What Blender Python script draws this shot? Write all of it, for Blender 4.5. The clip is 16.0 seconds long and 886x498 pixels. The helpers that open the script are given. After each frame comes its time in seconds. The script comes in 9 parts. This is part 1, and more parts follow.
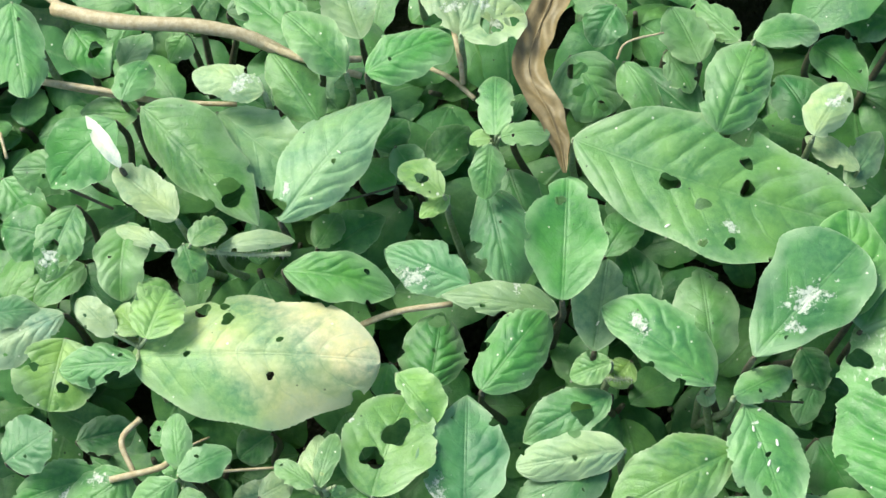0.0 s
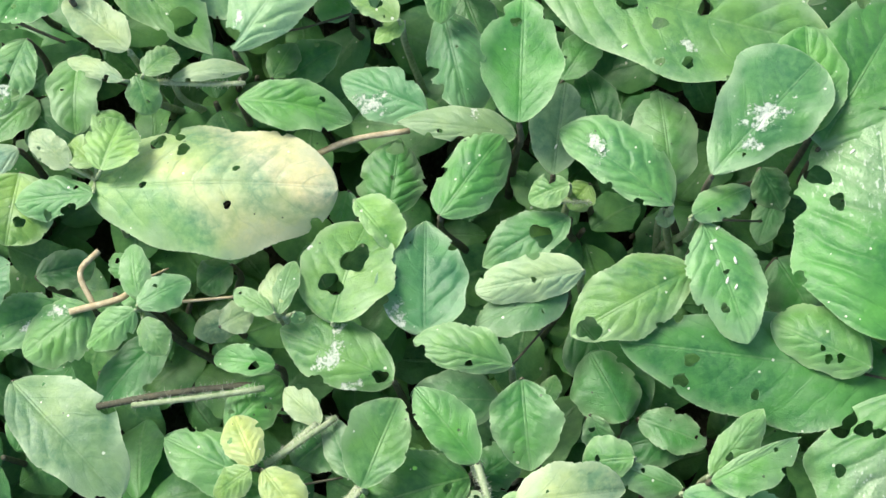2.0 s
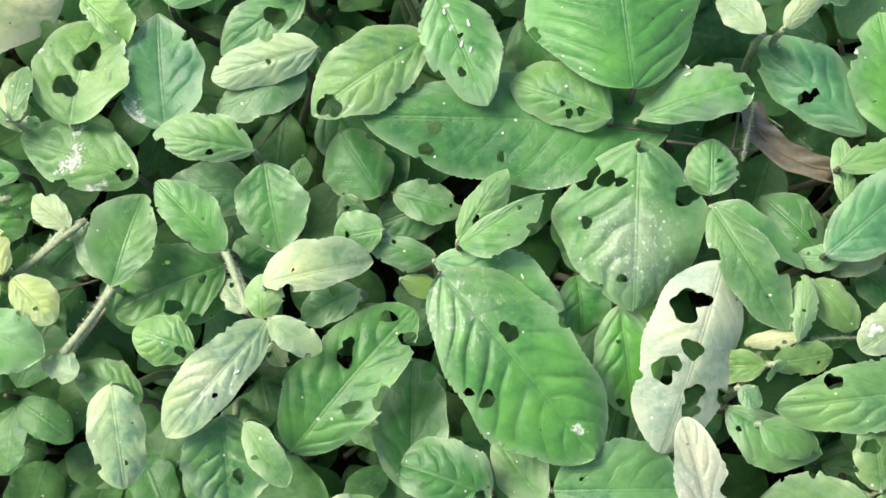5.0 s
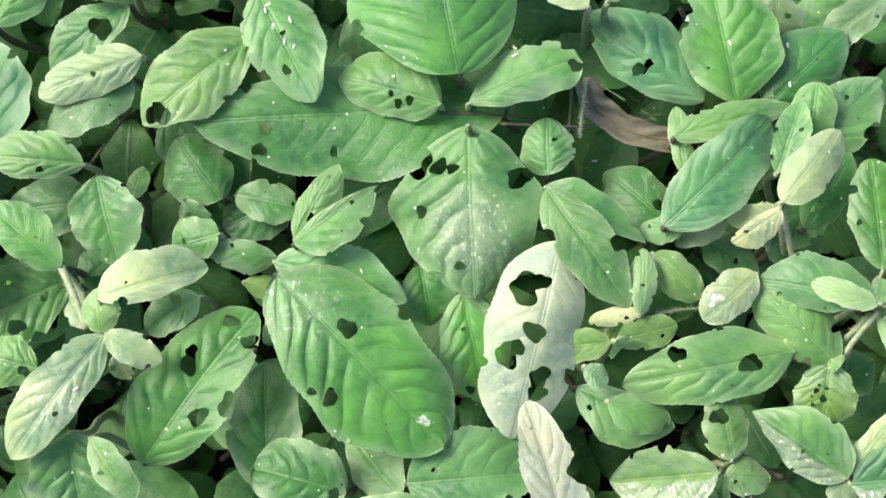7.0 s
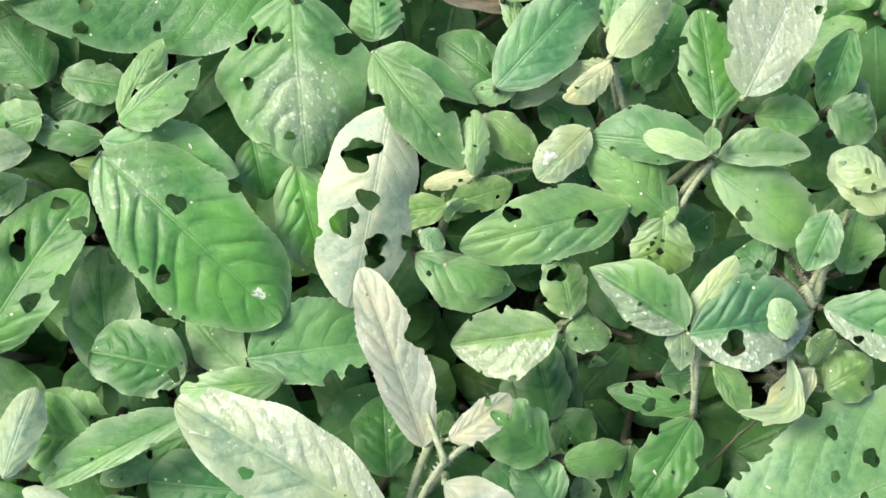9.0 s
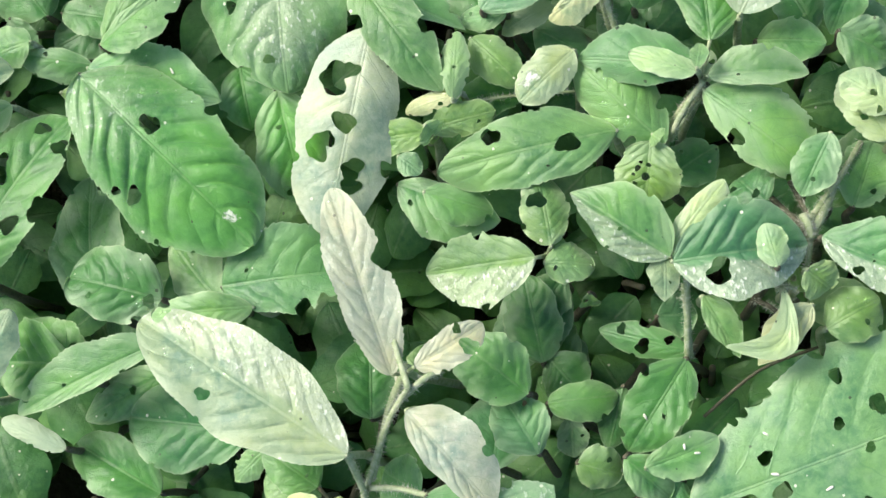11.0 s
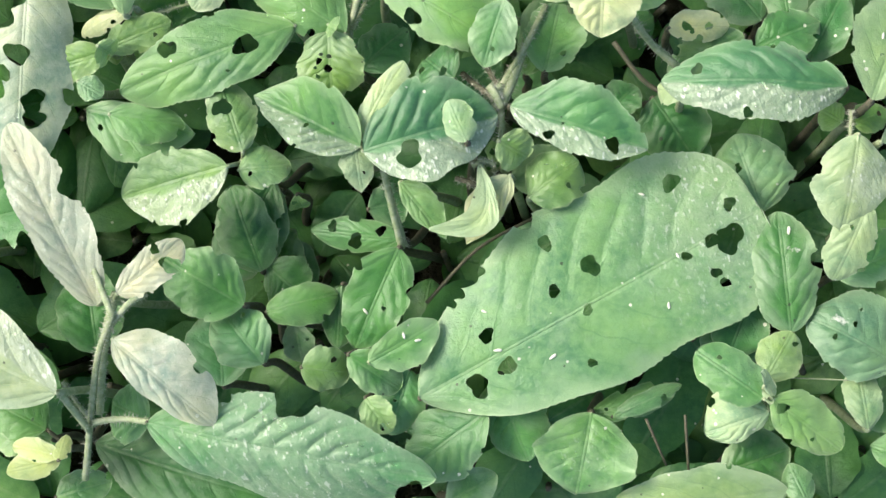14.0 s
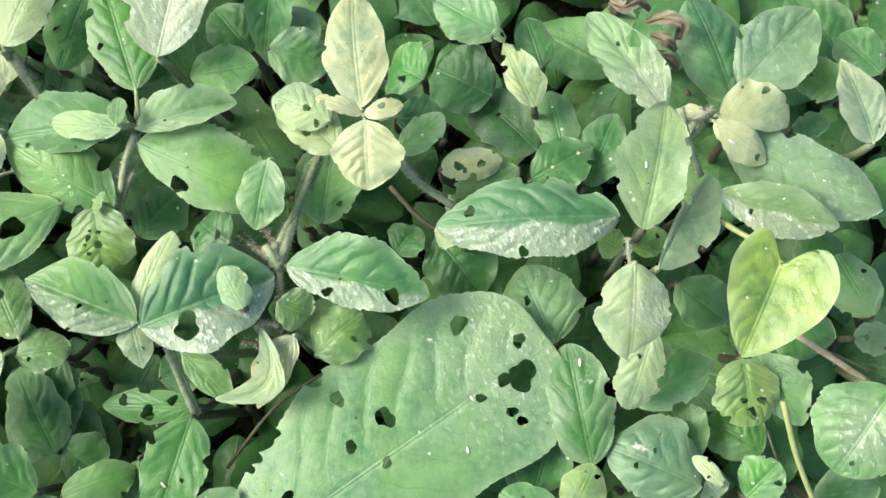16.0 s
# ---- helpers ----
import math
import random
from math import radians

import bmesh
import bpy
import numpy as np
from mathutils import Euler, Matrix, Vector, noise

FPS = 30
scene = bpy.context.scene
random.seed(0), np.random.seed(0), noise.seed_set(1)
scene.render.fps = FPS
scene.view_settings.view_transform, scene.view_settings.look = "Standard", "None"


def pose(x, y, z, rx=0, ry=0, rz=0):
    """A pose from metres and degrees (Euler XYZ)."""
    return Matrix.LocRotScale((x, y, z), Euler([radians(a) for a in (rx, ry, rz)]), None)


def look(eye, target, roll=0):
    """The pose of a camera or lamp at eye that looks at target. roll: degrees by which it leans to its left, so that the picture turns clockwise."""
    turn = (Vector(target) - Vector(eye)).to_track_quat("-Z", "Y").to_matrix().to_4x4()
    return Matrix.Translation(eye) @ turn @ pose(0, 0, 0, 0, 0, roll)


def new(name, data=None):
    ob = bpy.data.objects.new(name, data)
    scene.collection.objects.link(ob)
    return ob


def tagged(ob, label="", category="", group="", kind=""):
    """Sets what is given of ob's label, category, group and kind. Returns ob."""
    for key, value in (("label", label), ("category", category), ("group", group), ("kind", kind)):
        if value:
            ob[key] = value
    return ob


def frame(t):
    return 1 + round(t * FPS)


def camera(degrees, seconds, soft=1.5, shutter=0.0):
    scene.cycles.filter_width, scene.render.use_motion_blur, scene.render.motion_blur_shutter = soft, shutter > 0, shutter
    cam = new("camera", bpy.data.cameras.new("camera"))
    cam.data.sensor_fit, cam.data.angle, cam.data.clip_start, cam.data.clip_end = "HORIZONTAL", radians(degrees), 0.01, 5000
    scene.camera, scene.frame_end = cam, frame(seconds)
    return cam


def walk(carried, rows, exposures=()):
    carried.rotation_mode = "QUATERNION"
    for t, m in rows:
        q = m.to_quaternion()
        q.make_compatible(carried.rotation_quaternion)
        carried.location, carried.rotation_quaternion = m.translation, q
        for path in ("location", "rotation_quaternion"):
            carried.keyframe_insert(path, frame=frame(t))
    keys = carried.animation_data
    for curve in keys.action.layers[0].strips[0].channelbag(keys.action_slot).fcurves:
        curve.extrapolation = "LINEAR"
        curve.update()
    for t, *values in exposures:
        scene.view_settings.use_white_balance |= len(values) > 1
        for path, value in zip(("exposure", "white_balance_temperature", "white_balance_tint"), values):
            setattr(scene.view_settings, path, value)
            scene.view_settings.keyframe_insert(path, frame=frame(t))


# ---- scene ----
cam = camera(30, 16.0, 1.5)
PATH = [
    (0.0, pose(0.03044, -0.14651, 0.57976, 17.083, 3.094, 2.156)),
    (0.5, pose(0.03091, -0.15445, 0.57776, 16.670, 2.770, 1.780)),
    (1.0, pose(0.03475, -0.15249, 0.57603, 14.904, 3.299, 1.412)),
    (1.5, pose(0.03690, -0.15377, 0.57453, 14.414, 3.357, 1.465)),
    (2.0, pose(0.03801, -0.15869, 0.57318, 12.546, 2.802, 0.931)),
    (2.5, pose(0.04129, -0.16035, 0.57224, 12.253, 2.908, 0.464)),
    (3.0, pose(0.05133, -0.15730, 0.56859, 11.348, 2.759, -0.358)),
    (3.5, pose(0.06861, -0.16327, 0.56567, 10.057, 1.264, -2.315)),
    (4.0, pose(0.07750, -0.16585, 0.56577, 9.020, 0.402, -4.037)),
    (4.2, pose(0.07650, -0.16963, 0.56546, 8.460, 0.435, -4.021)),
    (6.3, pose(0.13031, -0.17837, 0.56300, 5.662, 2.841, -7.643)),
    (6.5, pose(0.13299, -0.17808, 0.56058, 5.869, 2.717, -8.004)),
    (7.0, pose(0.14045, -0.17590, 0.56119, 5.629, 2.222, -8.995)),
    (7.5, pose(0.14645, -0.17914, 0.55910, 5.555, 1.857, -9.881)),
    (8.0, pose(0.15035, -0.18157, 0.56145, 5.341, 1.053, -10.632)),
    (8.5, pose(0.15740, -0.18486, 0.56053, 5.213, 0.241, -11.887)),
    (9.0, pose(0.16299, -0.19523, 0.55360, 2.927, -0.087, -11.930)),
    (9.2, pose(0.16806, -0.19206, 0.55205, 2.646, 0.366, -11.267)),
    (11.3, pose(0.22071, -0.25992, 0.52344, 7.408, 8.156, -10.331)),
    (11.5, pose(0.22022, -0.26137, 0.52191, 7.621, 8.174, -10.499)),
    (12.0, pose(0.22409, -0.26284, 0.52276, 7.075, 8.900, -11.943)),
    (12.5, pose(0.24418, -0.26489, 0.51915, 6.807, 7.848, -14.316)),
    (13.0, pose(0.25460, -0.26649, 0.51654, 4.753, 6.023, -16.305)),
    (13.5, pose(0.25961, -0.26874, 0.51367, 3.624, 5.880, -17.052)),
    (14.0, pose(0.26672, -0.27004, 0.51254, 3.033, 5.195, -18.506)),
    (14.5, pose(0.27727, -0.26813, 0.50990, 3.489, 4.731, -20.409)),
    (15.0, pose(0.28702, -0.26641, 0.50923, 3.845, 4.197, -22.018)),
    (15.5, pose(0.29439, -0.26459, 0.50813, 4.463, 3.209, -23.181)),
    (16.0, pose(0.30423, -0.25752, 0.50596, 4.519, 2.416, -24.353)),
]
EXPOSURES = [(0, 1.02, 6350, -6), (1.5, 1.05, 6350, -3), (2.5, 1.09, 6450, 3), (3.8, 1.13, 6550, 7), (6.5, 1.12, 6550, 7), (8.5, 1.12, 6600, 9), (11, 1.1, 6500, 5), (16, 1.11, 6600, 6)]
walk(cam, PATH, EXPOSURES)

# ---- light ----
world = bpy.data.worlds.new("sky")
scene.world = world
world.use_nodes = True
wn = world.node_tree
sky = wn.nodes.new("ShaderNodeTexSky")
sky.sky_type, sky.sun_disc = "NISHITA", False
sky.sun_elevation, sky.sun_rotation = radians(49), radians(-52)
sky.air_density, sky.dust_density = 1.0, 3.0
wn.links.new(sky.outputs[0], wn.nodes["Background"].inputs[0])
wn.nodes["Background"].inputs[1].default_value = 0.12
sun_data = bpy.data.lights.new("sun", "SUN")
sun_data.energy, sun_data.angle, sun_data.color = 2.1, radians(26), (1.0, 0.95, 0.85)
sun = new("sun", sun_data)
sun.matrix_world = look((-0.8, 0.62, 1.15), (0, 0, 0))


# ---- materials ----
class Nodes:
    """Short hand for a node tree."""

    def __init__(self, name):
        self.mat = bpy.data.materials.new(name)
        self.mat.use_nodes = True
        self.t = self.mat.node_tree
        self.t.nodes.clear()

    def n(self, kind, *ins, out=0, **props):
        node = self.t.nodes.new("ShaderNode" + kind)
        if "operation" in props:
            node.operation = props["operation"]
        if "blend_type" in props:
            node.data_type, node.blend_type = "RGBA", props["blend_type"]
        if "feature" in props:
            node.feature = props["feature"]
        if "uv_map" in props:
            node.uv_map = props["uv_map"]
        if "attribute_name" in props:
            node.attribute_name = props["attribute_name"]
        for key, v in ins:
            if v is None:
                continue
            if isinstance(v, bpy.types.NodeSocket):
                self.t.links.new(v, node.inputs[key])
            else:
                node.inputs[key].default_value = v
        return node.outputs[out]

    def math(self, op, a, b=0.0):
        return self.n("Math", (0, a), (1, b), operation=op)

    def mix(self, fac, a, b, blend="MIX"):
        return self.n("Mix", (0, fac), (6, a), (7, b), out=2, blend_type=blend)

    def noise(self, vec, scale, detail=3.0, rough=0.55):
        return self.n("TexNoise", ("Vector", vec), ("Scale", scale), ("Detail", detail), ("Roughness", rough))

    def span(self, v, a, b, c=0.0, d=1.0):
        return self.n("MapRange", (0, v), (1, a), (2, b), (3, c), (4, d))

    def done(self, shader):
        o = self.t.nodes.new("ShaderNodeOutputMaterial")
        self.t.links.new(shader, o.inputs[0])
        return self.mat


VEINS = 7.0
VEIN_LEAN = 0.3


def leaf_material(name="leaf", joined=False):
    m = Nodes(name)
    pos = m.n("NewGeometry")
    rnd = m.t.nodes.new("ShaderNodeObjectInfo")
    tone, chance = rnd.outputs["Color"], rnd.outputs["Random"]
    if joined:
        isle = m.n("NewGeometry", out="Random Per Island")
        tone = m.mix(isle, (0.055, 0.19, 0.055, 1), (0.12, 0.29, 0.098, 1))
    fresh = m.n("Attribute", out=2, attribute_name="fresh")
    tone = m.mix(fresh, tone, (0.19, 0.39, 0.15, 1))
    uv = m.n("UVMap", uv_map="span")
    sep = m.t.nodes.new("ShaderNodeSeparateXYZ")
    m.t.links.new(uv, sep.inputs[0])
    u, s = sep.outputs[0], m.math("ABSOLUTE", sep.outputs[1])
    big = m.noise(pos, 58, 3)
    mid = m.noise(pos, 420, 4, 0.6)
    fine = m.noise(pos, 2600, 3, 0.6)
    # side veins run outward and forward from the midrib
    wob = m.math("MULTIPLY", m.math("SUBTRACT", m.noise(pos, 160, 1), 0.5), 0.06)
    phase = m.math("MULTIPLY", m.math("ADD", m.math("SUBTRACT", u, m.math("MULTIPLY", m.math("POWER", s, 1.35), VEIN_LEAN)), wob), VEINS)
    tri = m.math("PINGPONG", phase, 0.5)
    side = m.math("MULTIPLY", m.span(tri, 0.0, 0.05, 1.0, 0.0), m.span(s, 0.95, 0.5, 0.25, 1.0))
    if joined:
        rib = m.span(s, 0.03, 0.09, 1.0, 0.0)
    else:
        rib = m.span(m.n("Attribute", out=2, attribute_name="off"), 0.12, 0.4, 1.0, 0.0)
    net = m.n("TexVoronoi", ("Vector", pos), ("Scale", 520.0), feature="DISTANCE_TO_EDGE")
    net = m.span(net, 0.0, 0.12, 1.0, 0.0)
    vein = m.math("MAXIMUM", m.math("MULTIPLY", side, m.span(big, 0.35, 0.65, 0.15, 0.6)), rib)
    col = m.mix(m.span(big, 0.37, 0.63), m.mix(1.0, tone, (0.53, 0.69, 0.66, 1), "MULTIPLY"), m.mix(1.0, tone, (1.42, 1.23, 0.93, 1), "MULTIPLY"))
    col = m.mix(m.span(mid, 0.38, 0.66, 0.0, 0.6), col, m.mix(1.0, tone, (1.5, 1.28, 1.2, 1), "MULTIPLY"))
    blot = m.noise(pos, 170, 4, 0.65)
    col = m.mix(m.span(blot, 0.5, 0.68, 0.0, 0.3), col, m.mix(1.0, col, (0.52, 0.66, 0.55, 1), "MULTIPLY"))
    col = m.mix(m.span(blot, 0.48, 0.32, 0.0, 0.22), col, m.mix(1.0, col, (1.55, 1.3, 1.35, 1), "MULTIPLY"))
    age = m.span(m.math("ADD", m.noise(pos, 45, 3), m.math("MULTIPLY", m.math("SUBTRACT", chance, 0.5), 0.35)), 0.48, 0.75, 0.0, 0.4)
    col = m.mix(age, col, m.mix(1.0, col, (1.3, 1.16, 0.78, 1), "MULTIPLY"))
    col = m.mix(m.math("MULTIPLY", net, 0.1), col, m.mix(1.0, tone, (0.6, 0.7, 0.6, 1), "MULTIPLY"))
    pale = m.mix(0.35, tone, (0.62, 0.66, 0.42, 1))
    col = m.mix(m.math("MULTIPLY", side, m.span(big, 0.3, 0.7, 0.55, 0.25)), col, m.mix(1.0, tone, (0.62, 0.74, 0.6, 1), "MULTIPLY"))
    col = m.mix(m.math("MULTIPLY", rib, m.span(mid, 0.35, 0.65, 0.02, 0.32)), col, pale)
    if not joined:
        # downy bloom, thicker towards the margin, and the pale fringe of hairs along every edge
        edge = m.n("Attribute", out=2, attribute_name="edge")
        down = m.math("ADD", m.noise(pos, 60, 4, 0.6), m.span(m.n("Attribute", out=2, attribute_name="margin"), 0.0, 7.0, 0.13, -0.06))
        down = m.math("MULTIPLY", m.span(down, 0.49, 0.67, 0.0, 0.6), m.span(chance, 0.0, 1.0, 0.25, 1.0))
        col = m.mix(down, col, m.mix(0.5, tone, (0.45, 0.53, 0.37, 1)))
        margin = m.n("Attribute", out=2, attribute_name="margin")
        rim = m.math("MULTIPLY", m.math("MULTIPLY", m.math("POWER", m.span(margin, 0.0, 4.0, 1.0, 0.0), 1.5), m.span(blot, 0.36, 0.62, 0.1, 0.9)), m.span(chance, 0.0, 1.0, 0.3, 1.0))
        col = m.mix(rim, col, m.mix(0.45, m.mix(1.0, tone, (1.9, 1.5, 1.5, 1), "MULTIPLY"), (0.52, 0.60, 0.37, 1)))
        fringe = m.math("MULTIPLY", m.span(edge, 0.05, 0.45, 1.0, 0.0), m.span(mid, 0.35, 0.65, 0.1, 0.5))
        col = m.mix(fringe, col, m.mix(0.4, (0.70, 0.70, 0.52, 1), tone))
    # dark flecks and pale grit
    dots = m.t.nodes.new("ShaderNodeTexVoronoi")
    m.t.links.new(pos, dots.inputs["Vector"])
    dots.inputs["Scale"].default_value = 260.0
    pick = m.t.nodes.new("ShaderNodeSeparateXYZ")
    m.t.links.new(dots.outputs["Color"], pick.inputs[0])
    size = m.span(pick.outputs[1], 0.0, 1.0, 0.03, 0.13)
    dot = m.math("LESS_THAN", dots.outputs["Distance"], size)
    dark = m.math("MULTIPLY", dot, m.math("GREATER_THAN", pick.outputs[0], 0.86))
    lite = m.math("MULTIPLY", dot, m.math("LESS_THAN", pick.outputs[0], 0.33))
    col = m.mix(m.math("MULTIPLY", dark, 0.75), col, (0.025, 0.03, 0.012, 1))
    col = m.mix(m.math("MULTIPLY", lite, 0.8), col, (0.75, 0.74, 0.6, 1))
    scar = m.n("Attribute", out=2, attribute_name="scar")
    ragged = m.math("ADD", m.math("MULTIPLY", m.noise(pos, 1100, 5, 0.7), 1.1), m.math("MULTIPLY", mid, 0.5))
    white = m.span(m.math("ADD", m.math("MULTIPLY", scar, 0.5), ragged), 1.12, 1.3)
    white = m.math("MULTIPLY", white, m.math("GREATER_THAN", scar, 0.02))
    col = m.mix(m.math("MULTIPLY", white, 0.85), col, (0.78, 0.78, 0.68, 1))
    # bleached leaf patches, with sheen and wet shine painted into the base colour
    bleach_sheen = m.n("Attribute", out=2, attribute_name="bleach_sheen")
    bleach_sheen = m.math("MULTIPLY", bleach_sheen, m.span(m.math("ADD", bleach_sheen, m.noise(pos, 300, 4, 0.65)), 0.7, 1.15))
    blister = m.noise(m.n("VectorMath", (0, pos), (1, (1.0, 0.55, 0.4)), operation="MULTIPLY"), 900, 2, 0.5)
    col = m.mix(m.math("MULTIPLY", bleach_sheen, m.span(ragged, 0.6, 1.0, 0.5, 0.85)), col, m.mix(0.3, (0.52, 0.545, 0.41, 1), tone))
    # white glints painted on the bumps, in place of wet highlights
    glint = m.math("MULTIPLY", bleach_sheen, m.span(blister, 0.6, 0.68))
    col = m.mix(m.math("MULTIPLY", glint, 0.8), col, (0.74, 0.76, 0.66, 1))
    height = m.math("SUBTRACT", m.math("ADD", m.math("ADD", m.math("MULTIPLY", blot, 0.7), m.math("MULTIPLY", mid, 0.75)), m.math("MULTIPLY", fine, 0.25)), m.math("MULTIPLY", vein, 0.36))
    height = m.math("SUBTRACT", height, m.math("MULTIPLY", net, 0.05))
    height = m.math("ADD", height, m.math("MULTIPLY", white, 0.5))
    height = m.math("ADD", height, m.math("MULTIPLY", bleach_sheen, m.math("MULTIPLY", m.span(blister, 0.3, 0.7), 0.55)))
    bump = m.n("Bump", ("Strength", 0.6), ("Distance", 0.0006), ("Height", height))
    rough = m.math("ADD", m.span(mid, 0.3, 0.7, 0.33, 0.5), m.math("MULTIPLY", bleach_sheen, -0.16))
    pr = m.n("BsdfPrincipled", ("Base Color", col), ("Roughness", rough), ("Normal", bump), ("Specular IOR Level", 0.55),
             ("Sheen Weight", 0.3), ("Sheen Roughness", 0.5))
    glow = m.mix(1.0, col, (1.0, 1.1, 0.55, 1), "MULTIPLY")
    tr = m.n("BsdfTranslucent", ("Color", glow), ("Normal", bump))
    return m.done(m.n("MixShader", (0, 0.22), (1, pr), (2, tr)))


def plain_material(name, col, col2, rough, scale, bump=0.4, depth=0.0006):
    m = Nodes(name)
    pos = m.n("NewGeometry")
    a, b = m.noise(pos, scale, 4), m.noise(pos, scale * 7, 3)
    c = m.mix(m.span(a, 0.35, 0.65), (*col, 1), (*col2, 1))
    c = m.mix(m.span(b, 0.3, 0.7, 0.0, 0.35), c, (*[v * 0.5 for v in col], 1))
    bp = m.n("Bump", ("Strength", bump), ("Distance", depth), ("Height", m.math("ADD", a, m.math("MULTIPLY", b, 0.5))))
    return m.done(m.n("BsdfPrincipled", ("Base Color", c), ("Roughness", rough), ("Normal", bp)))


LEAF = leaf_material()
LEAF_SHADE = leaf_material("leaf_shade", True)
STEMS = {
    "P": plain_material("stem_pale_hairy", (0.24, 0.31, 0.15), (0.42, 0.45, 0.29), 0.6, 600),
    "T": plain_material("stem_tan", (0.42, 0.32, 0.18), (0.58, 0.48, 0.32), 0.6, 500),
    "D": plain_material("stem_dark", (0.07, 0.075, 0.045), (0.13, 0.11, 0.07), 0.7, 600),
    "Y": plain_material("stem_yellow_green", (0.30, 0.36, 0.12), (0.40, 0.42, 0.18), 0.5, 500),
    "W": plain_material("stem_bleached", (0.6, 0.6, 0.45), (0.72, 0.7, 0.58), 0.6, 500),
}
SOIL = plain_material("soil", (0.026, 0.028, 0.014), (0.05, 0.046, 0.026), 0.9, 60, 0.9, 0.01)
DRY = plain_material("dry_leaf", (0.15, 0.108, 0.045), (0.30, 0.22, 0.105), 0.5, 75, 0.5)
DRY_TAN = plain_material("dry_leaf_tan", (0.12, 0.105, 0.068), (0.26, 0.225, 0.155), 0.45, 90, 0.3)
HAIR = plain_material("plant_hair", (0.55, 0.55, 0.42), (0.66, 0.66, 0.55), 0.5, 500)

# leaf base colours by age and state; D, the darkest, mostly on low ones
TONES = {
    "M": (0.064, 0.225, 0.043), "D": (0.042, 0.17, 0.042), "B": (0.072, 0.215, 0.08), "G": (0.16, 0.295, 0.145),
    "P": (0.255, 0.375, 0.205), "Y": (0.145, 0.30, 0.07), "C": (0.44, 0.455, 0.31), "W": (0.29, 0.375, 0.295),
    "N": (0.088, 0.245, 0.073), "A": (0.12, 0.275, 0.08), "E": (0.125, 0.28, 0.12), "S": (0.25, 0.36, 0.235),
    "H": (0.18, 0.32, 0.075), "Q": (0.37, 0.42, 0.335), "K": (0.37, 0.435, 0.25), "J": (0.30, 0.40, 0.14), "U": (0.78, 0.78, 0.68),
}
WORDS = {
    "M": "mid-green leaf", "D": "dark green leaf", "B": "bluish green leaf", "G": "greyish green leaf", "P": "pale green leaf",
    "Y": "young yellow-green leaf", "C": "large yellowing leaf", "W": "bleached whitish leaf", "N": "soft green leaf", "A": "light yellowish green leaf", "E": "very large flat grey-green leaf riddled", "S": "silvery pale green leaf", "Q": "dry bleached white leaf", "H": "glossy heart-shaped yellow-green leaf", "K": "cream-coloured young leaf", "J": "bright yellow young leaf", "U": "rolled dry white leaf tip",
}
SHAPES = {"o": (0.66, 0.72), "e": (0.55, 0.56), "r": (0.47, 0.44), "v": (0.6, 0.92), "c": (0.22, 0.8), "b": (0.8, 0.4), "x": (0.6, 0.3)}


# ---- builders ----
def mesh_ob(name, verts, faces, material, parent, label="", origin=(0, 0, 0), smooth=True):
    me = bpy.data.meshes.new(name)
    o = Vector(origin)
    me.from_pydata([Vector(v) - o for v in verts], [], faces)
    me.polygons.foreach_set("use_smooth", [smooth] * len(me.polygons))
    me.materials.append(material)
    ob = new(name, me)
    place(ob, o, parent)
    if label:
        tagged(ob, label)
    return ob


def place(ob, at, parent):
    if parent is not None:
        ob.parent = parent
        at = Vector(at) - parent.matrix_basis.translation - (parent.parent.matrix_basis.translation if parent.parent else Vector())
    ob.location = at


def weed(x, y, label, category="weed", name="weed_plant", group="weeds of the ground cover"):
    ob = new(name)
    ob.location = (x, y, 0)
    ob.empty_display_size = 0.01
    return tagged(ob, label, category, group)


def smooth_line(points, steps=6):
    p = [Vector(q) for q in points]
    if len(p) < 2:
        return p
    p = [p[0] * 2 - p[1], *p, p[-1] * 2 - p[-2]]
    out = []
    for i in range(1, len(p) - 2):
        a, b, c, d = p[i - 1:i + 3]
        for k in range(steps):
            t = k / steps
            out.append(0.5 * (2 * b + (c - a) * t + (2 * a - 5 * b + 4 * c - d) * t * t + (3 * b - a - 3 * c + d) * t ** 3))
    return out + [p[-2]]


def tube(points, r0, r1, sides=7, steps=5, verts=None, faces=None, lumpy=0.12):
    """Adds a tapered, slightly uneven tube to verts and faces."""
    verts, faces = ([], []) if verts is None else (verts, faces)
    line = smooth_line(points, steps)
    start, n = len(verts), len(line)
    for i, q in enumerate(line):
        d = (line[min(i + 1, n - 1)] - line[max(i - 1, 0)]).normalized()
        a = d.cross(Vector((0.3, 0.2, 1)) if abs(d.z) < 0.9 else Vector((1, 0.1, 0))).normalized()
        b = d.cross(a)
        r = r0 + (r1 - r0) * i / (n - 1)
        for k in range(sides):
            w = 2 * math.pi * k / sides
            rr = r * (1 + lumpy * noise.noise(q * 300 + Vector((w, 0, 0))))
            verts.append(q + (a * math.cos(w) + b * math.sin(w)) * rr)
    for i in range(n - 1):
        for k in range(sides):
            j = (k + 1) % sides
            faces.append((start + i * sides + k, start + i * sides + j, start + (i + 1) * sides + j, start + (i + 1) * sides + k))
    faces.append(tuple(start + k for k in reversed(range(sides))))
    faces.append(tuple(start + (n - 1) * sides + k for k in range(sides)))
    return verts, faces


def stem(plant, r, tone, points, label=""):
    v, f = tube(points, r, r * 0.85)
    return mesh_ob("stem", v, f, STEMS[tone], plant, label, points[0])


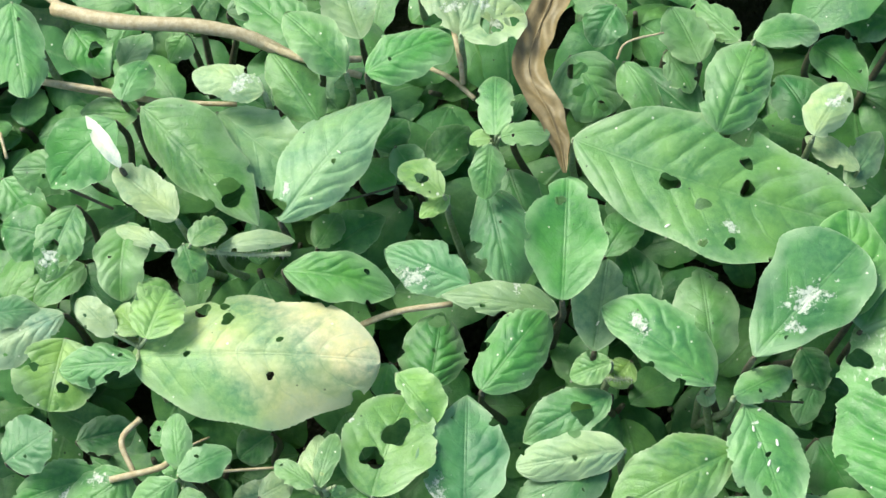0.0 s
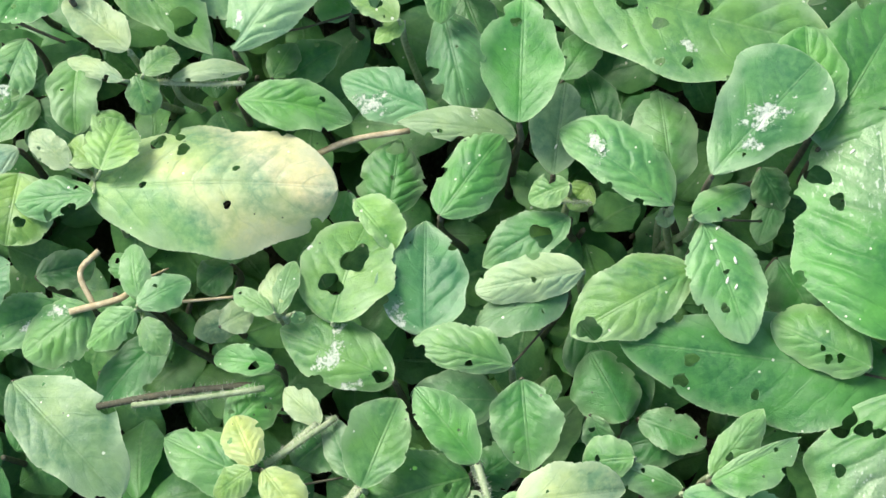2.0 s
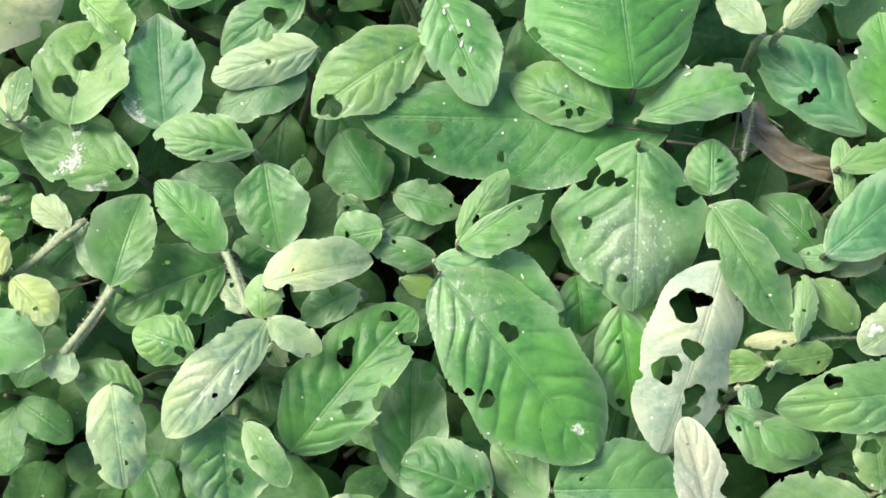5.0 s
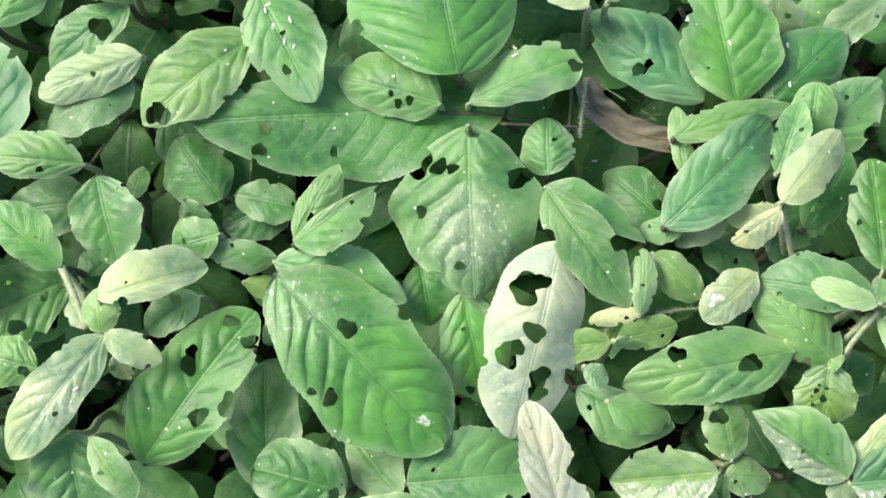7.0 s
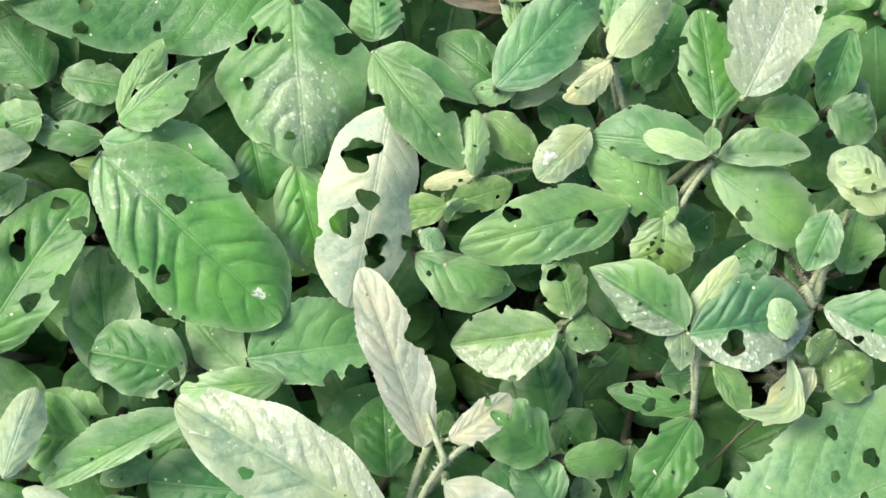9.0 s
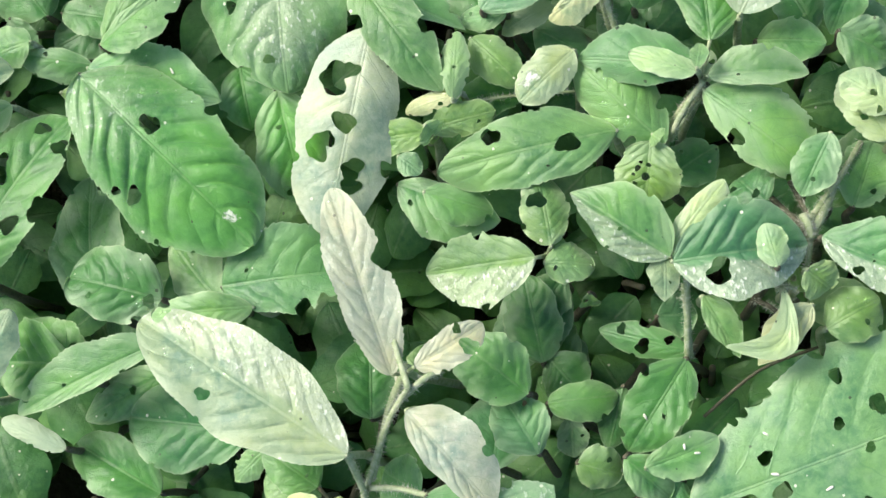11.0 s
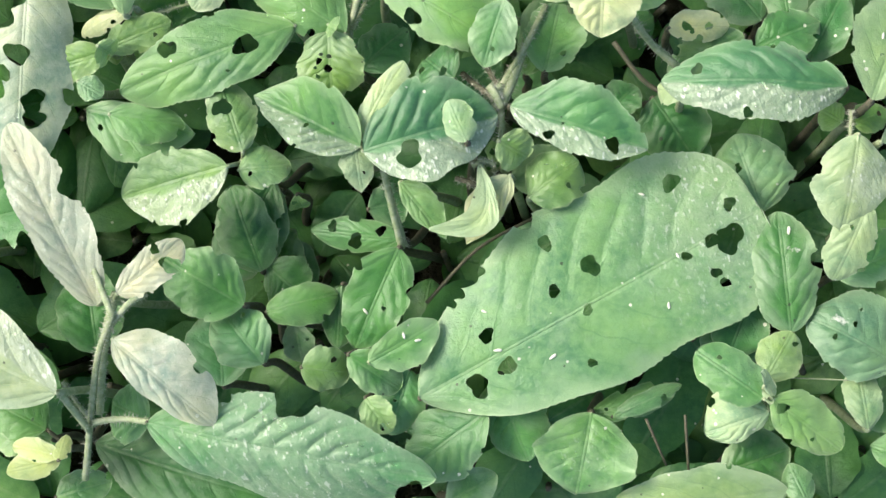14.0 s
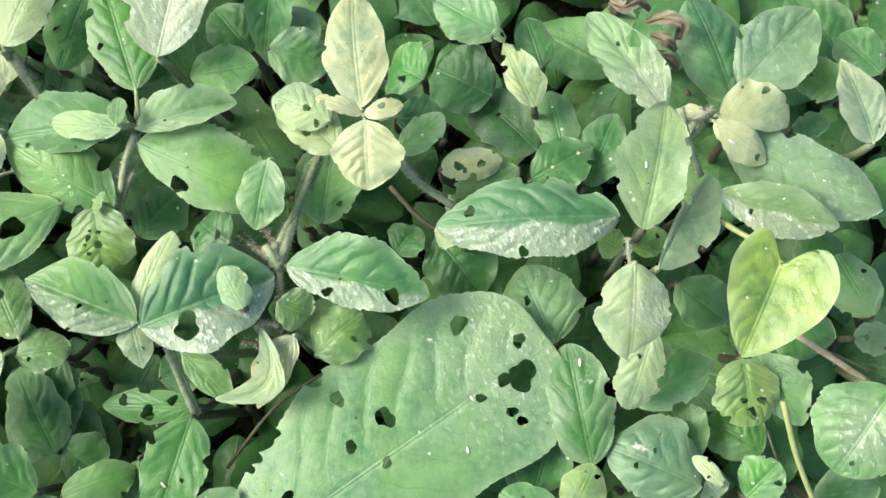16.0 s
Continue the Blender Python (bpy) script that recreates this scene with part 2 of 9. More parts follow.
def hairs(owner, points, r, count=60, length=0.0014):
    """Fine bristles that stand off a stem."""
    line = smooth_line(points, 8)
    rng = random.Random(int(abs(points[0][0]) * 1e5))
    v, f = [], []
    for _ in range(count):
        i = rng.randrange(len(line) - 1)
        q = line[i].lerp(line[i + 1], rng.random())
        d = (line[i + 1] - line[i]).normalized()
        a = d.cross(Vector((rng.uniform(-1, 1), rng.uniform(-1, 1), rng.uniform(-1, 1)))).normalized()
        e = q + a * (r + length * rng.uniform(0.5, 1.1)) + d * rng.uniform(-0.0006, 0.0006)
        q = q + a * r * 0.8
        side = d * 0.00007
        up = a.cross(d) * 0.00007
        k = len(v)
        v += [q - side, q + side, q + up, e]
        f += [(k, k + 1, k + 3), (k + 1, k + 2, k + 3), (k + 2, k, k + 3)]
    return tagged(mesh_ob("hairs", v, f, HAIR, owner, "", points[0]), kind="stuff")


def leaf(plant, base, tip, width, shape="o", tone="M", lean=None, bend=0.0, skew=0.0, arch=None, cup=None, holes=(), scars=(), bleach_sheen=(), pale=0, quilt=None, coarse=0, label="", into=None):
    """One leaf blade. base, tip: its ends; width: across the widest place; lean: degrees about its length; holes, scars: (along, across, radius),
    as parts of the length, of the half width and of the length."""
    base, tip = Vector(base), Vector(tip)
    rng = np.random.default_rng(int(abs(base.x * 7919 + tip.y * 6007 + tip.x * 3001) * 1e4) % 2 ** 31)
    long = (tip - base).length
    ax = (tip - base).normalized()
    up = Vector((0, 0, 1)) - ax * ax.z
    up.normalize()
    lean = rng.uniform(-9, 9) if lean is None else lean
    up = Matrix.Rotation(radians(lean), 3, ax) @ up
    across = up.cross(ax)
    nu, ns = ((24, 10), (9, 5))[coarse - 1] if coarse else ((190, 76) if long > 0.06 else ((130, 50) if holes or scars or bleach_sheen or long > 0.03 else (72, 28)))
    t = np.linspace(0, 1, nu + 1)
    u = 0.55 * t + 0.45 * (1 - np.cos(np.pi * t)) / 2
    s = np.linspace(-1, 1, ns - 1)
    brim = 1 - 0.4 * (s[1] - s[0])
    s = np.concatenate([[-1, -brim], s[1:-1], [brim, 1]])
    ns = len(s) - 1
    a, b = SHAPES[shape]
    peak = a / (a + b)
    prof = u ** a * (1 - u) ** b / (peak ** a * (1 - peak) ** b)
    U, S = np.meshgrid(u, s, indexing="ij")
    half = width / 2
    ph = rng.uniform(0, 6.28, 6)
    wob = 1 + 0.06 * np.sin(U * 8 + ph[0] + np.sign(S) * ph[1]) + 0.04 * np.sin(U * 19 + ph[2] + np.sign(S) * ph[3])
    wob = 1 + (wob - 1) * (0.15 if shape == "c" else 1)
    teeth = (U * rng.uniform(21, 29) * max(long, 0.02) / 0.05 + 0.15 * np.sin(U * 17 + ph[1])) % 1.0
    bite = min(0.1, 0.0008 / half) * rng.uniform(0.35, 1.0) * (0.65 + 0.45 * np.sin(U * 23 + ph[3]))
    wob = wob * (1 + np.where(np.abs(S) > 0.9, bite, 0) * (np.sqrt(teeth) * np.clip((1 - teeth) * 5, 0, 1) - 0.5) * (0 if shape in "cv" else 1)) * (1 + skew * np.sign(S))
    hw = half * prof[:, None] * wob
    X = U * long
    Y = S * hw + bend * long * 4 * U * (1 - U)
    if shape == "c":
        X = X - 0.3 * long * np.sin(np.abs(S) * np.minimum(prof, 1)[:, None] * 2.7) * (1 - U) ** 2
    # holes: the points inside one move to its ragged rim, and the faces inside go
    inside = np.zeros(X.shape, bool)
    edge = (1 - np.abs(S)) * hw
    margin = edge
    nibbles = []
    if not coarse and shape != "c" and tone != "Q":
        for _ in range(rng.integers(1, 6)):
            at = rng.uniform(0.15, 0.97)
            on = rng.choice((-1, 1))
            nibbles.append((at, 1.03 * on * (1 + skew * on) * float(np.interp(at, u, prof)), 0.01 + 0.065 * rng.random() ** 2.2))
        for _ in range(rng.integers(0, 2)):
            nibbles.append((rng.uniform(0.15, 0.85), rng.uniform(-0.6, 0.6), rng.uniform(0.0004, 0.0009) / long))
    for h in (*holes, *nibbles):
        hx, hy, r = h[0] * long, h[1] * half + bend * long * 4 * h[0] * (1 - h[0]), h[2] * long
        k = rng.uniform(0, 6.28, 3)
        dx, dy = X - hx, Y - hy
        d = np.hypot(dx, dy) + 1e-9
        w = np.arctan2(dy, dx)
        rr = r * (1 + 0.16 * np.sin(2 * w + k[0]) + 0.12 * np.sin(3 * w + k[1]) + 0.07 * np.sin(5 * w + k[2]))
        m = d < rr
        inside |= m
        X, Y = np.where(m, hx + dx / d * rr, X), np.where(m, hy + dy / d * rr, Y)
        edge = np.minimum(edge, np.maximum(d - rr, 0) * 1.6 + 0.0002)
    scar = np.zeros(X.shape)
    for h in scars:
        k = rng.uniform(0, 6.28, 3)
        ex, ey = X - h[0] * long, Y - h[1] * half
        ex, ey = ex * math.cos(k[0]) + ey * math.sin(k[0]), ey * math.cos(k[0]) - ex * math.sin(k[0])
        d = np.hypot(ex * 0.75, ey * 1.35) / (h[2] * long)
        d = d + 0.3 * np.sin(ex * 700 + k[1]) * np.sin(ey * 900 + k[2]) + 0.2 * np.sin(ex * 1900 + k[2]) * np.sin(ey * 1500 + k[1])
        scar = np.maximum(scar, np.clip(1.3 - d, 0, 1))
    # how strongly bleaching and painted sheen whiten each point
    paleness = np.zeros(X.shape)
    for h in bleach_sheen:
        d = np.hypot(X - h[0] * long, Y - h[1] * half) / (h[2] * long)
        paleness = np.maximum(paleness, np.clip(1.3 - d, 0, 1) * h[3])
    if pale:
        paleness = np.maximum(paleness, 0.95 * abs(pale) * np.clip((S * np.sign(pale) - 0.06 + 0.08 * np.sin(U * 14 + ph[2])) * 5, 0, 1))
    arch = rng.uniform(0.03, 0.13) if arch is None else arch
    cup = rng.uniform(-0.42, 0.18) if cup is None else cup
    aS = np.abs(S)
    number = rng.uniform(0.85, 1.15) * min(1.5, max(0.8, long / 0.05))
    q = np.abs(((U * number - VEIN_LEAN * aS ** 1.35 + 0.012 * np.sin(U * 31 + ph[0])) * VEINS + 0.5) % 1.0 - 0.5) * 2
    swell = (1 - np.exp(-3.2 * q)) * np.clip(aS * 4, 0, 1) * np.clip((1 - aS) * 3, 0, 1) * prof[:, None]
    Z = min(arch * long, 0.0045) * 4 * U * (1 - U) + cup * hw * aS ** 1.6 - min(0.00028, 0.04 * half) * np.exp(-(aS * hw / 0.0007) ** 2) * np.clip(U * 8, 0, 1)
    Z = Z + 0.085 * half * swell * (rng.uniform(0.3, 1.0) if quilt is None else quilt) * (0.75 + 0.35 * np.sin(U * 5 + S * 3 + ph[1]))
    Z = Z + 0.07 * half * np.sin(U * 7 + ph[4]) * aS ** 2 * np.sign(S) + 0.05 * min(half, 0.009) * np.sin(U * 23 + ph[2] + np.sign(S) * ph[3]) * aS ** 4 + 0.04 * half * np.sin(U * 11 + ph[5] + S * 2) * aS
    Z = Z + rng.uniform(-0.32, 0.32) * S * hw * (U - 0.5) * 2 - rng.uniform(0.0, 0.06) * min(long, 0.04) * U ** 3
    nv = (nu + 1) * (ns + 1)
    P = np.stack([X, Y, Z], -1).reshape(nv, 3) @ np.array([ax, across, up])
    ids = np.arange(nv).reshape(nu + 1, ns + 1)
    F = np.stack([ids[:-1, :-1], ids[1:, :-1], ids[1:, 1:], ids[:-1, 1:]], -1).reshape(-1, 4)
    gone = inside.reshape(-1)[F].all(1)
    F = F[~gone][:, ::-1]
    if into is not None:
        k = len(into[0])
        into[0].extend((P + np.array(base)).tolist())
        into[1].extend((F + k).tolist())
        into[2].append(np.stack([U * number, S], -1).reshape(nv, 2)[F.reshape(-1)])
        return None
    me = bpy.data.meshes.new("leaf")
    me.from_pydata(P.tolist(), [], F.tolist())
    me.polygons.foreach_set("use_smooth", [True] * len(F))
    lay = me.uv_layers.new(name="span")
    span = np.stack([U * number, S], -1).reshape(nv, 2)[F.reshape(-1)]
    lay.data.foreach_set("uv", span.astype(np.float32).ravel())
    me.attributes.new("edge", "FLOAT", "POINT").data.foreach_set("value", (edge * 1000).astype(np.float32).ravel())
    me.attributes.new("margin", "FLOAT", "POINT").data.foreach_set("value", (margin * 1000).astype(np.float32).ravel())
    me.attributes.new("scar", "FLOAT", "POINT").data.foreach_set("value", scar.astype(np.float32).ravel())
    old = 0.9 * np.clip(1.35 - U * 1.55 - 0.25 * S + 0.2 * np.sin(U * 12 + S * 4), 0, 1) if tone == "C" else np.zeros(X.shape)
    me.attributes.new("fresh", "FLOAT", "POINT").data.foreach_set("value", old.astype(np.float32).ravel())
    me.attributes.new("off", "FLOAT", "POINT").data.foreach_set("value", (aS * hw * 1000).astype(np.float32).ravel())
    me.attributes.new("bleach_sheen", "FLOAT", "POINT").data.foreach_set("value", paleness.astype(np.float32).ravel())
    me.materials.append(LEAF)
    ob = new("leaf", me)
    place(ob, base, plant)
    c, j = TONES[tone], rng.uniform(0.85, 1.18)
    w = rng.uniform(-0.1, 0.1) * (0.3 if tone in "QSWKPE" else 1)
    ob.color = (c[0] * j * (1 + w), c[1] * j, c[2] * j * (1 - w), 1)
    bits = WORDS[tone]
    if holes:
        bits += " with insect holes"
    if scars:
        bits += " and whitish scrapes"
    tagged(ob, label or bits)
    return ob


def withered_leaf(kind, line):
    """A dry curled blade: points of its midrib, each with the width there."""
    mid = smooth_line([p[:3] for p in line], 10)
    n = len(mid)
    verts, faces, cols = [], [], 17
    for i, q in enumerate(mid):
        d = (mid[min(i + 1, n - 1)] - mid[max(i - 1, 0)]).normalized()
        side = d.cross(Vector((0, 0, 1))).normalized()
        up = side.cross(d)
        w = float(np.interp(i / (n - 1) * (len(line) - 1), range(len(line)), [p[3] for p in line]))
        for k in range(cols):
            s = k / (cols - 1) * 2 - 1
            r = 1 + 0.06 * math.sin(i * 0.7 + s)
            verts.append(q + side * s * w / 2 * r + up * (w * (0.22 * s * s + 0.03 * math.sin(i * 0.9 + 5 * s) + 0.045 * math.cos(7 * s + 0.35 * i + math.sin(i * 0.5)))))
    for i in range(n - 1):
        for k in range(cols - 1):
            a = i * cols + k
            faces.append((a, a + 1, a + cols + 1, a + cols))
    x, y, _, _ = line[-1]
    p = weed(x, y, "dry %s leaf lying curled among green leaves" % kind, "leaf", "withered_leaf", "withered leaves")
    v, f = tube([q + Vector((0, 0, 0.0005)) for q in mid[::5]], 0.00035, 0.00015, 6, 4)
    mesh_ob("midrib", v, f, DRY, p, "dry brown midrib", line[0][:3])
    return mesh_ob("blade", verts, faces, DRY if kind == "brown" else DRY_TAN, p, "", line[0][:3])


# ---- ground ----
def ground():
    n, size = 90, 0.9
    verts, faces = [], []
    for i in range(n + 1):
        for j in range(n + 1):
            x, y = 0.15 + (i / n - 0.5) * size, -0.13 + (j / n - 0.5) * size
            flat = min(1.0, 8 * min(i, j, n - i, n - j) / n)
            verts.append((x, y, flat * 0.012 * noise.noise(Vector((x * 14, y * 14, 0))) + flat * 0.004 * noise.noise(Vector((x * 60, y * 60, 3)))))
    k = n + 1
    faces = [(i * k + j, (i + 1) * k + j, (i + 1) * k + j + 1, i * k + j + 1) for i in range(n) for j in range(n)]
    rim = [i * k for i in range(k)] + [n * k + j for j in range(1, k)] + [i * k + n for i in reversed(range(n))] + [j for j in reversed(range(1, n))]
    start = len(verts)
    for r in rim:
        p = Vector(verts[r]) - Vector((0.15, -0.13, 0))
        verts.append((0.15 + p.x * 400, -0.13 + p.y * 400, 0.0))
    for i in range(len(rim)):
        j = (i + 1) % len(rim)
        faces.append((rim[i], start + i, start + j, rim[j]))
    ob = mesh_ob("ground", verts, faces, SOIL, None)
    return tagged(ob, "dark damp soil under dense weeds", "ground", kind="structure")


ground()


# ---- the weeds, from one end of the walk to the other ----
def foot(plant, node, tone, bases):
    """The main stem of a weed from the soil to its node, and the leaf stalks."""
    x, y, z = plant.location
    n = Vector(node)
    v, f = tube([(x, y, -0.006), ((x * 2 + n.x) / 3, (y * 2 + n.y) / 3, n.z * 0.45), (n.x, n.y, n.z * 0.8), n], 0.0016, 0.0009, 7, 5)
    for b in bases:
        b = Vector(b)
        tube([n + Vector((0, 0, -0.002)), n.lerp(b, 0.5) + Vector((0, 0, -0.0012)), b], 0.0007, 0.0005, 6, 3, v, f)
    return mesh_ob("stem", v, f, STEMS[tone], plant, "", (x, y, 0))


p = weed(0.0409, 0.0413, "weed with light yellowish green leaves")
foot(p, (0.0380, 0.0355, 0.1010), "P", [(0.0380, 0.0355, 0.1030)])
leaf(p, (0.0380, 0.0355, 0.1030), (0.1284, 0.0095, 0.0990), 0.0452, "o", "A", bend=-0.045, quilt=0.5, holes=[(0.336, -0.123, 0.031), (0.458, -0.296, 0.023), (0.491, -0.847, 0.016), (0.575, -0.756, 0.020), (0.556, 0.476, 0.022), (0.581, 0.110, 0.025), (0.474, 0.841, 0.029)], scars=[(0.560, -0.676, 0.033)])
p = weed(0.1013, -0.0284, "weed with broad bluish green worn leaves")
foot(p, (0.0907, -0.0341, 0.1098), "D", [(0.0907, -0.0341, 0.1118)])
leaf(p, (0.0907, -0.0341, 0.1118), (0.1217, 0.0008, 0.1122), 0.0298, "b", "B", skew=0.14, quilt=0.3, scars=[(0.503, 0.008, 0.153), (0.300, -0.151, 0.080)])
p = weed(0.0240, -0.0190, "low weed with hairy stem and green insect-eaten leaves")
foot(p, (0.0353, -0.0181, 0.1083), "D", [(0.0353, -0.0181, 0.1103)])
leaf(p, (0.0353, -0.0181, 0.1103), (0.0363, 0.0203, 0.1117), 0.0235, "e", "M", quilt=0.2, holes=[(0.790, 0.169, 0.041)])
p = weed(0.0150, 0.0327, "weed with broad bluish green worn leaves")
foot(p, (0.0114, 0.0231, 0.0895), "D", [(0.0114, 0.0231, 0.0915)])
leaf(p, (0.0114, 0.0231, 0.0915), (0.0200, -0.0120, 0.0930), 0.0195, "o", "B", skew=0.16)
p = weed(0.0020, 0.0282, "low weed with hairy stem and soft green leaves")
foot(p, (0.0137, 0.0350, 0.0988), "P", [(0.0142, 0.0354, 0.1048), (0.0126, 0.0326, 0.1047), (0.0155, 0.0345, 0.1058), (0.0124, 0.0356, 0.1012), (0.0137, 0.0369, 0.1008)])
leaf(p, (0.0142, 0.0354, 0.1048), (0.0133, 0.0580, 0.0997), 0.0123, "e", "N")
leaf(p, (0.0126, 0.0326, 0.1047), (0.0113, 0.0156, 0.1025), 0.0109, "e", "N")
leaf(p, (0.0155, 0.0345, 0.1058), (0.0307, 0.0379, 0.1017), 0.0090, "e", "N", skew=-0.06)
leaf(p, (0.0124, 0.0356, 0.1012), (0.0057, 0.0359, 0.0996), 0.0061, "r", "Y")
leaf(p, (0.0137, 0.0369, 0.1008), (0.0183, 0.0353, 0.0994), 0.0044, "r", "Y")
p = weed(0.0060, 0.0077, "young weed shoot with yellow-green leaves")
foot(p, (-0.0004, 0.0159, 0.0989), "P", [(-0.0011, 0.0151, 0.1069), (0.0003, 0.0167, 0.1009)])
leaf(p, (-0.0011, 0.0151, 0.1069), (-0.0149, 0.0266, 0.1031), 0.0118, "o", "Y", skew=0.03, holes=[(0.457, 0.131, 0.105)])
leaf(p, (0.0003, 0.0167, 0.1009), (-0.0085, 0.0095, 0.1022), 0.0067, "o", "Y")
p = weed(-0.1065, 0.0472, "low weed with hairy stem and soft green leaves")
foot(p, (-0.0978, 0.0444, 0.0992), "P", [(-0.0978, 0.0444, 0.1012)])
leaf(p, (-0.0978, 0.0444, 0.1012), (-0.0583, 0.0063, 0.1016), 0.0237, "v", "N", skew=0.25, holes=[(0.757, 0.112, 0.076)])
p = weed(-0.0635, 0.0166, "weed with greyish green veined leaves")
foot(p, (-0.0515, 0.0077, 0.0985), "D", [(-0.0515, 0.0077, 0.1005)])
leaf(p, (-0.0515, 0.0077, 0.1005), (-0.0201, 0.0517, 0.0955), 0.0257, "o", "G", skew=0.17, quilt=0.9, holes=[(0.052, 0.305, 0.058), (0.451, -0.183, 0.017)], scars=[(0.171, 0.366, 0.054)], bleach_sheen=[(0.5, 0, 0.6, .3)])
p = weed(-0.0817, 0.0570, "weed with greyish green veined leaves")
foot(p, (-0.0749, 0.0454, 0.0927), "D", [(-0.0749, 0.0454, 0.0947)])
leaf(p, (-0.0749, 0.0454, 0.0947), (-0.0423, 0.0219, 0.0903), 0.0230, "o", "G", skew=0.03, quilt=0.5)
p = weed(-0.1048, 0.0315, "weed shoot ending in a rolled white dry leaf")
foot(p, (-0.0997, 0.0204, 0.1095), "D", [(-0.0997, 0.0204, 0.1115)])
leaf(p, (-0.0997, 0.0204, 0.1115), (-0.1122, 0.0372, 0.1125), 0.0052, "v", "U", skew=0.04, cup=0.5)
p = weed(-0.0779, -0.0013, "weed shoot with pale green hairy leaves")
foot(p, (-0.0822, 0.0058, 0.1048), "P", [(-0.0822, 0.0058, 0.1068)])
leaf(p, (-0.0822, 0.0058, 0.1068), (-0.1032, 0.0226, 0.1052), 0.0136, "e", "P", skew=-0.06)
p = weed(-0.0963, 0.0205, "low weed with hairy stem and soft green leaves")
foot(p, (-0.1009, 0.0093, 0.0891), "D", [(-0.1009, 0.0093, 0.0911)])
leaf(p, (-0.1009, 0.0093, 0.0911), (-0.1006, -0.0166, 0.0926), 0.0174, "e", "N")
p = weed(-0.1224, 0.0104, "weed with light yellowish green leaves")
foot(p, (-0.1175, 0.0138, 0.0914), "D", [(-0.1175, 0.0138, 0.0934)])
leaf(p, (-0.1175, 0.0138, 0.0934), (-0.1248, -0.0113, 0.0946), 0.0155, "o", "A", holes=[(0.585, -0.176, 0.076), (0.717, 0.474, 0.062), (0.717, -0.641, 0.048), (0.585, -1.105, 0.055)], scars=[(0.694, -0.144, 0.207)])
p = weed(-0.1160, 0.0318, "low weed with hairy stem and green insect-eaten leaves")
foot(p, (-0.1075, 0.0422, 0.0922), "D", [(-0.1075, 0.0422, 0.0942)])
leaf(p, (-0.1075, 0.0422, 0.0942), (-0.1285, 0.0215, 0.0895), 0.0231, "o", "M", holes=[(0.865, -0.738, 0.048)])
p = weed(-0.1037, 0.0373, "low weed with hairy stem and soft green leaves")
foot(p, (-0.1062, 0.0492, 0.0926), "D", [(-0.1062, 0.0492, 0.0946)])
leaf(p, (-0.1062, 0.0492, 0.0946), (-0.1012, 0.0653, 0.0910), 0.0134, "e", "N", skew=-0.03)
p = weed(-0.1302, 0.0721, "low weed with hairy stem and green insect-eaten leaves")
foot(p, (-0.1263, 0.0766, 0.0882), "D", [(-0.1263, 0.0766, 0.0902)])
leaf(p, (-0.1263, 0.0766, 0.0902), (-0.1128, 0.0602, 0.0896), 0.0148, "o", "M", holes=[(0.572, 0.193, 0.114)])
p = weed(-0.1432, 0.0744, "low weed with hairy stem and soft green leaves")
foot(p, (-0.1428, 0.0788, 0.1015), "P", [(-0.1428, 0.0788, 0.1035)])
leaf(p, (-0.1428, 0.0788, 0.1035), (-0.1343, 0.0461, 0.1041), 0.0172, "e", "N")
p = weed(-0.0218, 0.0441, "low weed with hairy stem and green insect-eaten leaves")
foot(p, (-0.0267, 0.0548, 0.1043), "D", [(-0.0267, 0.0548, 0.1063)])
leaf(p, (-0.0267, 0.0548, 0.1063), (-0.0006, 0.0695, 0.1041), 0.0181, "e", "M", skew=-0.04)
p = weed(-0.0451, 0.0628, "low weed with hairy stem and soft green leaves")
foot(p, (-0.0336, 0.0568, 0.1002), "P", [(-0.0336, 0.0568, 0.1022)])
leaf(p, (-0.0336, 0.0568, 0.1022), (-0.0541, 0.0763, 0.1040), 0.0164, "o", "N", skew=-0.05)
p = weed(-0.0540, 0.0506, "low weed with hairy stem and soft green leaves")
foot(p, (-0.0424, 0.0437, 0.0911), "D", [(-0.0424, 0.0437, 0.0931)])
leaf(p, (-0.0424, 0.0437, 0.0931), (-0.0597, 0.0679, 0.0938), 0.0170, "o", "N", skew=-0.05)
p = weed(-0.0568, 0.0367, "weed shoot with pale green hairy leaves")
foot(p, (-0.0587, 0.0485, 0.1036), "P", [(-0.0587, 0.0485, 0.1056)])
leaf(p, (-0.0587, 0.0485, 0.1056), (-0.0823, 0.0560, 0.1025), 0.0125, "e", "P", skew=0.03, scars=[(0.290, -0.071, 0.192)])
p = weed(-0.0574, 0.0034, "low weed with hairy stem and green insect-eaten leaves")
foot(p, (-0.0497, -0.0076, 0.0978), "D", [(-0.0497, -0.0076, 0.0998)])
leaf(p, (-0.0497, -0.0076, 0.0998), (-0.0151, -0.0118, 0.0942), 0.0166, "o", "M", quilt=0.8)
p = weed(0.0133, 0.0019, "weed with broad bluish green worn leaves")
foot(p, (0.0072, -0.0084, 0.0896), "D", [(0.0072, -0.0084, 0.0916)])
leaf(p, (0.0072, -0.0084, 0.0916), (-0.0203, 0.0038, 0.0872), 0.0169, "o", "B", skew=0.03, scars=[(0.575, 0.578, 0.207)])
p = weed(0.0306, -0.0204, "weed with greyish green veined leaves")
foot(p, (0.0343, -0.0169, 0.0908), "D", [(0.0343, -0.0169, 0.0928)])
leaf(p, (0.0343, -0.0169, 0.0928), (-0.0019, -0.0128, 0.0943), 0.0123, "v", "G", skew=-0.18, holes=[(0.489, 1.119, 0.094), (0.709, 0.869, 0.061)], scars=[(0.364, -0.715, 0.071)])
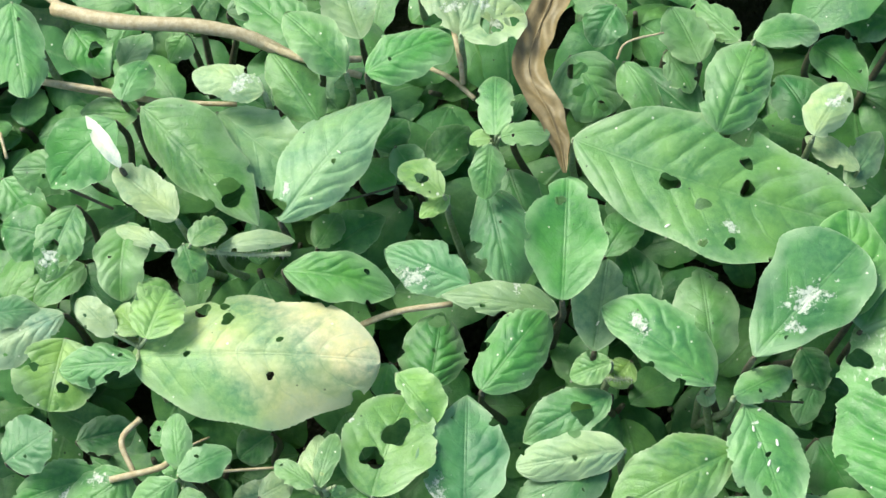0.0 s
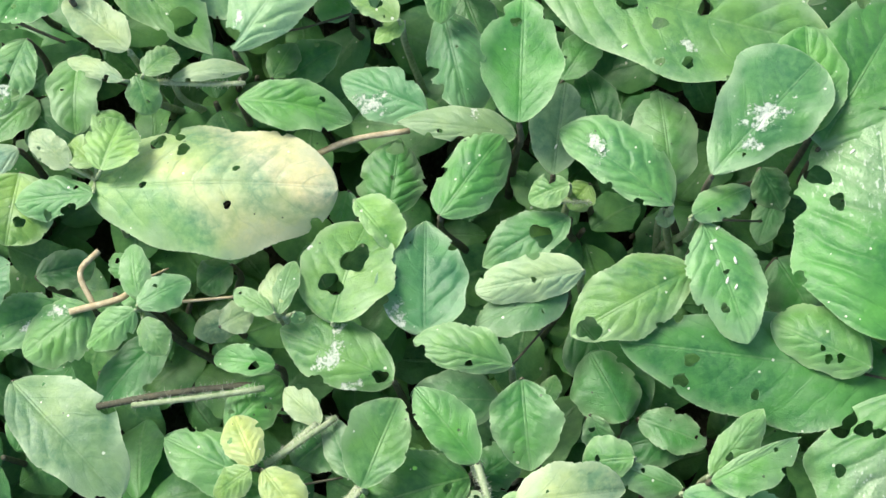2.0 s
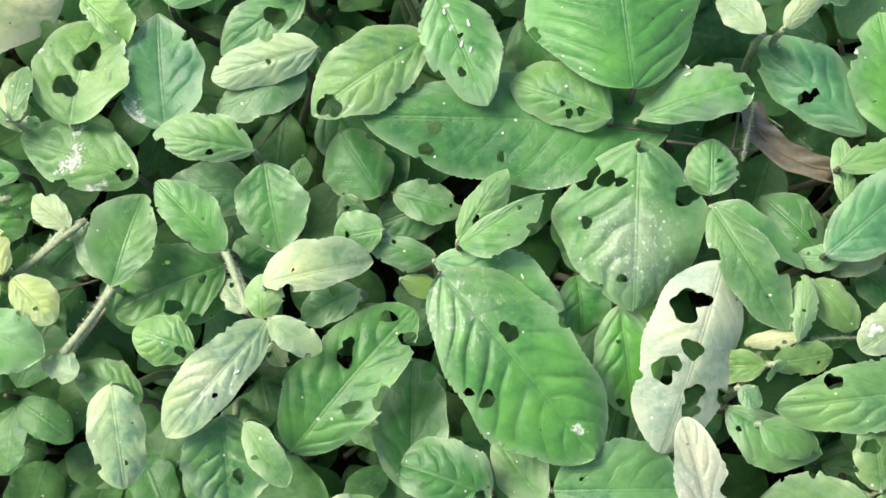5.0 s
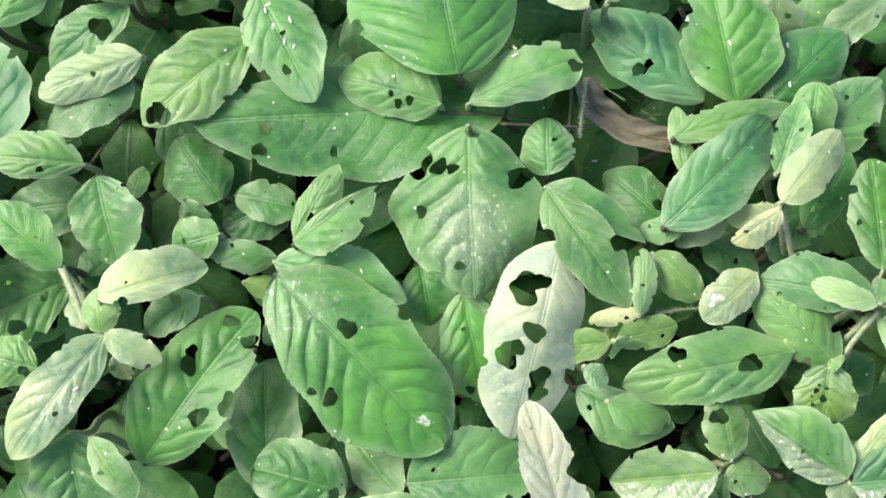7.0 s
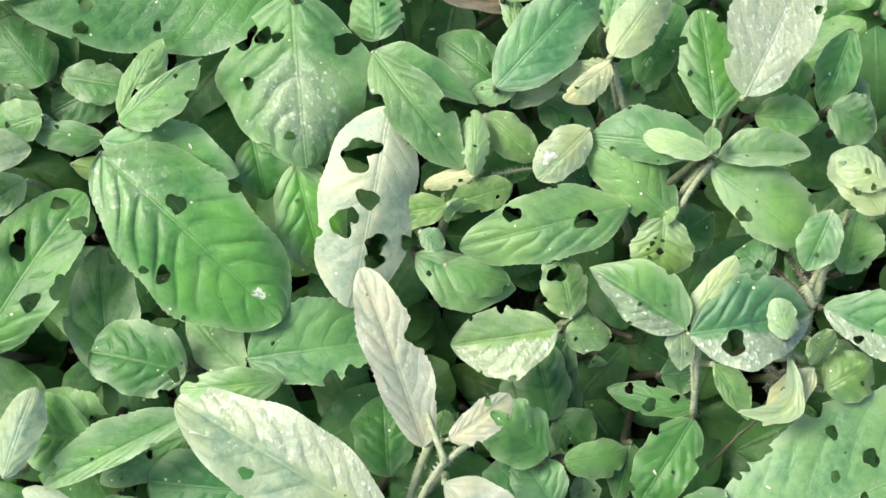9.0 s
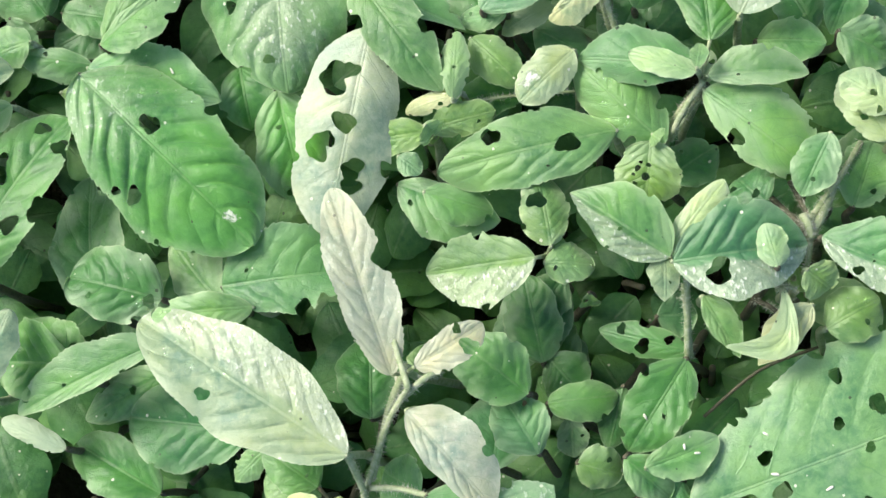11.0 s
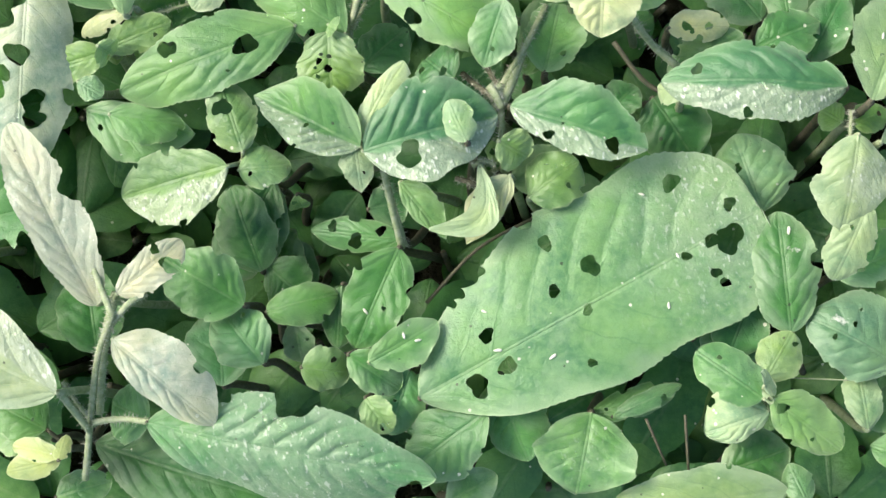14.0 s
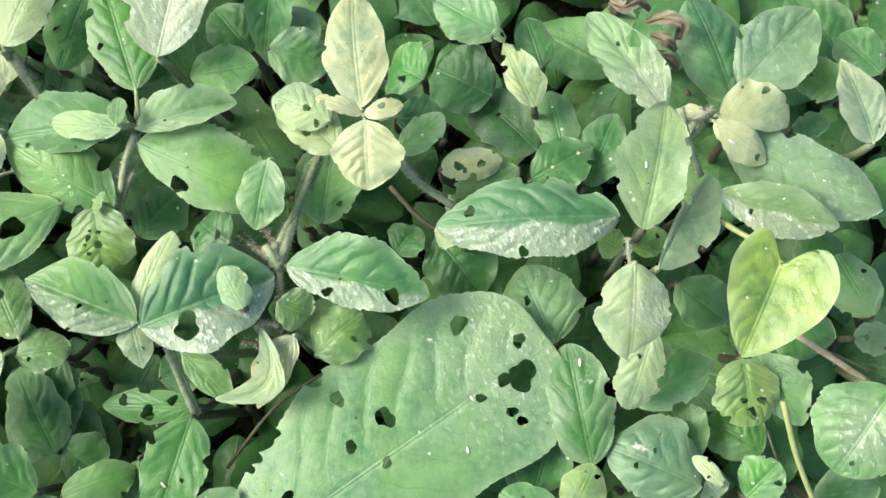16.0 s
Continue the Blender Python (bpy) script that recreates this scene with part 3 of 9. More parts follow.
p = weed(0.0865, -0.0507, "low weed with hairy stem and soft green leaves")
foot(p, (0.0799, -0.0413, 0.1024), "P", [(0.0799, -0.0413, 0.1044)])
leaf(p, (0.0799, -0.0413, 0.1044), (0.0470, -0.0173, 0.1026), 0.0209, "o", "N", skew=-0.30, quilt=0.9, holes=[(0.719, -1.287, 0.065), (0.980, -0.488, 0.037)], scars=[(0.689, -0.107, 0.106)])
p = weed(0.0526, -0.0199, "weed with greyish green veined leaves")
foot(p, (0.0455, -0.0285, 0.0888), "D", [(0.0455, -0.0285, 0.0908)])
leaf(p, (0.0455, -0.0285, 0.0908), (0.0493, 0.0008, 0.0908), 0.0171, "o", "G")
p = weed(0.0911, -0.0429, "weed with broad bluish green worn leaves")
foot(p, (0.0804, -0.0331, 0.0949), "D", [(0.0804, -0.0331, 0.0969)])
leaf(p, (0.0804, -0.0331, 0.0969), (0.0775, -0.0015, 0.0911), 0.0219, "o", "B", skew=0.04)
p = weed(-0.0016, -0.0310, "low weed with hairy stem and green insect-eaten leaves")
foot(p, (-0.0043, -0.0410, 0.0857), "D", [(-0.0043, -0.0410, 0.0877)])
leaf(p, (-0.0043, -0.0410, 0.0877), (-0.0016, -0.0152, 0.0845), 0.0203, "o", "M", skew=0.05, holes=[(0.839, 0.067, 0.092)])
p = weed(0.0222, -0.0424, "low weed with hairy stem and green insect-eaten leaves")
foot(p, (0.0120, -0.0435, 0.0976), "D", [(0.0120, -0.0435, 0.0996)])
leaf(p, (0.0120, -0.0435, 0.0996), (0.0304, -0.0171, 0.0964), 0.0192, "e", "M", skew=-0.04, quilt=0.8)
p = weed(0.0457, -0.0419, "young weed shoot with yellow-green leaves")
foot(p, (0.0501, -0.0342, 0.0999), "P", [(0.0501, -0.0342, 0.1019)])
leaf(p, (0.0501, -0.0342, 0.1019), (0.0380, -0.0385, 0.0984), 0.0096, "e", "Y", skew=-0.04, holes=[(0.334, -0.766, 0.126)])
p = weed(0.0771, -0.0400, "low weed with hairy stem and soft green leaves")
foot(p, (0.0856, -0.0445, 0.1037), "P", [(0.0856, -0.0445, 0.1057)])
leaf(p, (0.0856, -0.0445, 0.1057), (0.1033, -0.0342, 0.1003), 0.0108, "e", "N", skew=-0.04)
p = weed(0.1126, -0.0305, "low weed with hairy stem and green insect-eaten leaves")
foot(p, (0.1207, -0.0197, 0.1035), "D", [(0.1207, -0.0197, 0.1055)])
leaf(p, (0.1207, -0.0197, 0.1055), (0.1195, 0.0128, 0.1075), 0.0233, "e", "M", skew=0.08)
p = weed(-0.0934, -0.0375, "weed with a large yellowing leaf")
foot(p, (-0.0942, -0.0353, 0.0967), "D", [(-0.0942, -0.0353, 0.0987)])
leaf(p, (-0.0942, -0.0353, 0.0987), (-0.0186, -0.0349, 0.1006), 0.0419, "e", "C", skew=0.05, quilt=0.4, holes=[(0.380, 0.571, 0.027), (0.583, 1.047, 0.039), (0.352, 0.820, 0.020), (0.265, 0.747, 0.034), (0.576, -0.315, 0.016), (0.234, -0.005, 0.014), (0.604, 0.221, 0.014)])
p = weed(-0.0941, -0.0429, "young weed shoot with yellow-green leaves")
foot(p, (-0.0922, -0.0322, 0.0992), "P", [(-0.0880, -0.0320, 0.1072), (-0.0905, -0.0293, 0.1035), (-0.0987, -0.0299, 0.1037), (-0.0915, -0.0375, 0.1012)])
leaf(p, (-0.0880, -0.0320, 0.1072), (-0.0839, -0.0150, 0.1031), 0.0170, "r", "Y", skew=-0.05, holes=[(0.731, 0.833, 0.123)])
leaf(p, (-0.0905, -0.0293, 0.1035), (-0.0992, -0.0213, 0.1022), 0.0099, "r", "Y", skew=0.04)
leaf(p, (-0.0987, -0.0299, 0.1037), (-0.1108, -0.0191, 0.1043), 0.0096, "e", "P")
leaf(p, (-0.0915, -0.0375, 0.1012), (-0.1161, -0.0397, 0.0988), 0.0130, "e", "N", holes=[(0.286, 0.704, 0.085), (0.574, 0.806, 0.057)])
p = weed(-0.1280, -0.0292, "young weed shoot with yellow-green leaves")
foot(p, (-0.1168, -0.0290, 0.0906), "D", [(-0.1168, -0.0290, 0.0926)])
leaf(p, (-0.1168, -0.0290, 0.0926), (-0.1193, -0.0520, 0.0940), 0.0251, "r", "Y", holes=[(0.457, -0.548, 0.061), (0.675, 0.230, 0.076), (0.418, -0.868, 0.106)])
p = weed(0.0728, 0.0429, "low weed with hairy stem and soft green leaves")
foot(p, (0.0817, 0.0374, 0.1029), "P", [(0.0817, 0.0374, 0.1049)])
leaf(p, (0.0817, 0.0374, 0.1049), (0.0932, 0.0681, 0.1056), 0.0208, "e", "N", holes=[(0.466, -0.355, 0.034)])
p = weed(0.0811, 0.0730, "low weed with hairy stem and soft green leaves")
foot(p, (0.0779, 0.0661, 0.0905), "D", [(0.0779, 0.0661, 0.0925)])
leaf(p, (0.0779, 0.0661, 0.0925), (0.0690, 0.0848, 0.0941), 0.0161, "e", "N")
p = weed(0.0913, 0.0586, "low weed with hairy stem and soft green leaves")
foot(p, (0.0929, 0.0670, 0.1061), "P", [(0.0929, 0.0670, 0.1081)])
leaf(p, (0.0929, 0.0670, 0.1081), (0.1139, 0.0725, 0.1030), 0.0126, "e", "N", skew=0.11)
p = weed(0.1061, 0.0370, "weed shoot with pale green hairy leaves")
foot(p, (0.1111, 0.0381, 0.1000), "P", [(0.1111, 0.0381, 0.1020)])
leaf(p, (0.1111, 0.0381, 0.1020), (0.1217, 0.0556, 0.1027), 0.0134, "e", "P", skew=0.14, scars=[(0.642, -0.051, 0.178)])
p = weed(0.1219, 0.0837, "low weed with hairy stem and green insect-eaten leaves")
foot(p, (0.1135, 0.0722, 0.0908), "D", [(0.1135, 0.0722, 0.0928)])
leaf(p, (0.1135, 0.0722, 0.0928), (0.1293, 0.0562, 0.0948), 0.0164, "v", "M", skew=0.07)
p = weed(0.0365, 0.0728, "low weed with hairy stem and soft green leaves")
foot(p, (0.0368, 0.0673, 0.0909), "D", [(0.0368, 0.0673, 0.0929)])
leaf(p, (0.0368, 0.0673, 0.0929), (0.0487, 0.0481, 0.0905), 0.0231, "r", "N", skew=0.03, holes=[(0.235, -0.104, 0.130), (0.511, -0.358, 0.089), (0.854, -0.010, 0.073)])
p = weed(0.0487, 0.0620, "low weed with hairy stem and green insect-eaten leaves")
foot(p, (0.0537, 0.0643, 0.0937), "D", [(0.0537, 0.0643, 0.0957)])
leaf(p, (0.0537, 0.0643, 0.0957), (0.0663, 0.0434, 0.0935), 0.0115, "v", "M", skew=-0.17)
p = weed(-0.0007, 0.0796, "weed shoot with pale green hairy leaves")
foot(p, (0.0023, 0.0679, 0.1057), "P", [(0.0023, 0.0679, 0.1077)])
leaf(p, (0.0023, 0.0679, 0.1077), (0.0222, 0.0781, 0.1029), 0.0184, "e", "P", skew=-0.03, holes=[(0.415, -0.150, 0.148), (0.700, -0.296, 0.099)], scars=[(0.432, 0.631, 0.148)])
p = weed(-0.1255, -0.0691, "weed with broad bluish green worn leaves")
foot(p, (-0.1285, -0.0690, 0.0977), "D", [(-0.1285, -0.0690, 0.0997)])
leaf(p, (-0.1285, -0.0690, 0.0997), (-0.1152, -0.0588, 0.1014), 0.0192, "o", "B", skew=0.09)
p = weed(-0.0736, 0.0068, "weed shoot with pale green hairy leaves")
foot(p, (-0.0804, -0.0020, 0.1009), "P", [(-0.0837, -0.0036, 0.1056), (-0.0773, -0.0017, 0.1056), (-0.0802, -0.0009, 0.1029)])
leaf(p, (-0.0837, -0.0036, 0.1056), (-0.1021, 0.0043, 0.1024), 0.0061, "e", "P", skew=-0.07)
leaf(p, (-0.0773, -0.0017, 0.1056), (-0.0687, 0.0074, 0.1004), 0.0100, "r", "A", skew=0.04)
leaf(p, (-0.0802, -0.0009, 0.1029), (-0.0760, -0.0122, 0.0991), 0.0105, "r", "A", skew=0.03)
p = weed(-0.0634, 0.0052, "weed shoot with pale green hairy leaves")
foot(p, (-0.0703, -0.0014, 0.0976), "P", [(-0.0703, -0.0014, 0.0996)])
leaf(p, (-0.0703, -0.0014, 0.0996), (-0.0471, 0.0033, 0.0964), 0.0069, "e", "P", skew=0.26)
p = weed(-0.0360, 0.0120, "low weed with hairy stem and green insect-eaten leaves")
foot(p, (-0.0399, 0.0058, 0.0710), "D", [(-0.0399, 0.0058, 0.0730)])
leaf(p, (-0.0399, 0.0058, 0.0730), (-0.0220, 0.0193, 0.0726), 0.0143, "o", "M", skew=0.08)
p = weed(-0.0378, 0.0003, "low weed with hairy stem and green insect-eaten leaves")
foot(p, (-0.0427, 0.0056, 0.0778), "D", [(-0.0427, 0.0056, 0.0798)])
leaf(p, (-0.0427, 0.0056, 0.0798), (-0.0366, 0.0190, 0.0768), 0.0104, "o", "M", skew=-0.04)
p = weed(0.0550, 0.0081, "low weed with hairy stem and green insect-eaten leaves")
foot(p, (0.0485, 0.0035, 0.0819), "D", [(0.0485, 0.0035, 0.0839)])
leaf(p, (0.0485, 0.0035, 0.0839), (0.0588, 0.0198, 0.0817), 0.0125, "o", "M", skew=-0.03)
p = weed(-0.0076, 0.0300, "low weed with hairy stem and green insect-eaten leaves")
foot(p, (-0.0183, 0.0264, 0.0794), "D", [(-0.0183, 0.0264, 0.0814)])
leaf(p, (-0.0183, 0.0264, 0.0814), (-0.0300, 0.0352, 0.0778), 0.0141, "o", "M", skew=-0.06)
p = weed(-0.0379, 0.0409, "low weed with hairy stem and green insect-eaten leaves")
foot(p, (-0.0262, 0.0398, 0.0794), "D", [(-0.0262, 0.0398, 0.0814)])
leaf(p, (-0.0262, 0.0398, 0.0814), (-0.0158, 0.0502, 0.0801), 0.0136, "o", "M")
p = weed(-0.0035, 0.0317, "low weed with hairy stem and green insect-eaten leaves")
foot(p, (-0.0077, 0.0326, 0.0788), "D", [(-0.0077, 0.0326, 0.0808)])
leaf(p, (-0.0077, 0.0326, 0.0808), (0.0043, 0.0499, 0.0768), 0.0140, "o", "M", skew=0.09)
p = weed(-0.1167, 0.0380, "low weed with hairy stem and soft green leaves")
foot(p, (-0.1202, 0.0309, 0.0778), "D", [(-0.1202, 0.0309, 0.0798)])
leaf(p, (-0.1202, 0.0309, 0.0798), (-0.1443, 0.0303, 0.0803), 0.0166, "o", "N", skew=0.06)
p = weed(-0.1242, 0.0129, "low weed with hairy stem and green insect-eaten leaves")
foot(p, (-0.1276, 0.0072, 0.0789), "D", [(-0.1276, 0.0072, 0.0809)])
leaf(p, (-0.1276, 0.0072, 0.0809), (-0.1467, 0.0117, 0.0777), 0.0183, "o", "M", skew=0.06)
p = weed(-0.1208, 0.0069, "low weed with hairy stem and green insect-eaten leaves")
foot(p, (-0.1172, -0.0014, 0.0768), "D", [(-0.1172, -0.0014, 0.0788)])
leaf(p, (-0.1172, -0.0014, 0.0788), (-0.1320, -0.0150, 0.0794), 0.0123, "e", "M", skew=0.09)
p = weed(0.0914, -0.0475, "weed with light yellowish green leaves")
foot(p, (0.0869, -0.0589, 0.0965), "P", [(0.0869, -0.0589, 0.0985)])
leaf(p, (0.0869, -0.0589, 0.0985), (0.0506, -0.0790, 0.0995), 0.0231, "o", "A", skew=-0.13, quilt=0.9, holes=[(0.869, 0.091, 0.080), (0.296, -1.490, 0.072)])
p = weed(0.0894, -0.0454, "low weed with hairy stem and soft green leaves")
foot(p, (0.0890, -0.0461, 0.1002), "P", [(0.0890, -0.0461, 0.1022)])
leaf(p, (0.0890, -0.0461, 0.1022), (0.1009, -0.0816, 0.1038), 0.0213, "o", "N", skew=0.03, quilt=0.7, holes=[(0.697, -0.288, 0.035)], scars=[(0.347, -0.065, 0.035), (0.168, 0.009, 0.035)])
p = weed(-0.0108, -0.0652, "weed with light yellowish green leaves")
foot(p, (-0.0189, -0.0757, 0.0975), "P", [(-0.0189, -0.0757, 0.0995)])
leaf(p, (-0.0189, -0.0757, 0.0995), (-0.0099, -0.0446, 0.0948), 0.0285, "r", "A", holes=[(0.607, -0.092, 0.128), (0.321, 0.235, 0.101)], scars=[(0.599, 0.990, 0.085)])
p = weed(0.0126, -0.0738, "weed with broad bluish green worn leaves")
foot(p, (0.0080, -0.0790, 0.0951), "D", [(0.0080, -0.0790, 0.0971)])
leaf(p, (0.0080, -0.0790, 0.0971), (0.0075, -0.0437, 0.0949), 0.0267, "v", "B", quilt=0.5, scars=[(0.093, 0.747, 0.175)])
p = weed(-0.0211, -0.0325, "young weed shoot with yellow-green leaves")
foot(p, (-0.0132, -0.0392, 0.0991), "P", [(-0.0132, -0.0392, 0.1011)])
leaf(p, (-0.0132, -0.0392, 0.1011), (-0.0008, -0.0539, 0.1009), 0.0122, "e", "Y", skew=0.41)
p = weed(0.0579, -0.0623, "weed shoot with pale green hairy leaves")
foot(p, (0.0540, -0.0604, 0.1017), "P", [(0.0540, -0.0604, 0.1037)])
leaf(p, (0.0540, -0.0604, 0.1037), (0.0227, -0.0664, 0.1023), 0.0141, "e", "P", skew=-0.07, holes=[(0.454, 0.027, 0.026)])
p = weed(0.0572, -0.0391, "low weed with hairy stem and soft green leaves")
foot(p, (0.0506, -0.0424, 0.0910), "D", [(0.0506, -0.0424, 0.0930)])
leaf(p, (0.0506, -0.0424, 0.0930), (0.0244, -0.0568, 0.0920), 0.0159, "o", "N", holes=[(0.344, 0.188, 0.113)])
p = weed(0.0384, -0.0733, "weed with broad bluish green worn leaves")
foot(p, (0.0498, -0.0651, 0.0956), "D", [(0.0498, -0.0651, 0.0976)])
leaf(p, (0.0498, -0.0651, 0.0976), (0.0227, -0.0763, 0.0974), 0.0161, "o", "B", skew=0.03)
p = weed(0.0029, -0.0991, "low weed with hairy stem and soft green leaves")
foot(p, (-0.0007, -0.0924, 0.0952), "D", [(-0.0007, -0.0924, 0.0972)])
leaf(p, (-0.0007, -0.0924, 0.0972), (-0.0351, -0.0769, 0.0948), 0.0210, "o", "N", skew=-0.12, holes=[(0.108, 0.043, 0.054)], scars=[(0.522, 0.180, 0.152), (0.277, 0.961, 0.143), (0.557, -0.695, 0.072)])
p = weed(0.0367, -0.0995, "low weed with hairy stem and soft green leaves")
foot(p, (0.0336, -0.0885, 0.1013), "P", [(0.0336, -0.0885, 0.1033)])
leaf(p, (0.0336, -0.0885, 0.1033), (0.0048, -0.0813, 0.1027), 0.0143, "o", "N", skew=-0.24, quilt=1.1, holes=[(0.403, 0.343, 0.033)])
p = weed(-0.0431, -0.0979, "low weed with hairy stem and green insect-eaten leaves")
foot(p, (-0.0365, -0.0872, 0.0891), "D", [(-0.0365, -0.0872, 0.0911)])
leaf(p, (-0.0365, -0.0872, 0.0911), (-0.0556, -0.0847, 0.0889), 0.0092, "e", "M", skew=-0.04, holes=[(0.310, 0.268, 0.072)])
p = weed(-0.0544, -0.1141, "low weed with hairy stem and green insect-eaten leaves")
foot(p, (-0.0501, -0.1064, 0.0875), "D", [(-0.0501, -0.1064, 0.0895)])
leaf(p, (-0.0501, -0.1064, 0.0895), (-0.0356, -0.0897, 0.0845), 0.0154, "e", "M", skew=-0.03, holes=[(0.589, -0.520, 0.052)])
p = weed(0.1244, -0.0885, "low weed with hairy stem and soft green leaves")
foot(p, (0.1356, -0.0877, 0.1002), "P", [(0.1356, -0.0877, 0.1022)])
leaf(p, (0.1356, -0.0877, 0.1022), (0.1085, -0.0740, 0.0978), 0.0196, "e", "N", skew=-0.19, holes=[(0.375, 0.320, 0.041), (0.280, 0.145, 0.041)])
p = weed(0.1259, -0.0211, "low weed with hairy stem and green insect-eaten leaves")
foot(p, (0.1232, -0.0232, 0.1005), "D", [(0.1232, -0.0232, 0.1025)])
leaf(p, (0.1232, -0.0232, 0.1025), (0.1497, 0.0219, 0.0995), 0.0328, "e", "M", skew=0.09, holes=[(0.183, 0.191, 0.024)])
p = weed(-0.0407, -0.1241, "weed bud with bright yellow young leaves")
foot(p, (-0.0385, -0.1188, 0.1028), "D", [(-0.0390, -0.1179, 0.1056), (-0.0366, -0.1191, 0.1048), (-0.0398, -0.1193, 0.1071)])
leaf(p, (-0.0390, -0.1179, 0.1056), (-0.0467, -0.1031, 0.1015), 0.0122, "e", "J", skew=0.03, quilt=1.2)
leaf(p, (-0.0366, -0.1191, 0.1048), (-0.0253, -0.1326, 0.1060), 0.0123, "e", "J", skew=0.06, quilt=1)
leaf(p, (-0.0398, -0.1193, 0.1071), (-0.0512, -0.1268, 0.1011), 0.0095, "e", "Y", skew=0.04)
p = weed(-0.0859, -0.0704, "low weed with hairy stem and soft green leaves")
foot(p, (-0.0747, -0.0731, 0.1035), "P", [(-0.0750, -0.0724, 0.1069), (-0.0754, -0.0739, 0.1077), (-0.0735, -0.0760, 0.1056), (-0.0751, -0.0702, 0.1055)])
leaf(p, (-0.0750, -0.0724, 0.1069), (-0.0606, -0.0638, 0.1042), 0.0109, "e", "N", skew=-0.06)
leaf(p, (-0.0754, -0.0739, 0.1077), (-0.0908, -0.0839, 0.1026), 0.0113, "o", "A", skew=0.03, holes=[(0.880, -0.729, 0.109)])
leaf(p, (-0.0735, -0.0760, 0.1056), (-0.0663, -0.0866, 0.1063), 0.0093, "e", "A")
leaf(p, (-0.0751, -0.0702, 0.1055), (-0.0786, -0.0532, 0.1025), 0.0093, "e", "N")
p = weed(-0.0309, -0.0632, "weed with light yellowish green leaves")
foot(p, (-0.0329, -0.0742, 0.1016), "P", [(-0.0344, -0.0743, 0.1036), (-0.0353, -0.0742, 0.1060), (-0.0289, -0.0742, 0.1074)])
leaf(p, (-0.0344, -0.0743, 0.1036), (-0.0311, -0.0569, 0.0984), 0.0069, "e", "A", skew=-0.11)
leaf(p, (-0.0353, -0.0742, 0.1060), (-0.0474, -0.0668, 0.1043), 0.0069, "e", "A", skew=0.16)
leaf(p, (-0.0289, -0.0742, 0.1074), (-0.0277, -0.0769, 0.1041), 0.0046, "e", "A", skew=0.09)
p = weed(-0.1110, -0.0878, "weed with greyish green veined leaves")
foot(p, (-0.1091, -0.0953, 0.1077), "D", [(-0.1091, -0.0953, 0.1097)])
leaf(p, (-0.1091, -0.0953, 0.1097), (-0.0760, -0.1277, 0.1103), 0.0252, "e", "G", skew=0.17, quilt=0.4, bleach_sheen=[(0.5, 0, 0.6, .25)])
p = weed(-0.0395, -0.1328, "low weed with hairy stem and soft green leaves")
foot(p, (-0.0364, -0.1242, 0.0964), "P", [(-0.0364, -0.1242, 0.0984)])
leaf(p, (-0.0364, -0.1242, 0.0984), (-0.0674, -0.1090, 0.0976), 0.0188, "o", "N")
p = weed(-0.0909, -0.0597, "low weed with hairy stem and soft green leaves")
foot(p, (-0.0924, -0.0706, 0.0930), "D", [(-0.0924, -0.0706, 0.0950)])
leaf(p, (-0.0924, -0.0706, 0.0950), (-0.1115, -0.0856, 0.0938), 0.0200, "e", "N", skew=0.04, scars=[(0.366, -0.506, 0.151)])
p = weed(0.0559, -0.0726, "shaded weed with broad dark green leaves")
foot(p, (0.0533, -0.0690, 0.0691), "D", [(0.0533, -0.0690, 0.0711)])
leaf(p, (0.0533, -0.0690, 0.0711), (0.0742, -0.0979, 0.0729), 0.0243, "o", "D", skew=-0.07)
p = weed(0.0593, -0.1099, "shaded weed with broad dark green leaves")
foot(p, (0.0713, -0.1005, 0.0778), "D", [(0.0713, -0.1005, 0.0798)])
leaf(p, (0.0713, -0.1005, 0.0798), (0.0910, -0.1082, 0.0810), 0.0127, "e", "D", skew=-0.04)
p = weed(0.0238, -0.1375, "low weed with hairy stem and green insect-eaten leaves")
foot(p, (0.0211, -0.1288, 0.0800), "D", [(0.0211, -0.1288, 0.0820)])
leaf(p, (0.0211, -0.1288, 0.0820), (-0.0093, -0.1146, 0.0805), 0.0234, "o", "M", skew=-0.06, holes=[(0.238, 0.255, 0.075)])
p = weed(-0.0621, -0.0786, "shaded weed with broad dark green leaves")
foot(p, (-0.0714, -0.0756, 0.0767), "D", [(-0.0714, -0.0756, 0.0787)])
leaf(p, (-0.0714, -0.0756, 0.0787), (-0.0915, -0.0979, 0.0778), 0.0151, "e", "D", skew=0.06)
p = weed(0.1354, -0.0866, "low weed with hairy stem and green insect-eaten leaves")
foot(p, (0.1420, -0.0816, 0.1073), "D", [(0.1420, -0.0816, 0.1093)])
# tip end whitened: the light on its tilted part is put into the colour
leaf(p, (0.1420, -0.0816, 0.1093), (0.1397, -0.0126, 0.1067), 0.0503, "r", "M", skew=0.06, quilt=0.6, holes=[(0.728, 0.722, 0.048), (0.598, 0.546, 0.034), (0.566, -0.693, 0.019), (0.290, 1.014, 0.029)], bleach_sheen=[(0.786, 0.123, 0.420, .7)])
p = weed(0.1651, -0.0932, "shaded weed with broad dark green leaves")
foot(p, (0.1537, -0.0903, 0.0895), "D", [(0.1537, -0.0903, 0.0915)])
leaf(p, (0.1537, -0.0903, 0.0915), (0.0646, -0.0803, 0.0975), 0.0328, "o", "D", skew=0.14, cup=-0.1, arch=0.03, quilt=0.3, holes=[(0.790, 0.539, 0.022), (0.766, 0.173, 0.022), (0.552, 0.658, 0.015)])
p = weed(0.1534, -0.0862, "low weed with hairy stem and soft green leaves")
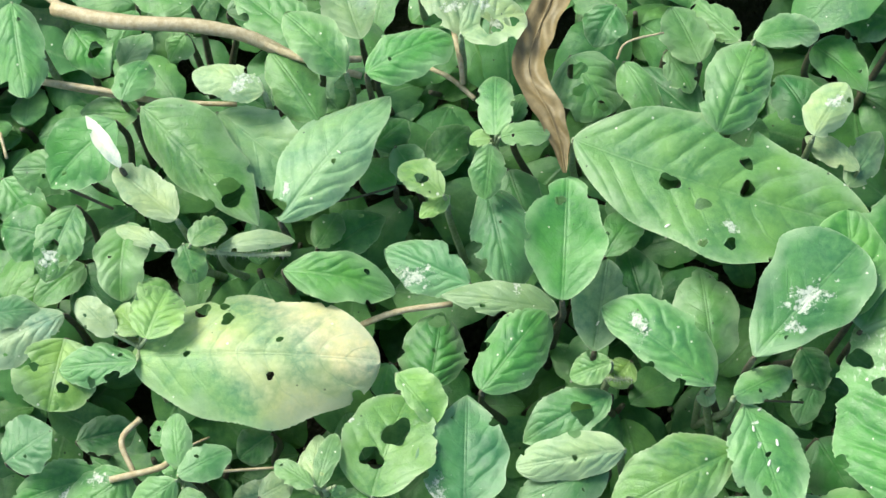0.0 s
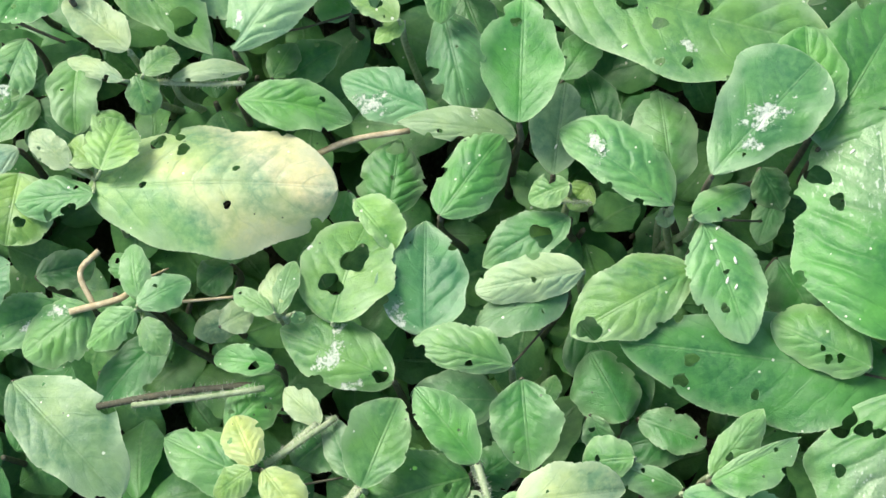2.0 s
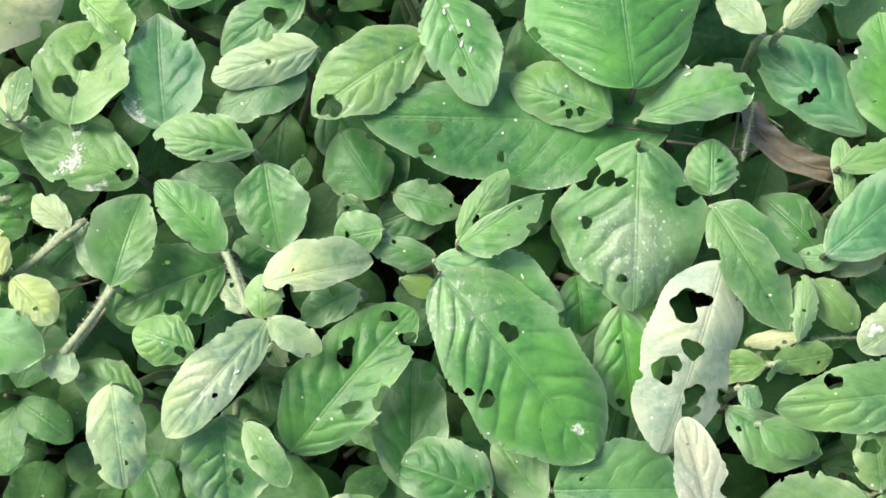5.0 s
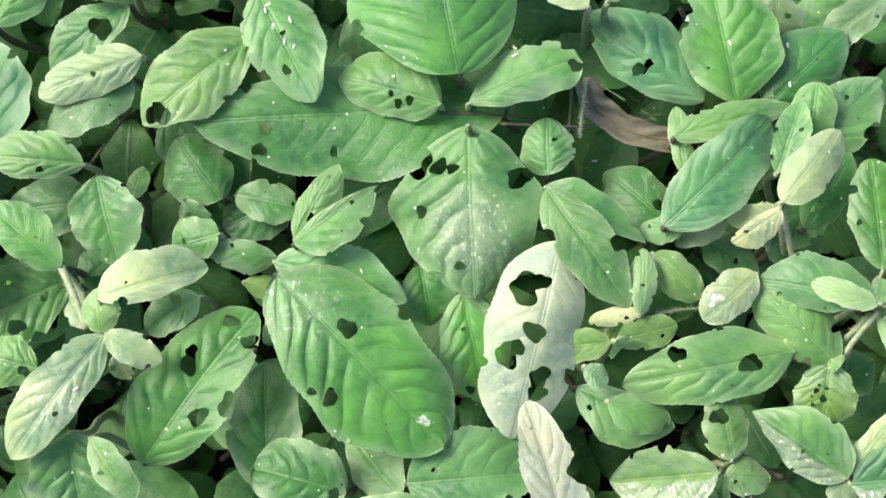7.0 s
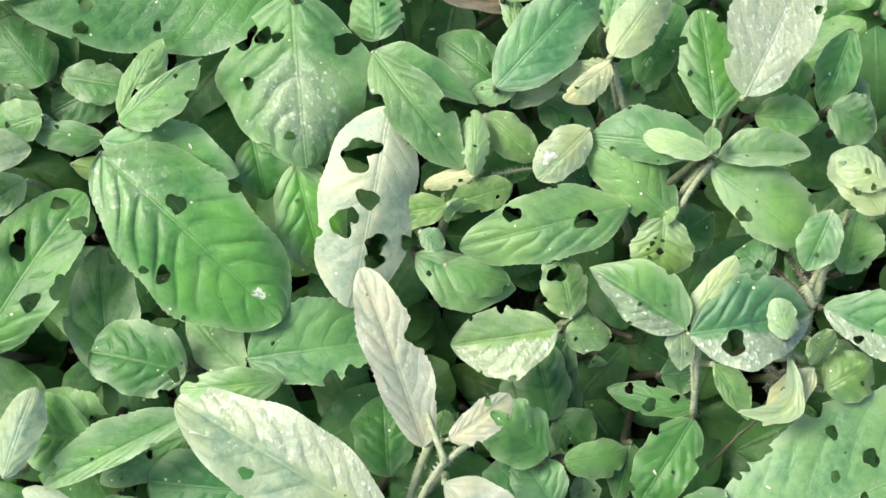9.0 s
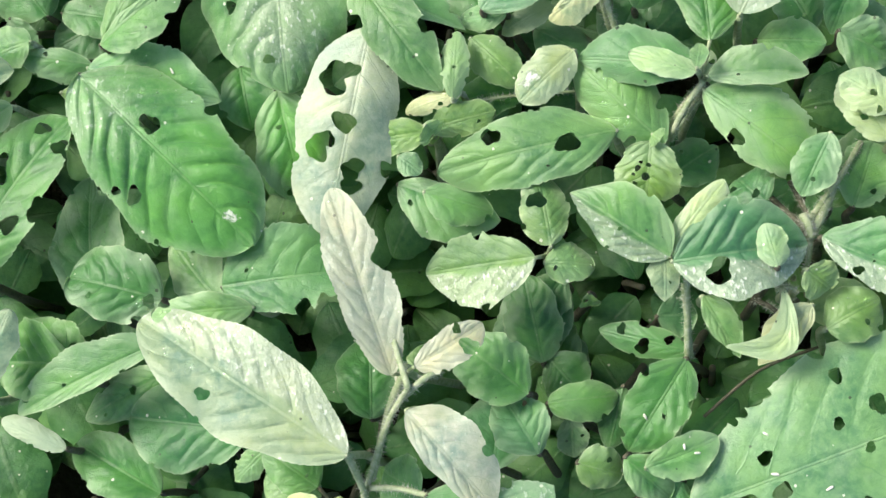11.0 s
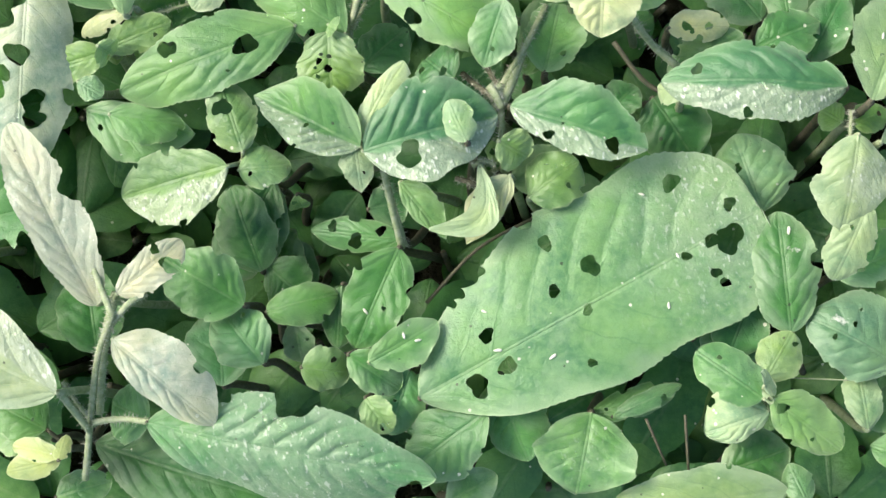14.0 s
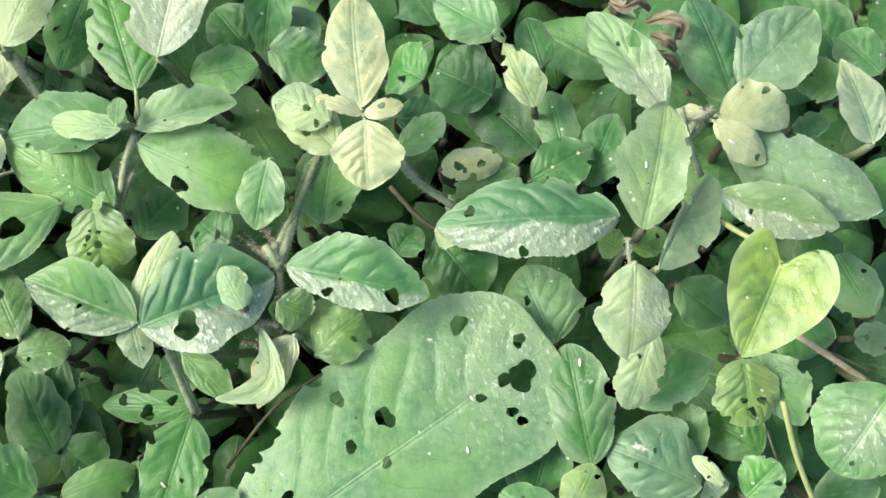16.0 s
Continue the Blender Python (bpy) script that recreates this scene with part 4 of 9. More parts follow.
foot(p, (0.1434, -0.0885, 0.0982), "P", [(0.1434, -0.0885, 0.1002)])
leaf(p, (0.1434, -0.0885, 0.1002), (0.1766, -0.0810, 0.1018), 0.0176, "b", "N", skew=0.19, quilt=0.4, holes=[(0.963, 0.690, 0.066), (0.938, -0.164, 0.057)])
p = weed(0.1562, -0.0875, "weed with light yellowish green leaves")
foot(p, (0.1447, -0.0874, 0.0890), "D", [(0.1447, -0.0874, 0.0910)])
leaf(p, (0.1447, -0.0874, 0.0910), (0.1348, -0.0764, 0.0870), 0.0094, "e", "A", skew=-0.08)
p = weed(0.1381, -0.0838, "low weed with hairy stem and soft green leaves")
foot(p, (0.1425, -0.0955, 0.1033), "P", [(0.1425, -0.0955, 0.1053)])
leaf(p, (0.1425, -0.0955, 0.1053), (0.1365, -0.1434, 0.1027), 0.0406, "o", "N", skew=-0.08, quilt=0.9, holes=[(0.192, -0.719, 0.088), (0.236, -0.428, 0.049), (0.253, -0.238, 0.033), (0.813, -0.182, 0.029), (0.493, -0.690, 0.036), (0.039, 0.045, 0.043), (0.317, 0.671, 0.066)], bleach_sheen=[(0.624, -0.037, 0.360, .75)])
p = weed(0.1575, -0.1122, "low weed with hairy stem and soft green leaves")
foot(p, (0.1626, -0.1117, 0.0930), "D", [(0.1626, -0.1117, 0.0950)])
leaf(p, (0.1626, -0.1117, 0.0950), (0.1651, -0.0947, 0.0930), 0.0154, "e", "N", skew=0.03)
p = weed(0.1683, -0.0429, "low weed with hairy stem and soft green leaves")
foot(p, (0.1654, -0.0415, 0.0930), "D", [(0.1654, -0.0415, 0.0950)])
leaf(p, (0.1654, -0.0415, 0.0950), (0.1912, -0.0541, 0.0899), 0.0121, "e", "N", skew=-0.06, holes=[(0.364, 0.564, 0.058)])
p = weed(0.1699, -0.0225, "weed with light yellowish green leaves")
foot(p, (0.1631, -0.0304, 0.0905), "D", [(0.1631, -0.0304, 0.0925)])
leaf(p, (0.1631, -0.0304, 0.0925), (0.1847, -0.0301, 0.0889), 0.0115, "e", "A", skew=-0.03, holes=[(0.251, -0.839, 0.064)])
p = weed(0.1821, -0.0727, "weed shoot with pale green hairy leaves")
foot(p, (0.1813, -0.0672, 0.1013), "P", [(0.1813, -0.0672, 0.1033)])
leaf(p, (0.1813, -0.0672, 0.1033), (0.1700, -0.0538, 0.0974), 0.0105, "o", "P", skew=0.03)
p = weed(0.1937, -0.0728, "weed shoot with pale green hairy leaves")
foot(p, (0.1869, -0.0667, 0.1024), "P", [(0.1869, -0.0667, 0.1044)])
leaf(p, (0.1869, -0.0667, 0.1044), (0.1998, -0.0541, 0.1059), 0.0078, "e", "P", skew=-0.04)
p = weed(0.1798, -0.0058, "shaded weed with broad dark green leaves")
foot(p, (0.1881, -0.0175, 0.0829), "D", [(0.1881, -0.0175, 0.0849)])
leaf(p, (0.1881, -0.0175, 0.0849), (0.2113, -0.0559, 0.0810), 0.0294, "o", "D", skew=0.03, holes=[(0.228, -0.229, 0.030)])
p = weed(-0.0057, -0.1248, "low weed with hairy stem and soft green leaves")
foot(p, (-0.0083, -0.1242, 0.1038), "P", [(-0.0083, -0.1242, 0.1058)])
leaf(p, (-0.0083, -0.1242, 0.1058), (0.0017, -0.0977, 0.1022), 0.0192, "o", "N", skew=0.19, quilt=0.5)
p = weed(-0.0463, -0.1246, "weed with light yellowish green leaves")
foot(p, (-0.0488, -0.1305, 0.1044), "P", [(-0.0488, -0.1305, 0.1064)])
leaf(p, (-0.0488, -0.1305, 0.1064), (-0.0285, -0.1420, 0.1056), 0.0182, "o", "A", skew=-0.09)
p = weed(-0.0141, -0.1528, "weed shoot with pale green hairy leaves")
foot(p, (-0.0204, -0.1480, 0.1011), "P", [(-0.0204, -0.1480, 0.1031)])
leaf(p, (-0.0204, -0.1480, 0.1031), (-0.0312, -0.1400, 0.0980), 0.0096, "e", "P")
p = weed(-0.0080, -0.1610, "low weed with hairy stem and soft green leaves")
foot(p, (-0.0041, -0.1561, 0.0927), "D", [(-0.0041, -0.1561, 0.0947)])
leaf(p, (-0.0041, -0.1561, 0.0947), (-0.0240, -0.1451, 0.0929), 0.0142, "o", "N")
p = weed(0.1577, -0.1200, "low weed with hairy stem and soft green leaves")
foot(p, (0.1586, -0.1166, 0.0969), "P", [(0.1586, -0.1166, 0.0989)])
leaf(p, (0.1586, -0.1166, 0.0989), (0.1866, -0.1353, 0.0971), 0.0110, "v", "N", skew=0.45)
p = weed(0.1631, -0.1275, "low weed with hairy stem and soft green leaves")
foot(p, (0.1609, -0.1164, 0.1040), "P", [(0.1609, -0.1164, 0.1060)])
leaf(p, (0.1609, -0.1164, 0.1060), (0.1784, -0.1526, 0.1060), 0.0164, "o", "N", skew=-0.04, quilt=0.5)
p = weed(0.0824, -0.1188, "low weed with hairy stem and green insect-eaten leaves")
foot(p, (0.0835, -0.1288, 0.1090), "D", [(0.0835, -0.1288, 0.1110)])
# paler base end is sheen painted on, not a lighter blade
leaf(p, (0.0835, -0.1288, 0.1110), (0.1218, -0.1829, 0.1070), 0.0371, "e", "M", cup=-0.3, arch=0.1, lean=-6, quilt=1.1, holes=[(0.371, 0.195, 0.040), (0.526, -0.686, 0.033), (0.454, -0.819, 0.019)], scars=[(0.854, 0.056, 0.037)], bleach_sheen=[(0.089, -0.132, 0.420, .55)])
p = weed(0.0832, -0.1355, "low weed with hairy stem and soft green leaves")
foot(p, (0.0822, -0.1238, 0.0964), "P", [(0.0822, -0.1238, 0.0984)])
leaf(p, (0.0822, -0.1238, 0.0984), (0.1175, -0.1410, 0.0996), 0.0172, "o", "N", skew=0.22)
p = weed(0.0876, -0.1191, "low weed with hairy stem and green insect-eaten leaves")
foot(p, (0.0893, -0.1209, 0.1049), "D", [(0.0893, -0.1209, 0.1069)])
leaf(p, (0.0893, -0.1209, 0.1069), (0.1147, -0.1081, 0.1071), 0.0120, "v", "M", skew=-0.59)
p = weed(0.0926, -0.1197, "low weed with hairy stem and soft green leaves")
foot(p, (0.0894, -0.1192, 0.1013), "P", [(0.0894, -0.1192, 0.1033)])
leaf(p, (0.0894, -0.1192, 0.1033), (0.1048, -0.0999, 0.1030), 0.0110, "o", "N", skew=-0.15, holes=[(0.304, -0.201, 0.045)])
p = weed(0.0352, -0.1768, "low weed with hairy stem and green insect-eaten leaves")
foot(p, (0.0379, -0.1742, 0.0984), "D", [(0.0379, -0.1742, 0.1004)])
leaf(p, (0.0379, -0.1742, 0.1004), (0.0752, -0.1371, 0.1016), 0.0265, "e", "M", skew=0.10, quilt=0.8, holes=[(0.569, 0.394, 0.051), (0.631, 0.511, 0.036), (0.879, 0.291, 0.039), (0.382, -0.438, 0.051), (0.530, -0.833, 0.060), (0.600, -0.971, 0.048), (0.856, -0.347, 0.042)])
p = weed(0.0432, -0.1323, "weed shoot with pale green hairy leaves")
foot(p, (0.0351, -0.1370, 0.1032), "P", [(0.0353, -0.1384, 0.1146), (0.0351, -0.1282, 0.1152), (0.0361, -0.1378, 0.1158), (0.0337, -0.1372, 0.1117), (0.0354, -0.1434, 0.1052)])
leaf(p, (0.0353, -0.1384, 0.1146), (0.0057, -0.1672, 0.1154), 0.0163, "e", "P", skew=-0.10, bleach_sheen=[(0.520, 0.148, 0.350, .6)])
leaf(p, (0.0351, -0.1282, 0.1152), (0.0655, -0.1238, 0.1108), 0.0142, "e", "P", skew=0.36)
leaf(p, (0.0361, -0.1378, 0.1158), (0.0493, -0.1479, 0.1122), 0.0093, "e", "P", skew=-0.03)
leaf(p, (0.0337, -0.1372, 0.1117), (0.0348, -0.1248, 0.1123), 0.0111, "e", "A", skew=-0.06)
leaf(p, (0.0354, -0.1434, 0.1052), (0.0366, -0.1506, 0.0997), 0.0066, "e", "P", skew=0.06)
p = weed(0.0314, -0.0854, "low weed with hairy stem and green insect-eaten leaves")
foot(p, (0.0365, -0.0922, 0.1003), "D", [(0.0365, -0.0922, 0.1023)])
leaf(p, (0.0365, -0.0922, 0.1023), (0.0392, -0.1182, 0.0997), 0.0205, "o", "M", quilt=0.6)
p = weed(0.0156, -0.1173, "low weed with hairy stem and green insect-eaten leaves")
foot(p, (0.0242, -0.1168, 0.1054), "D", [(0.0242, -0.1168, 0.1074)])
leaf(p, (0.0242, -0.1168, 0.1074), (0.0062, -0.0957, 0.1086), 0.0144, "o", "M", skew=-0.07)
p = weed(0.0131, -0.1479, "weed with light yellowish green leaves")
foot(p, (0.0132, -0.1438, 0.1028), "P", [(0.0132, -0.1438, 0.1048)])
leaf(p, (0.0132, -0.1438, 0.1048), (-0.0040, -0.1362, 0.1032), 0.0143, "e", "A", holes=[(0.178, 0.221, 0.079)])
p = weed(-0.0069, -0.1442, "weed shoot with pale green hairy leaves")
foot(p, (-0.0089, -0.1517, 0.1104), "P", [(-0.0089, -0.1517, 0.1124)])
leaf(p, (-0.0089, -0.1517, 0.1124), (-0.0077, -0.1804, 0.1076), 0.0164, "e", "P", skew=-0.04)
p = weed(0.0143, -0.1551, "low weed with hairy stem and soft green leaves")
foot(p, (0.0208, -0.1628, 0.1082), "P", [(0.0208, -0.1628, 0.1102)])
leaf(p, (0.0208, -0.1628, 0.1102), (0.0206, -0.1894, 0.1048), 0.0260, "o", "N", skew=0.04, holes=[(0.633, 0.205, 0.081)])
p = weed(0.0311, -0.1766, "weed with light yellowish green leaves")
foot(p, (0.0271, -0.1652, 0.1108), "P", [(0.0271, -0.1652, 0.1128)])
leaf(p, (0.0271, -0.1652, 0.1128), (0.0374, -0.1835, 0.1132), 0.0098, "e", "A", skew=0.07)
p = weed(0.0331, -0.1076, "low weed with hairy stem and green insect-eaten leaves")
foot(p, (0.0216, -0.1196, 0.0911), "D", [(0.0216, -0.1196, 0.0931)])
leaf(p, (0.0216, -0.1196, 0.0931), (-0.0111, -0.1298, 0.0929), 0.0236, "e", "M", holes=[(0.507, 0.551, 0.071), (0.205, 0.136, 0.038)])
p = weed(0.0817, -0.1829, "shaded weed with broad dark green leaves")
foot(p, (0.0925, -0.1911, 0.0962), "D", [(0.0925, -0.1911, 0.0982)])
leaf(p, (0.0925, -0.1911, 0.0982), (0.0677, -0.1799, 0.0978), 0.0210, "r", "D", skew=-0.08, quilt=0.9, holes=[(0.106, 0.138, 0.064)])
p = weed(0.1105, -0.1841, "low weed with hairy stem and soft green leaves")
foot(p, (0.1070, -0.1949, 0.0900), "D", [(0.1070, -0.1949, 0.0920)])
leaf(p, (0.1070, -0.1949, 0.0920), (0.0949, -0.1744, 0.0878), 0.0154, "o", "N", skew=-0.07)
p = weed(0.1010, -0.1962, "weed with broad bluish green worn leaves")
foot(p, (0.1097, -0.1912, 0.0972), "D", [(0.1097, -0.1912, 0.0992)])
leaf(p, (0.1097, -0.1912, 0.0992), (0.1461, -0.1937, 0.0988), 0.0240, "e", "B", skew=0.21, quilt=0.5)
p = weed(0.0741, -0.1196, "low weed with hairy stem and soft green leaves")
foot(p, (0.0825, -0.1223, 0.0935), "D", [(0.0825, -0.1223, 0.0955)])
leaf(p, (0.0825, -0.1223, 0.0955), (0.0605, -0.1144, 0.0968), 0.0095, "v", "N", skew=0.36, holes=[(0.537, -0.215, 0.028)])
p = weed(0.0522, -0.1277, "low weed with hairy stem and soft green leaves")
foot(p, (0.0603, -0.1307, 0.0990), "P", [(0.0603, -0.1307, 0.1010)])
leaf(p, (0.0603, -0.1307, 0.1010), (0.0436, -0.1378, 0.0984), 0.0120, "e", "N", skew=-0.14, holes=[(0.325, -0.489, 0.089)])
p = weed(0.1826, -0.1349, "weed with broad bluish green worn leaves")
foot(p, (0.1920, -0.1320, 0.0988), "D", [(0.1920, -0.1320, 0.1008)])
leaf(p, (0.1920, -0.1320, 0.1008), (0.2274, -0.1060, 0.0952), 0.0198, "e", "B", skew=-0.09, quilt=0.5)
p = weed(0.1889, -0.1053, "weed with light yellowish green leaves")
foot(p, (0.1995, -0.1071, 0.0947), "D", [(0.1995, -0.1071, 0.0967)])
leaf(p, (0.1995, -0.1071, 0.0967), (0.2365, -0.1028, 0.0913), 0.0105, "v", "A", skew=0.17)
p = weed(0.2351, -0.1307, "weed with light yellowish green leaves")
foot(p, (0.2260, -0.1219, 0.0970), "P", [(0.2260, -0.1219, 0.0990)])
leaf(p, (0.2260, -0.1219, 0.0990), (0.2361, -0.1028, 0.0990), 0.0101, "e", "A", skew=-0.07)
p = weed(0.1969, -0.1148, "weed with light yellowish green leaves")
foot(p, (0.2013, -0.1172, 0.0894), "D", [(0.2013, -0.1172, 0.0914)])
leaf(p, (0.2013, -0.1172, 0.0914), (0.2026, -0.0967, 0.0889), 0.0071, "e", "A")
p = weed(0.2344, -0.1343, "weed shoot with pale green hairy leaves")
foot(p, (0.2239, -0.1313, 0.1070), "P", [(0.2239, -0.1313, 0.1090)])
leaf(p, (0.2239, -0.1313, 0.1090), (0.2433, -0.1137, 0.1070), 0.0130, "e", "P", skew=-0.09)
p = weed(0.2276, -0.1412, "weed shoot with cream-coloured young leaves")
foot(p, (0.2229, -0.1328, 0.1078), "P", [(0.2229, -0.1328, 0.1098)])
leaf(p, (0.2229, -0.1328, 0.1098), (0.2088, -0.1396, 0.1042), 0.0077, "e", "K", skew=0.50)
p = weed(0.2433, -0.0870, "low weed with hairy stem and soft green leaves")
foot(p, (0.2431, -0.0968, 0.0892), "D", [(0.2431, -0.0968, 0.0912)])
leaf(p, (0.2431, -0.0968, 0.0912), (0.2368, -0.1172, 0.0903), 0.0136, "e", "N")
p = weed(0.2140, -0.1016, "weed with broad bluish green worn leaves")
foot(p, (0.2111, -0.0959, 0.0818), "D", [(0.2111, -0.0959, 0.0838)])
leaf(p, (0.2111, -0.0959, 0.0838), (0.1811, -0.0644, 0.0822), 0.0216, "o", "B", skew=-0.16, quilt=0.8, holes=[(0.462, 0.352, 0.046), (0.436, 0.091, 0.031)])
p = weed(0.2142, -0.0927, "low weed with hairy stem and green insect-eaten leaves")
foot(p, (0.2201, -0.0987, 0.0848), "D", [(0.2201, -0.0987, 0.0868)])
leaf(p, (0.2201, -0.0987, 0.0868), (0.2190, -0.0598, 0.0852), 0.0292, "o", "M", skew=-0.15, holes=[(0.656, 0.747, 0.039)], scars=[(0.661, 0.683, 0.060)])
p = weed(0.2200, -0.1064, "shaded weed with broad dark green leaves")
foot(p, (0.2288, -0.1000, 0.0805), "D", [(0.2288, -0.1000, 0.0825)])
leaf(p, (0.2288, -0.1000, 0.0825), (0.2562, -0.0813, 0.0807), 0.0217, "o", "D")
p = weed(0.2038, -0.1404, "low weed with hairy stem and soft green leaves")
foot(p, (0.1981, -0.1327, 0.0935), "D", [(0.1981, -0.1327, 0.0955)])
leaf(p, (0.1981, -0.1327, 0.0955), (0.1850, -0.1313, 0.0925), 0.0077, "e", "N", skew=0.04)
p = weed(0.0713, -0.1115, "shaded weed with broad dark green leaves")
foot(p, (0.0676, -0.1015, 0.0804), "D", [(0.0676, -0.1015, 0.0824)])
leaf(p, (0.0676, -0.1015, 0.0824), (0.0565, -0.0811, 0.0821), 0.0197, "e", "D", skew=0.09)
p = weed(0.0770, -0.1123, "shaded weed with broad dark green leaves")
foot(p, (0.0868, -0.1033, 0.0732), "D", [(0.0868, -0.1033, 0.0752)])
leaf(p, (0.0868, -0.1033, 0.0752), (0.0655, -0.1087, 0.0746), 0.0169, "e", "D", skew=0.05)
p = weed(0.1120, -0.1897, "weed with light yellowish green leaves")
foot(p, (0.1183, -0.1987, 0.1023), "P", [(0.1183, -0.1987, 0.1043)])
leaf(p, (0.1183, -0.1987, 0.1043), (0.0904, -0.1958, 0.1031), 0.0106, "e", "A", skew=0.08)
p = weed(0.1184, -0.1233, "low weed with hairy stem and green insect-eaten leaves")
foot(p, (0.1226, -0.1304, 0.0883), "D", [(0.1226, -0.1304, 0.0903)])
leaf(p, (0.1226, -0.1304, 0.0903), (0.1225, -0.1483, 0.0882), 0.0153, "o", "M", skew=0.07)
p = weed(0.1389, -0.1514, "low weed with hairy stem and green insect-eaten leaves")
foot(p, (0.1335, -0.1407, 0.0949), "D", [(0.1335, -0.1407, 0.0969)])
leaf(p, (0.1335, -0.1407, 0.0969), (0.1346, -0.1728, 0.0911), 0.0203, "o", "M", holes=[(0.843, -0.330, 0.039)])
p = weed(0.1731, -0.1276, "weed with a bleached leaf riddled with holes")
foot(p, (0.1623, -0.1319, 0.1044), "P", [(0.1623, -0.1319, 0.1064)])
leaf(p, (0.1623, -0.1319, 0.1064), (0.1406, -0.1836, 0.1016), 0.0275, "e", "W", skew=-0.08, quilt=0.3, holes=[(0.266, -0.466, 0.074), (0.214, -0.185, 0.041), (0.461, -0.103, 0.052), (0.605, -0.525, 0.057), (0.551, -0.366, 0.038), (0.670, 0.222, 0.052), (0.752, 0.253, 0.044), (0.636, 0.854, 0.033)], bleach_sheen=[(0.5, 0, 0.6, .25)])
p = weed(0.1469, -0.2120, "withering weed shoot with bleached white dry leaves")
foot(p, (0.1561, -0.2234, 0.1090), "P", [(0.1527, -0.2237, 0.1110), (0.1595, -0.2230, 0.1151)])
leaf(p, (0.1527, -0.2237, 0.1110), (0.1461, -0.1738, 0.1150), 0.0155, "e", "Q", skew=-0.06, quilt=0.9, holes=[(0.573, -1.042, 0.072), (0.809, -1.182, 0.066), (0.378, 1.184, 0.048), (0.230, -1.056, 0.036)], bleach_sheen=[(0.5, 0, 0.6, .5)])
leaf(p, (0.1595, -0.2230, 0.1151), (0.1781, -0.2153, 0.1109), 0.0099, "e", "Q", skew=-0.16, holes=[(0.698, -0.571, 0.111), (0.281, -1.342, 0.104), (0.676, 0.524, 0.059)], bleach_sheen=[(0.5, 0, 0.6, .4)])
p = weed(0.2284, -0.1806, "weed with light yellowish green leaves")
foot(p, (0.2207, -0.1720, 0.1023), "P", [(0.2207, -0.1720, 0.1043)])
leaf(p, (0.2207, -0.1720, 0.1043), (0.1727, -0.1736, 0.1037), 0.0200, "o", "A", quilt=0.7, holes=[(0.666, -0.548, 0.048), (0.268, 0.081, 0.058)])
p = weed(0.2104, -0.1558, "weed shoot with pale green hairy leaves")
foot(p, (0.2139, -0.1494, 0.1045), "P", [(0.2139, -0.1494, 0.1065)])
leaf(p, (0.2139, -0.1494, 0.1065), (0.1976, -0.1598, 0.1055), 0.0124, "e", "P", skew=-0.09, scars=[(0.698, -0.415, 0.159)])
p = weed(0.1690, -0.1641, "young weed shoot with yellow-green leaves")
foot(p, (0.1726, -0.1614, 0.0982), "P", [(0.1718, -0.1613, 0.1002), (0.1734, -0.1614, 0.1035)])
leaf(p, (0.1718, -0.1613, 0.1002), (0.1519, -0.1601, 0.0968), 0.0100, "e", "Y")
leaf(p, (0.1734, -0.1614, 0.1035), (0.1908, -0.1600, 0.1025), 0.0098, "e", "Y", skew=0.07)
p = weed(0.1911, -0.1503, "weed shoot with cream-coloured young leaves")
foot(p, (0.1832, -0.1538, 0.1026), "P", [(0.1832, -0.1538, 0.1046)])
leaf(p, (0.1832, -0.1538, 0.1046), (0.1665, -0.1549, 0.0997), 0.0054, "e", "K")
p = weed(0.1619, -0.1585, "low weed with hairy stem and soft green leaves")
foot(p, (0.1635, -0.1670, 0.1021), "P", [(0.1635, -0.1670, 0.1041)])
leaf(p, (0.1635, -0.1670, 0.1041), (0.1686, -0.1728, 0.1045), 0.0065, "e", "N")
p = weed(0.1828, -0.1536, "weed with light yellowish green leaves")
foot(p, (0.1806, -0.1554, 0.1049), "P", [(0.1806, -0.1554, 0.1069)])
leaf(p, (0.1806, -0.1554, 0.1069), (0.1848, -0.1373, 0.1051), 0.0076, "e", "A", skew=-0.04)
p = weed(0.1852, -0.1485, "weed with light yellowish green leaves")
foot(p, (0.1877, -0.1388, 0.0980), "P", [(0.1877, -0.1388, 0.1000)])
leaf(p, (0.1877, -0.1388, 0.1000), (0.1983, -0.1536, 0.1000), 0.0115, "e", "A")
p = weed(0.1654, -0.1725, "young weed shoot with yellow-green leaves")
foot(p, (0.1725, -0.1615, 0.1079), "P", [(0.1725, -0.1615, 0.1099)])
leaf(p, (0.1725, -0.1615, 0.1099), (0.1741, -0.1637, 0.1041), 0.0081, "r", "Y")
p = weed(0.1602, -0.1659, "low weed with hairy stem and soft green leaves")
foot(p, (0.1607, -0.1722, 0.0919), "D", [(0.1607, -0.1722, 0.0939)])
leaf(p, (0.1607, -0.1722, 0.0939), (0.1860, -0.1875, 0.0951), 0.0155, "o", "N", skew=-0.40, holes=[(0.183, -0.488, 0.027)])
p = weed(0.1677, -0.1681, "low weed with hairy stem and soft green leaves")
foot(p, (0.1684, -0.1774, 0.1010), "P", [(0.1684, -0.1774, 0.1030)])
leaf(p, (0.1684, -0.1774, 0.1030), (0.1851, -0.1855, 0.0970), 0.0112, "o", "N", skew=-0.23)
p = weed(0.1886, -0.2081, "weed with light yellowish green leaves")
foot(p, (0.1968, -0.1999, 0.1011), "P", [(0.1986, -0.1983, 0.1065), (0.1960, -0.2024, 0.1053), (0.1987, -0.1980, 0.1031), (0.1942, -0.2010, 0.1086)])
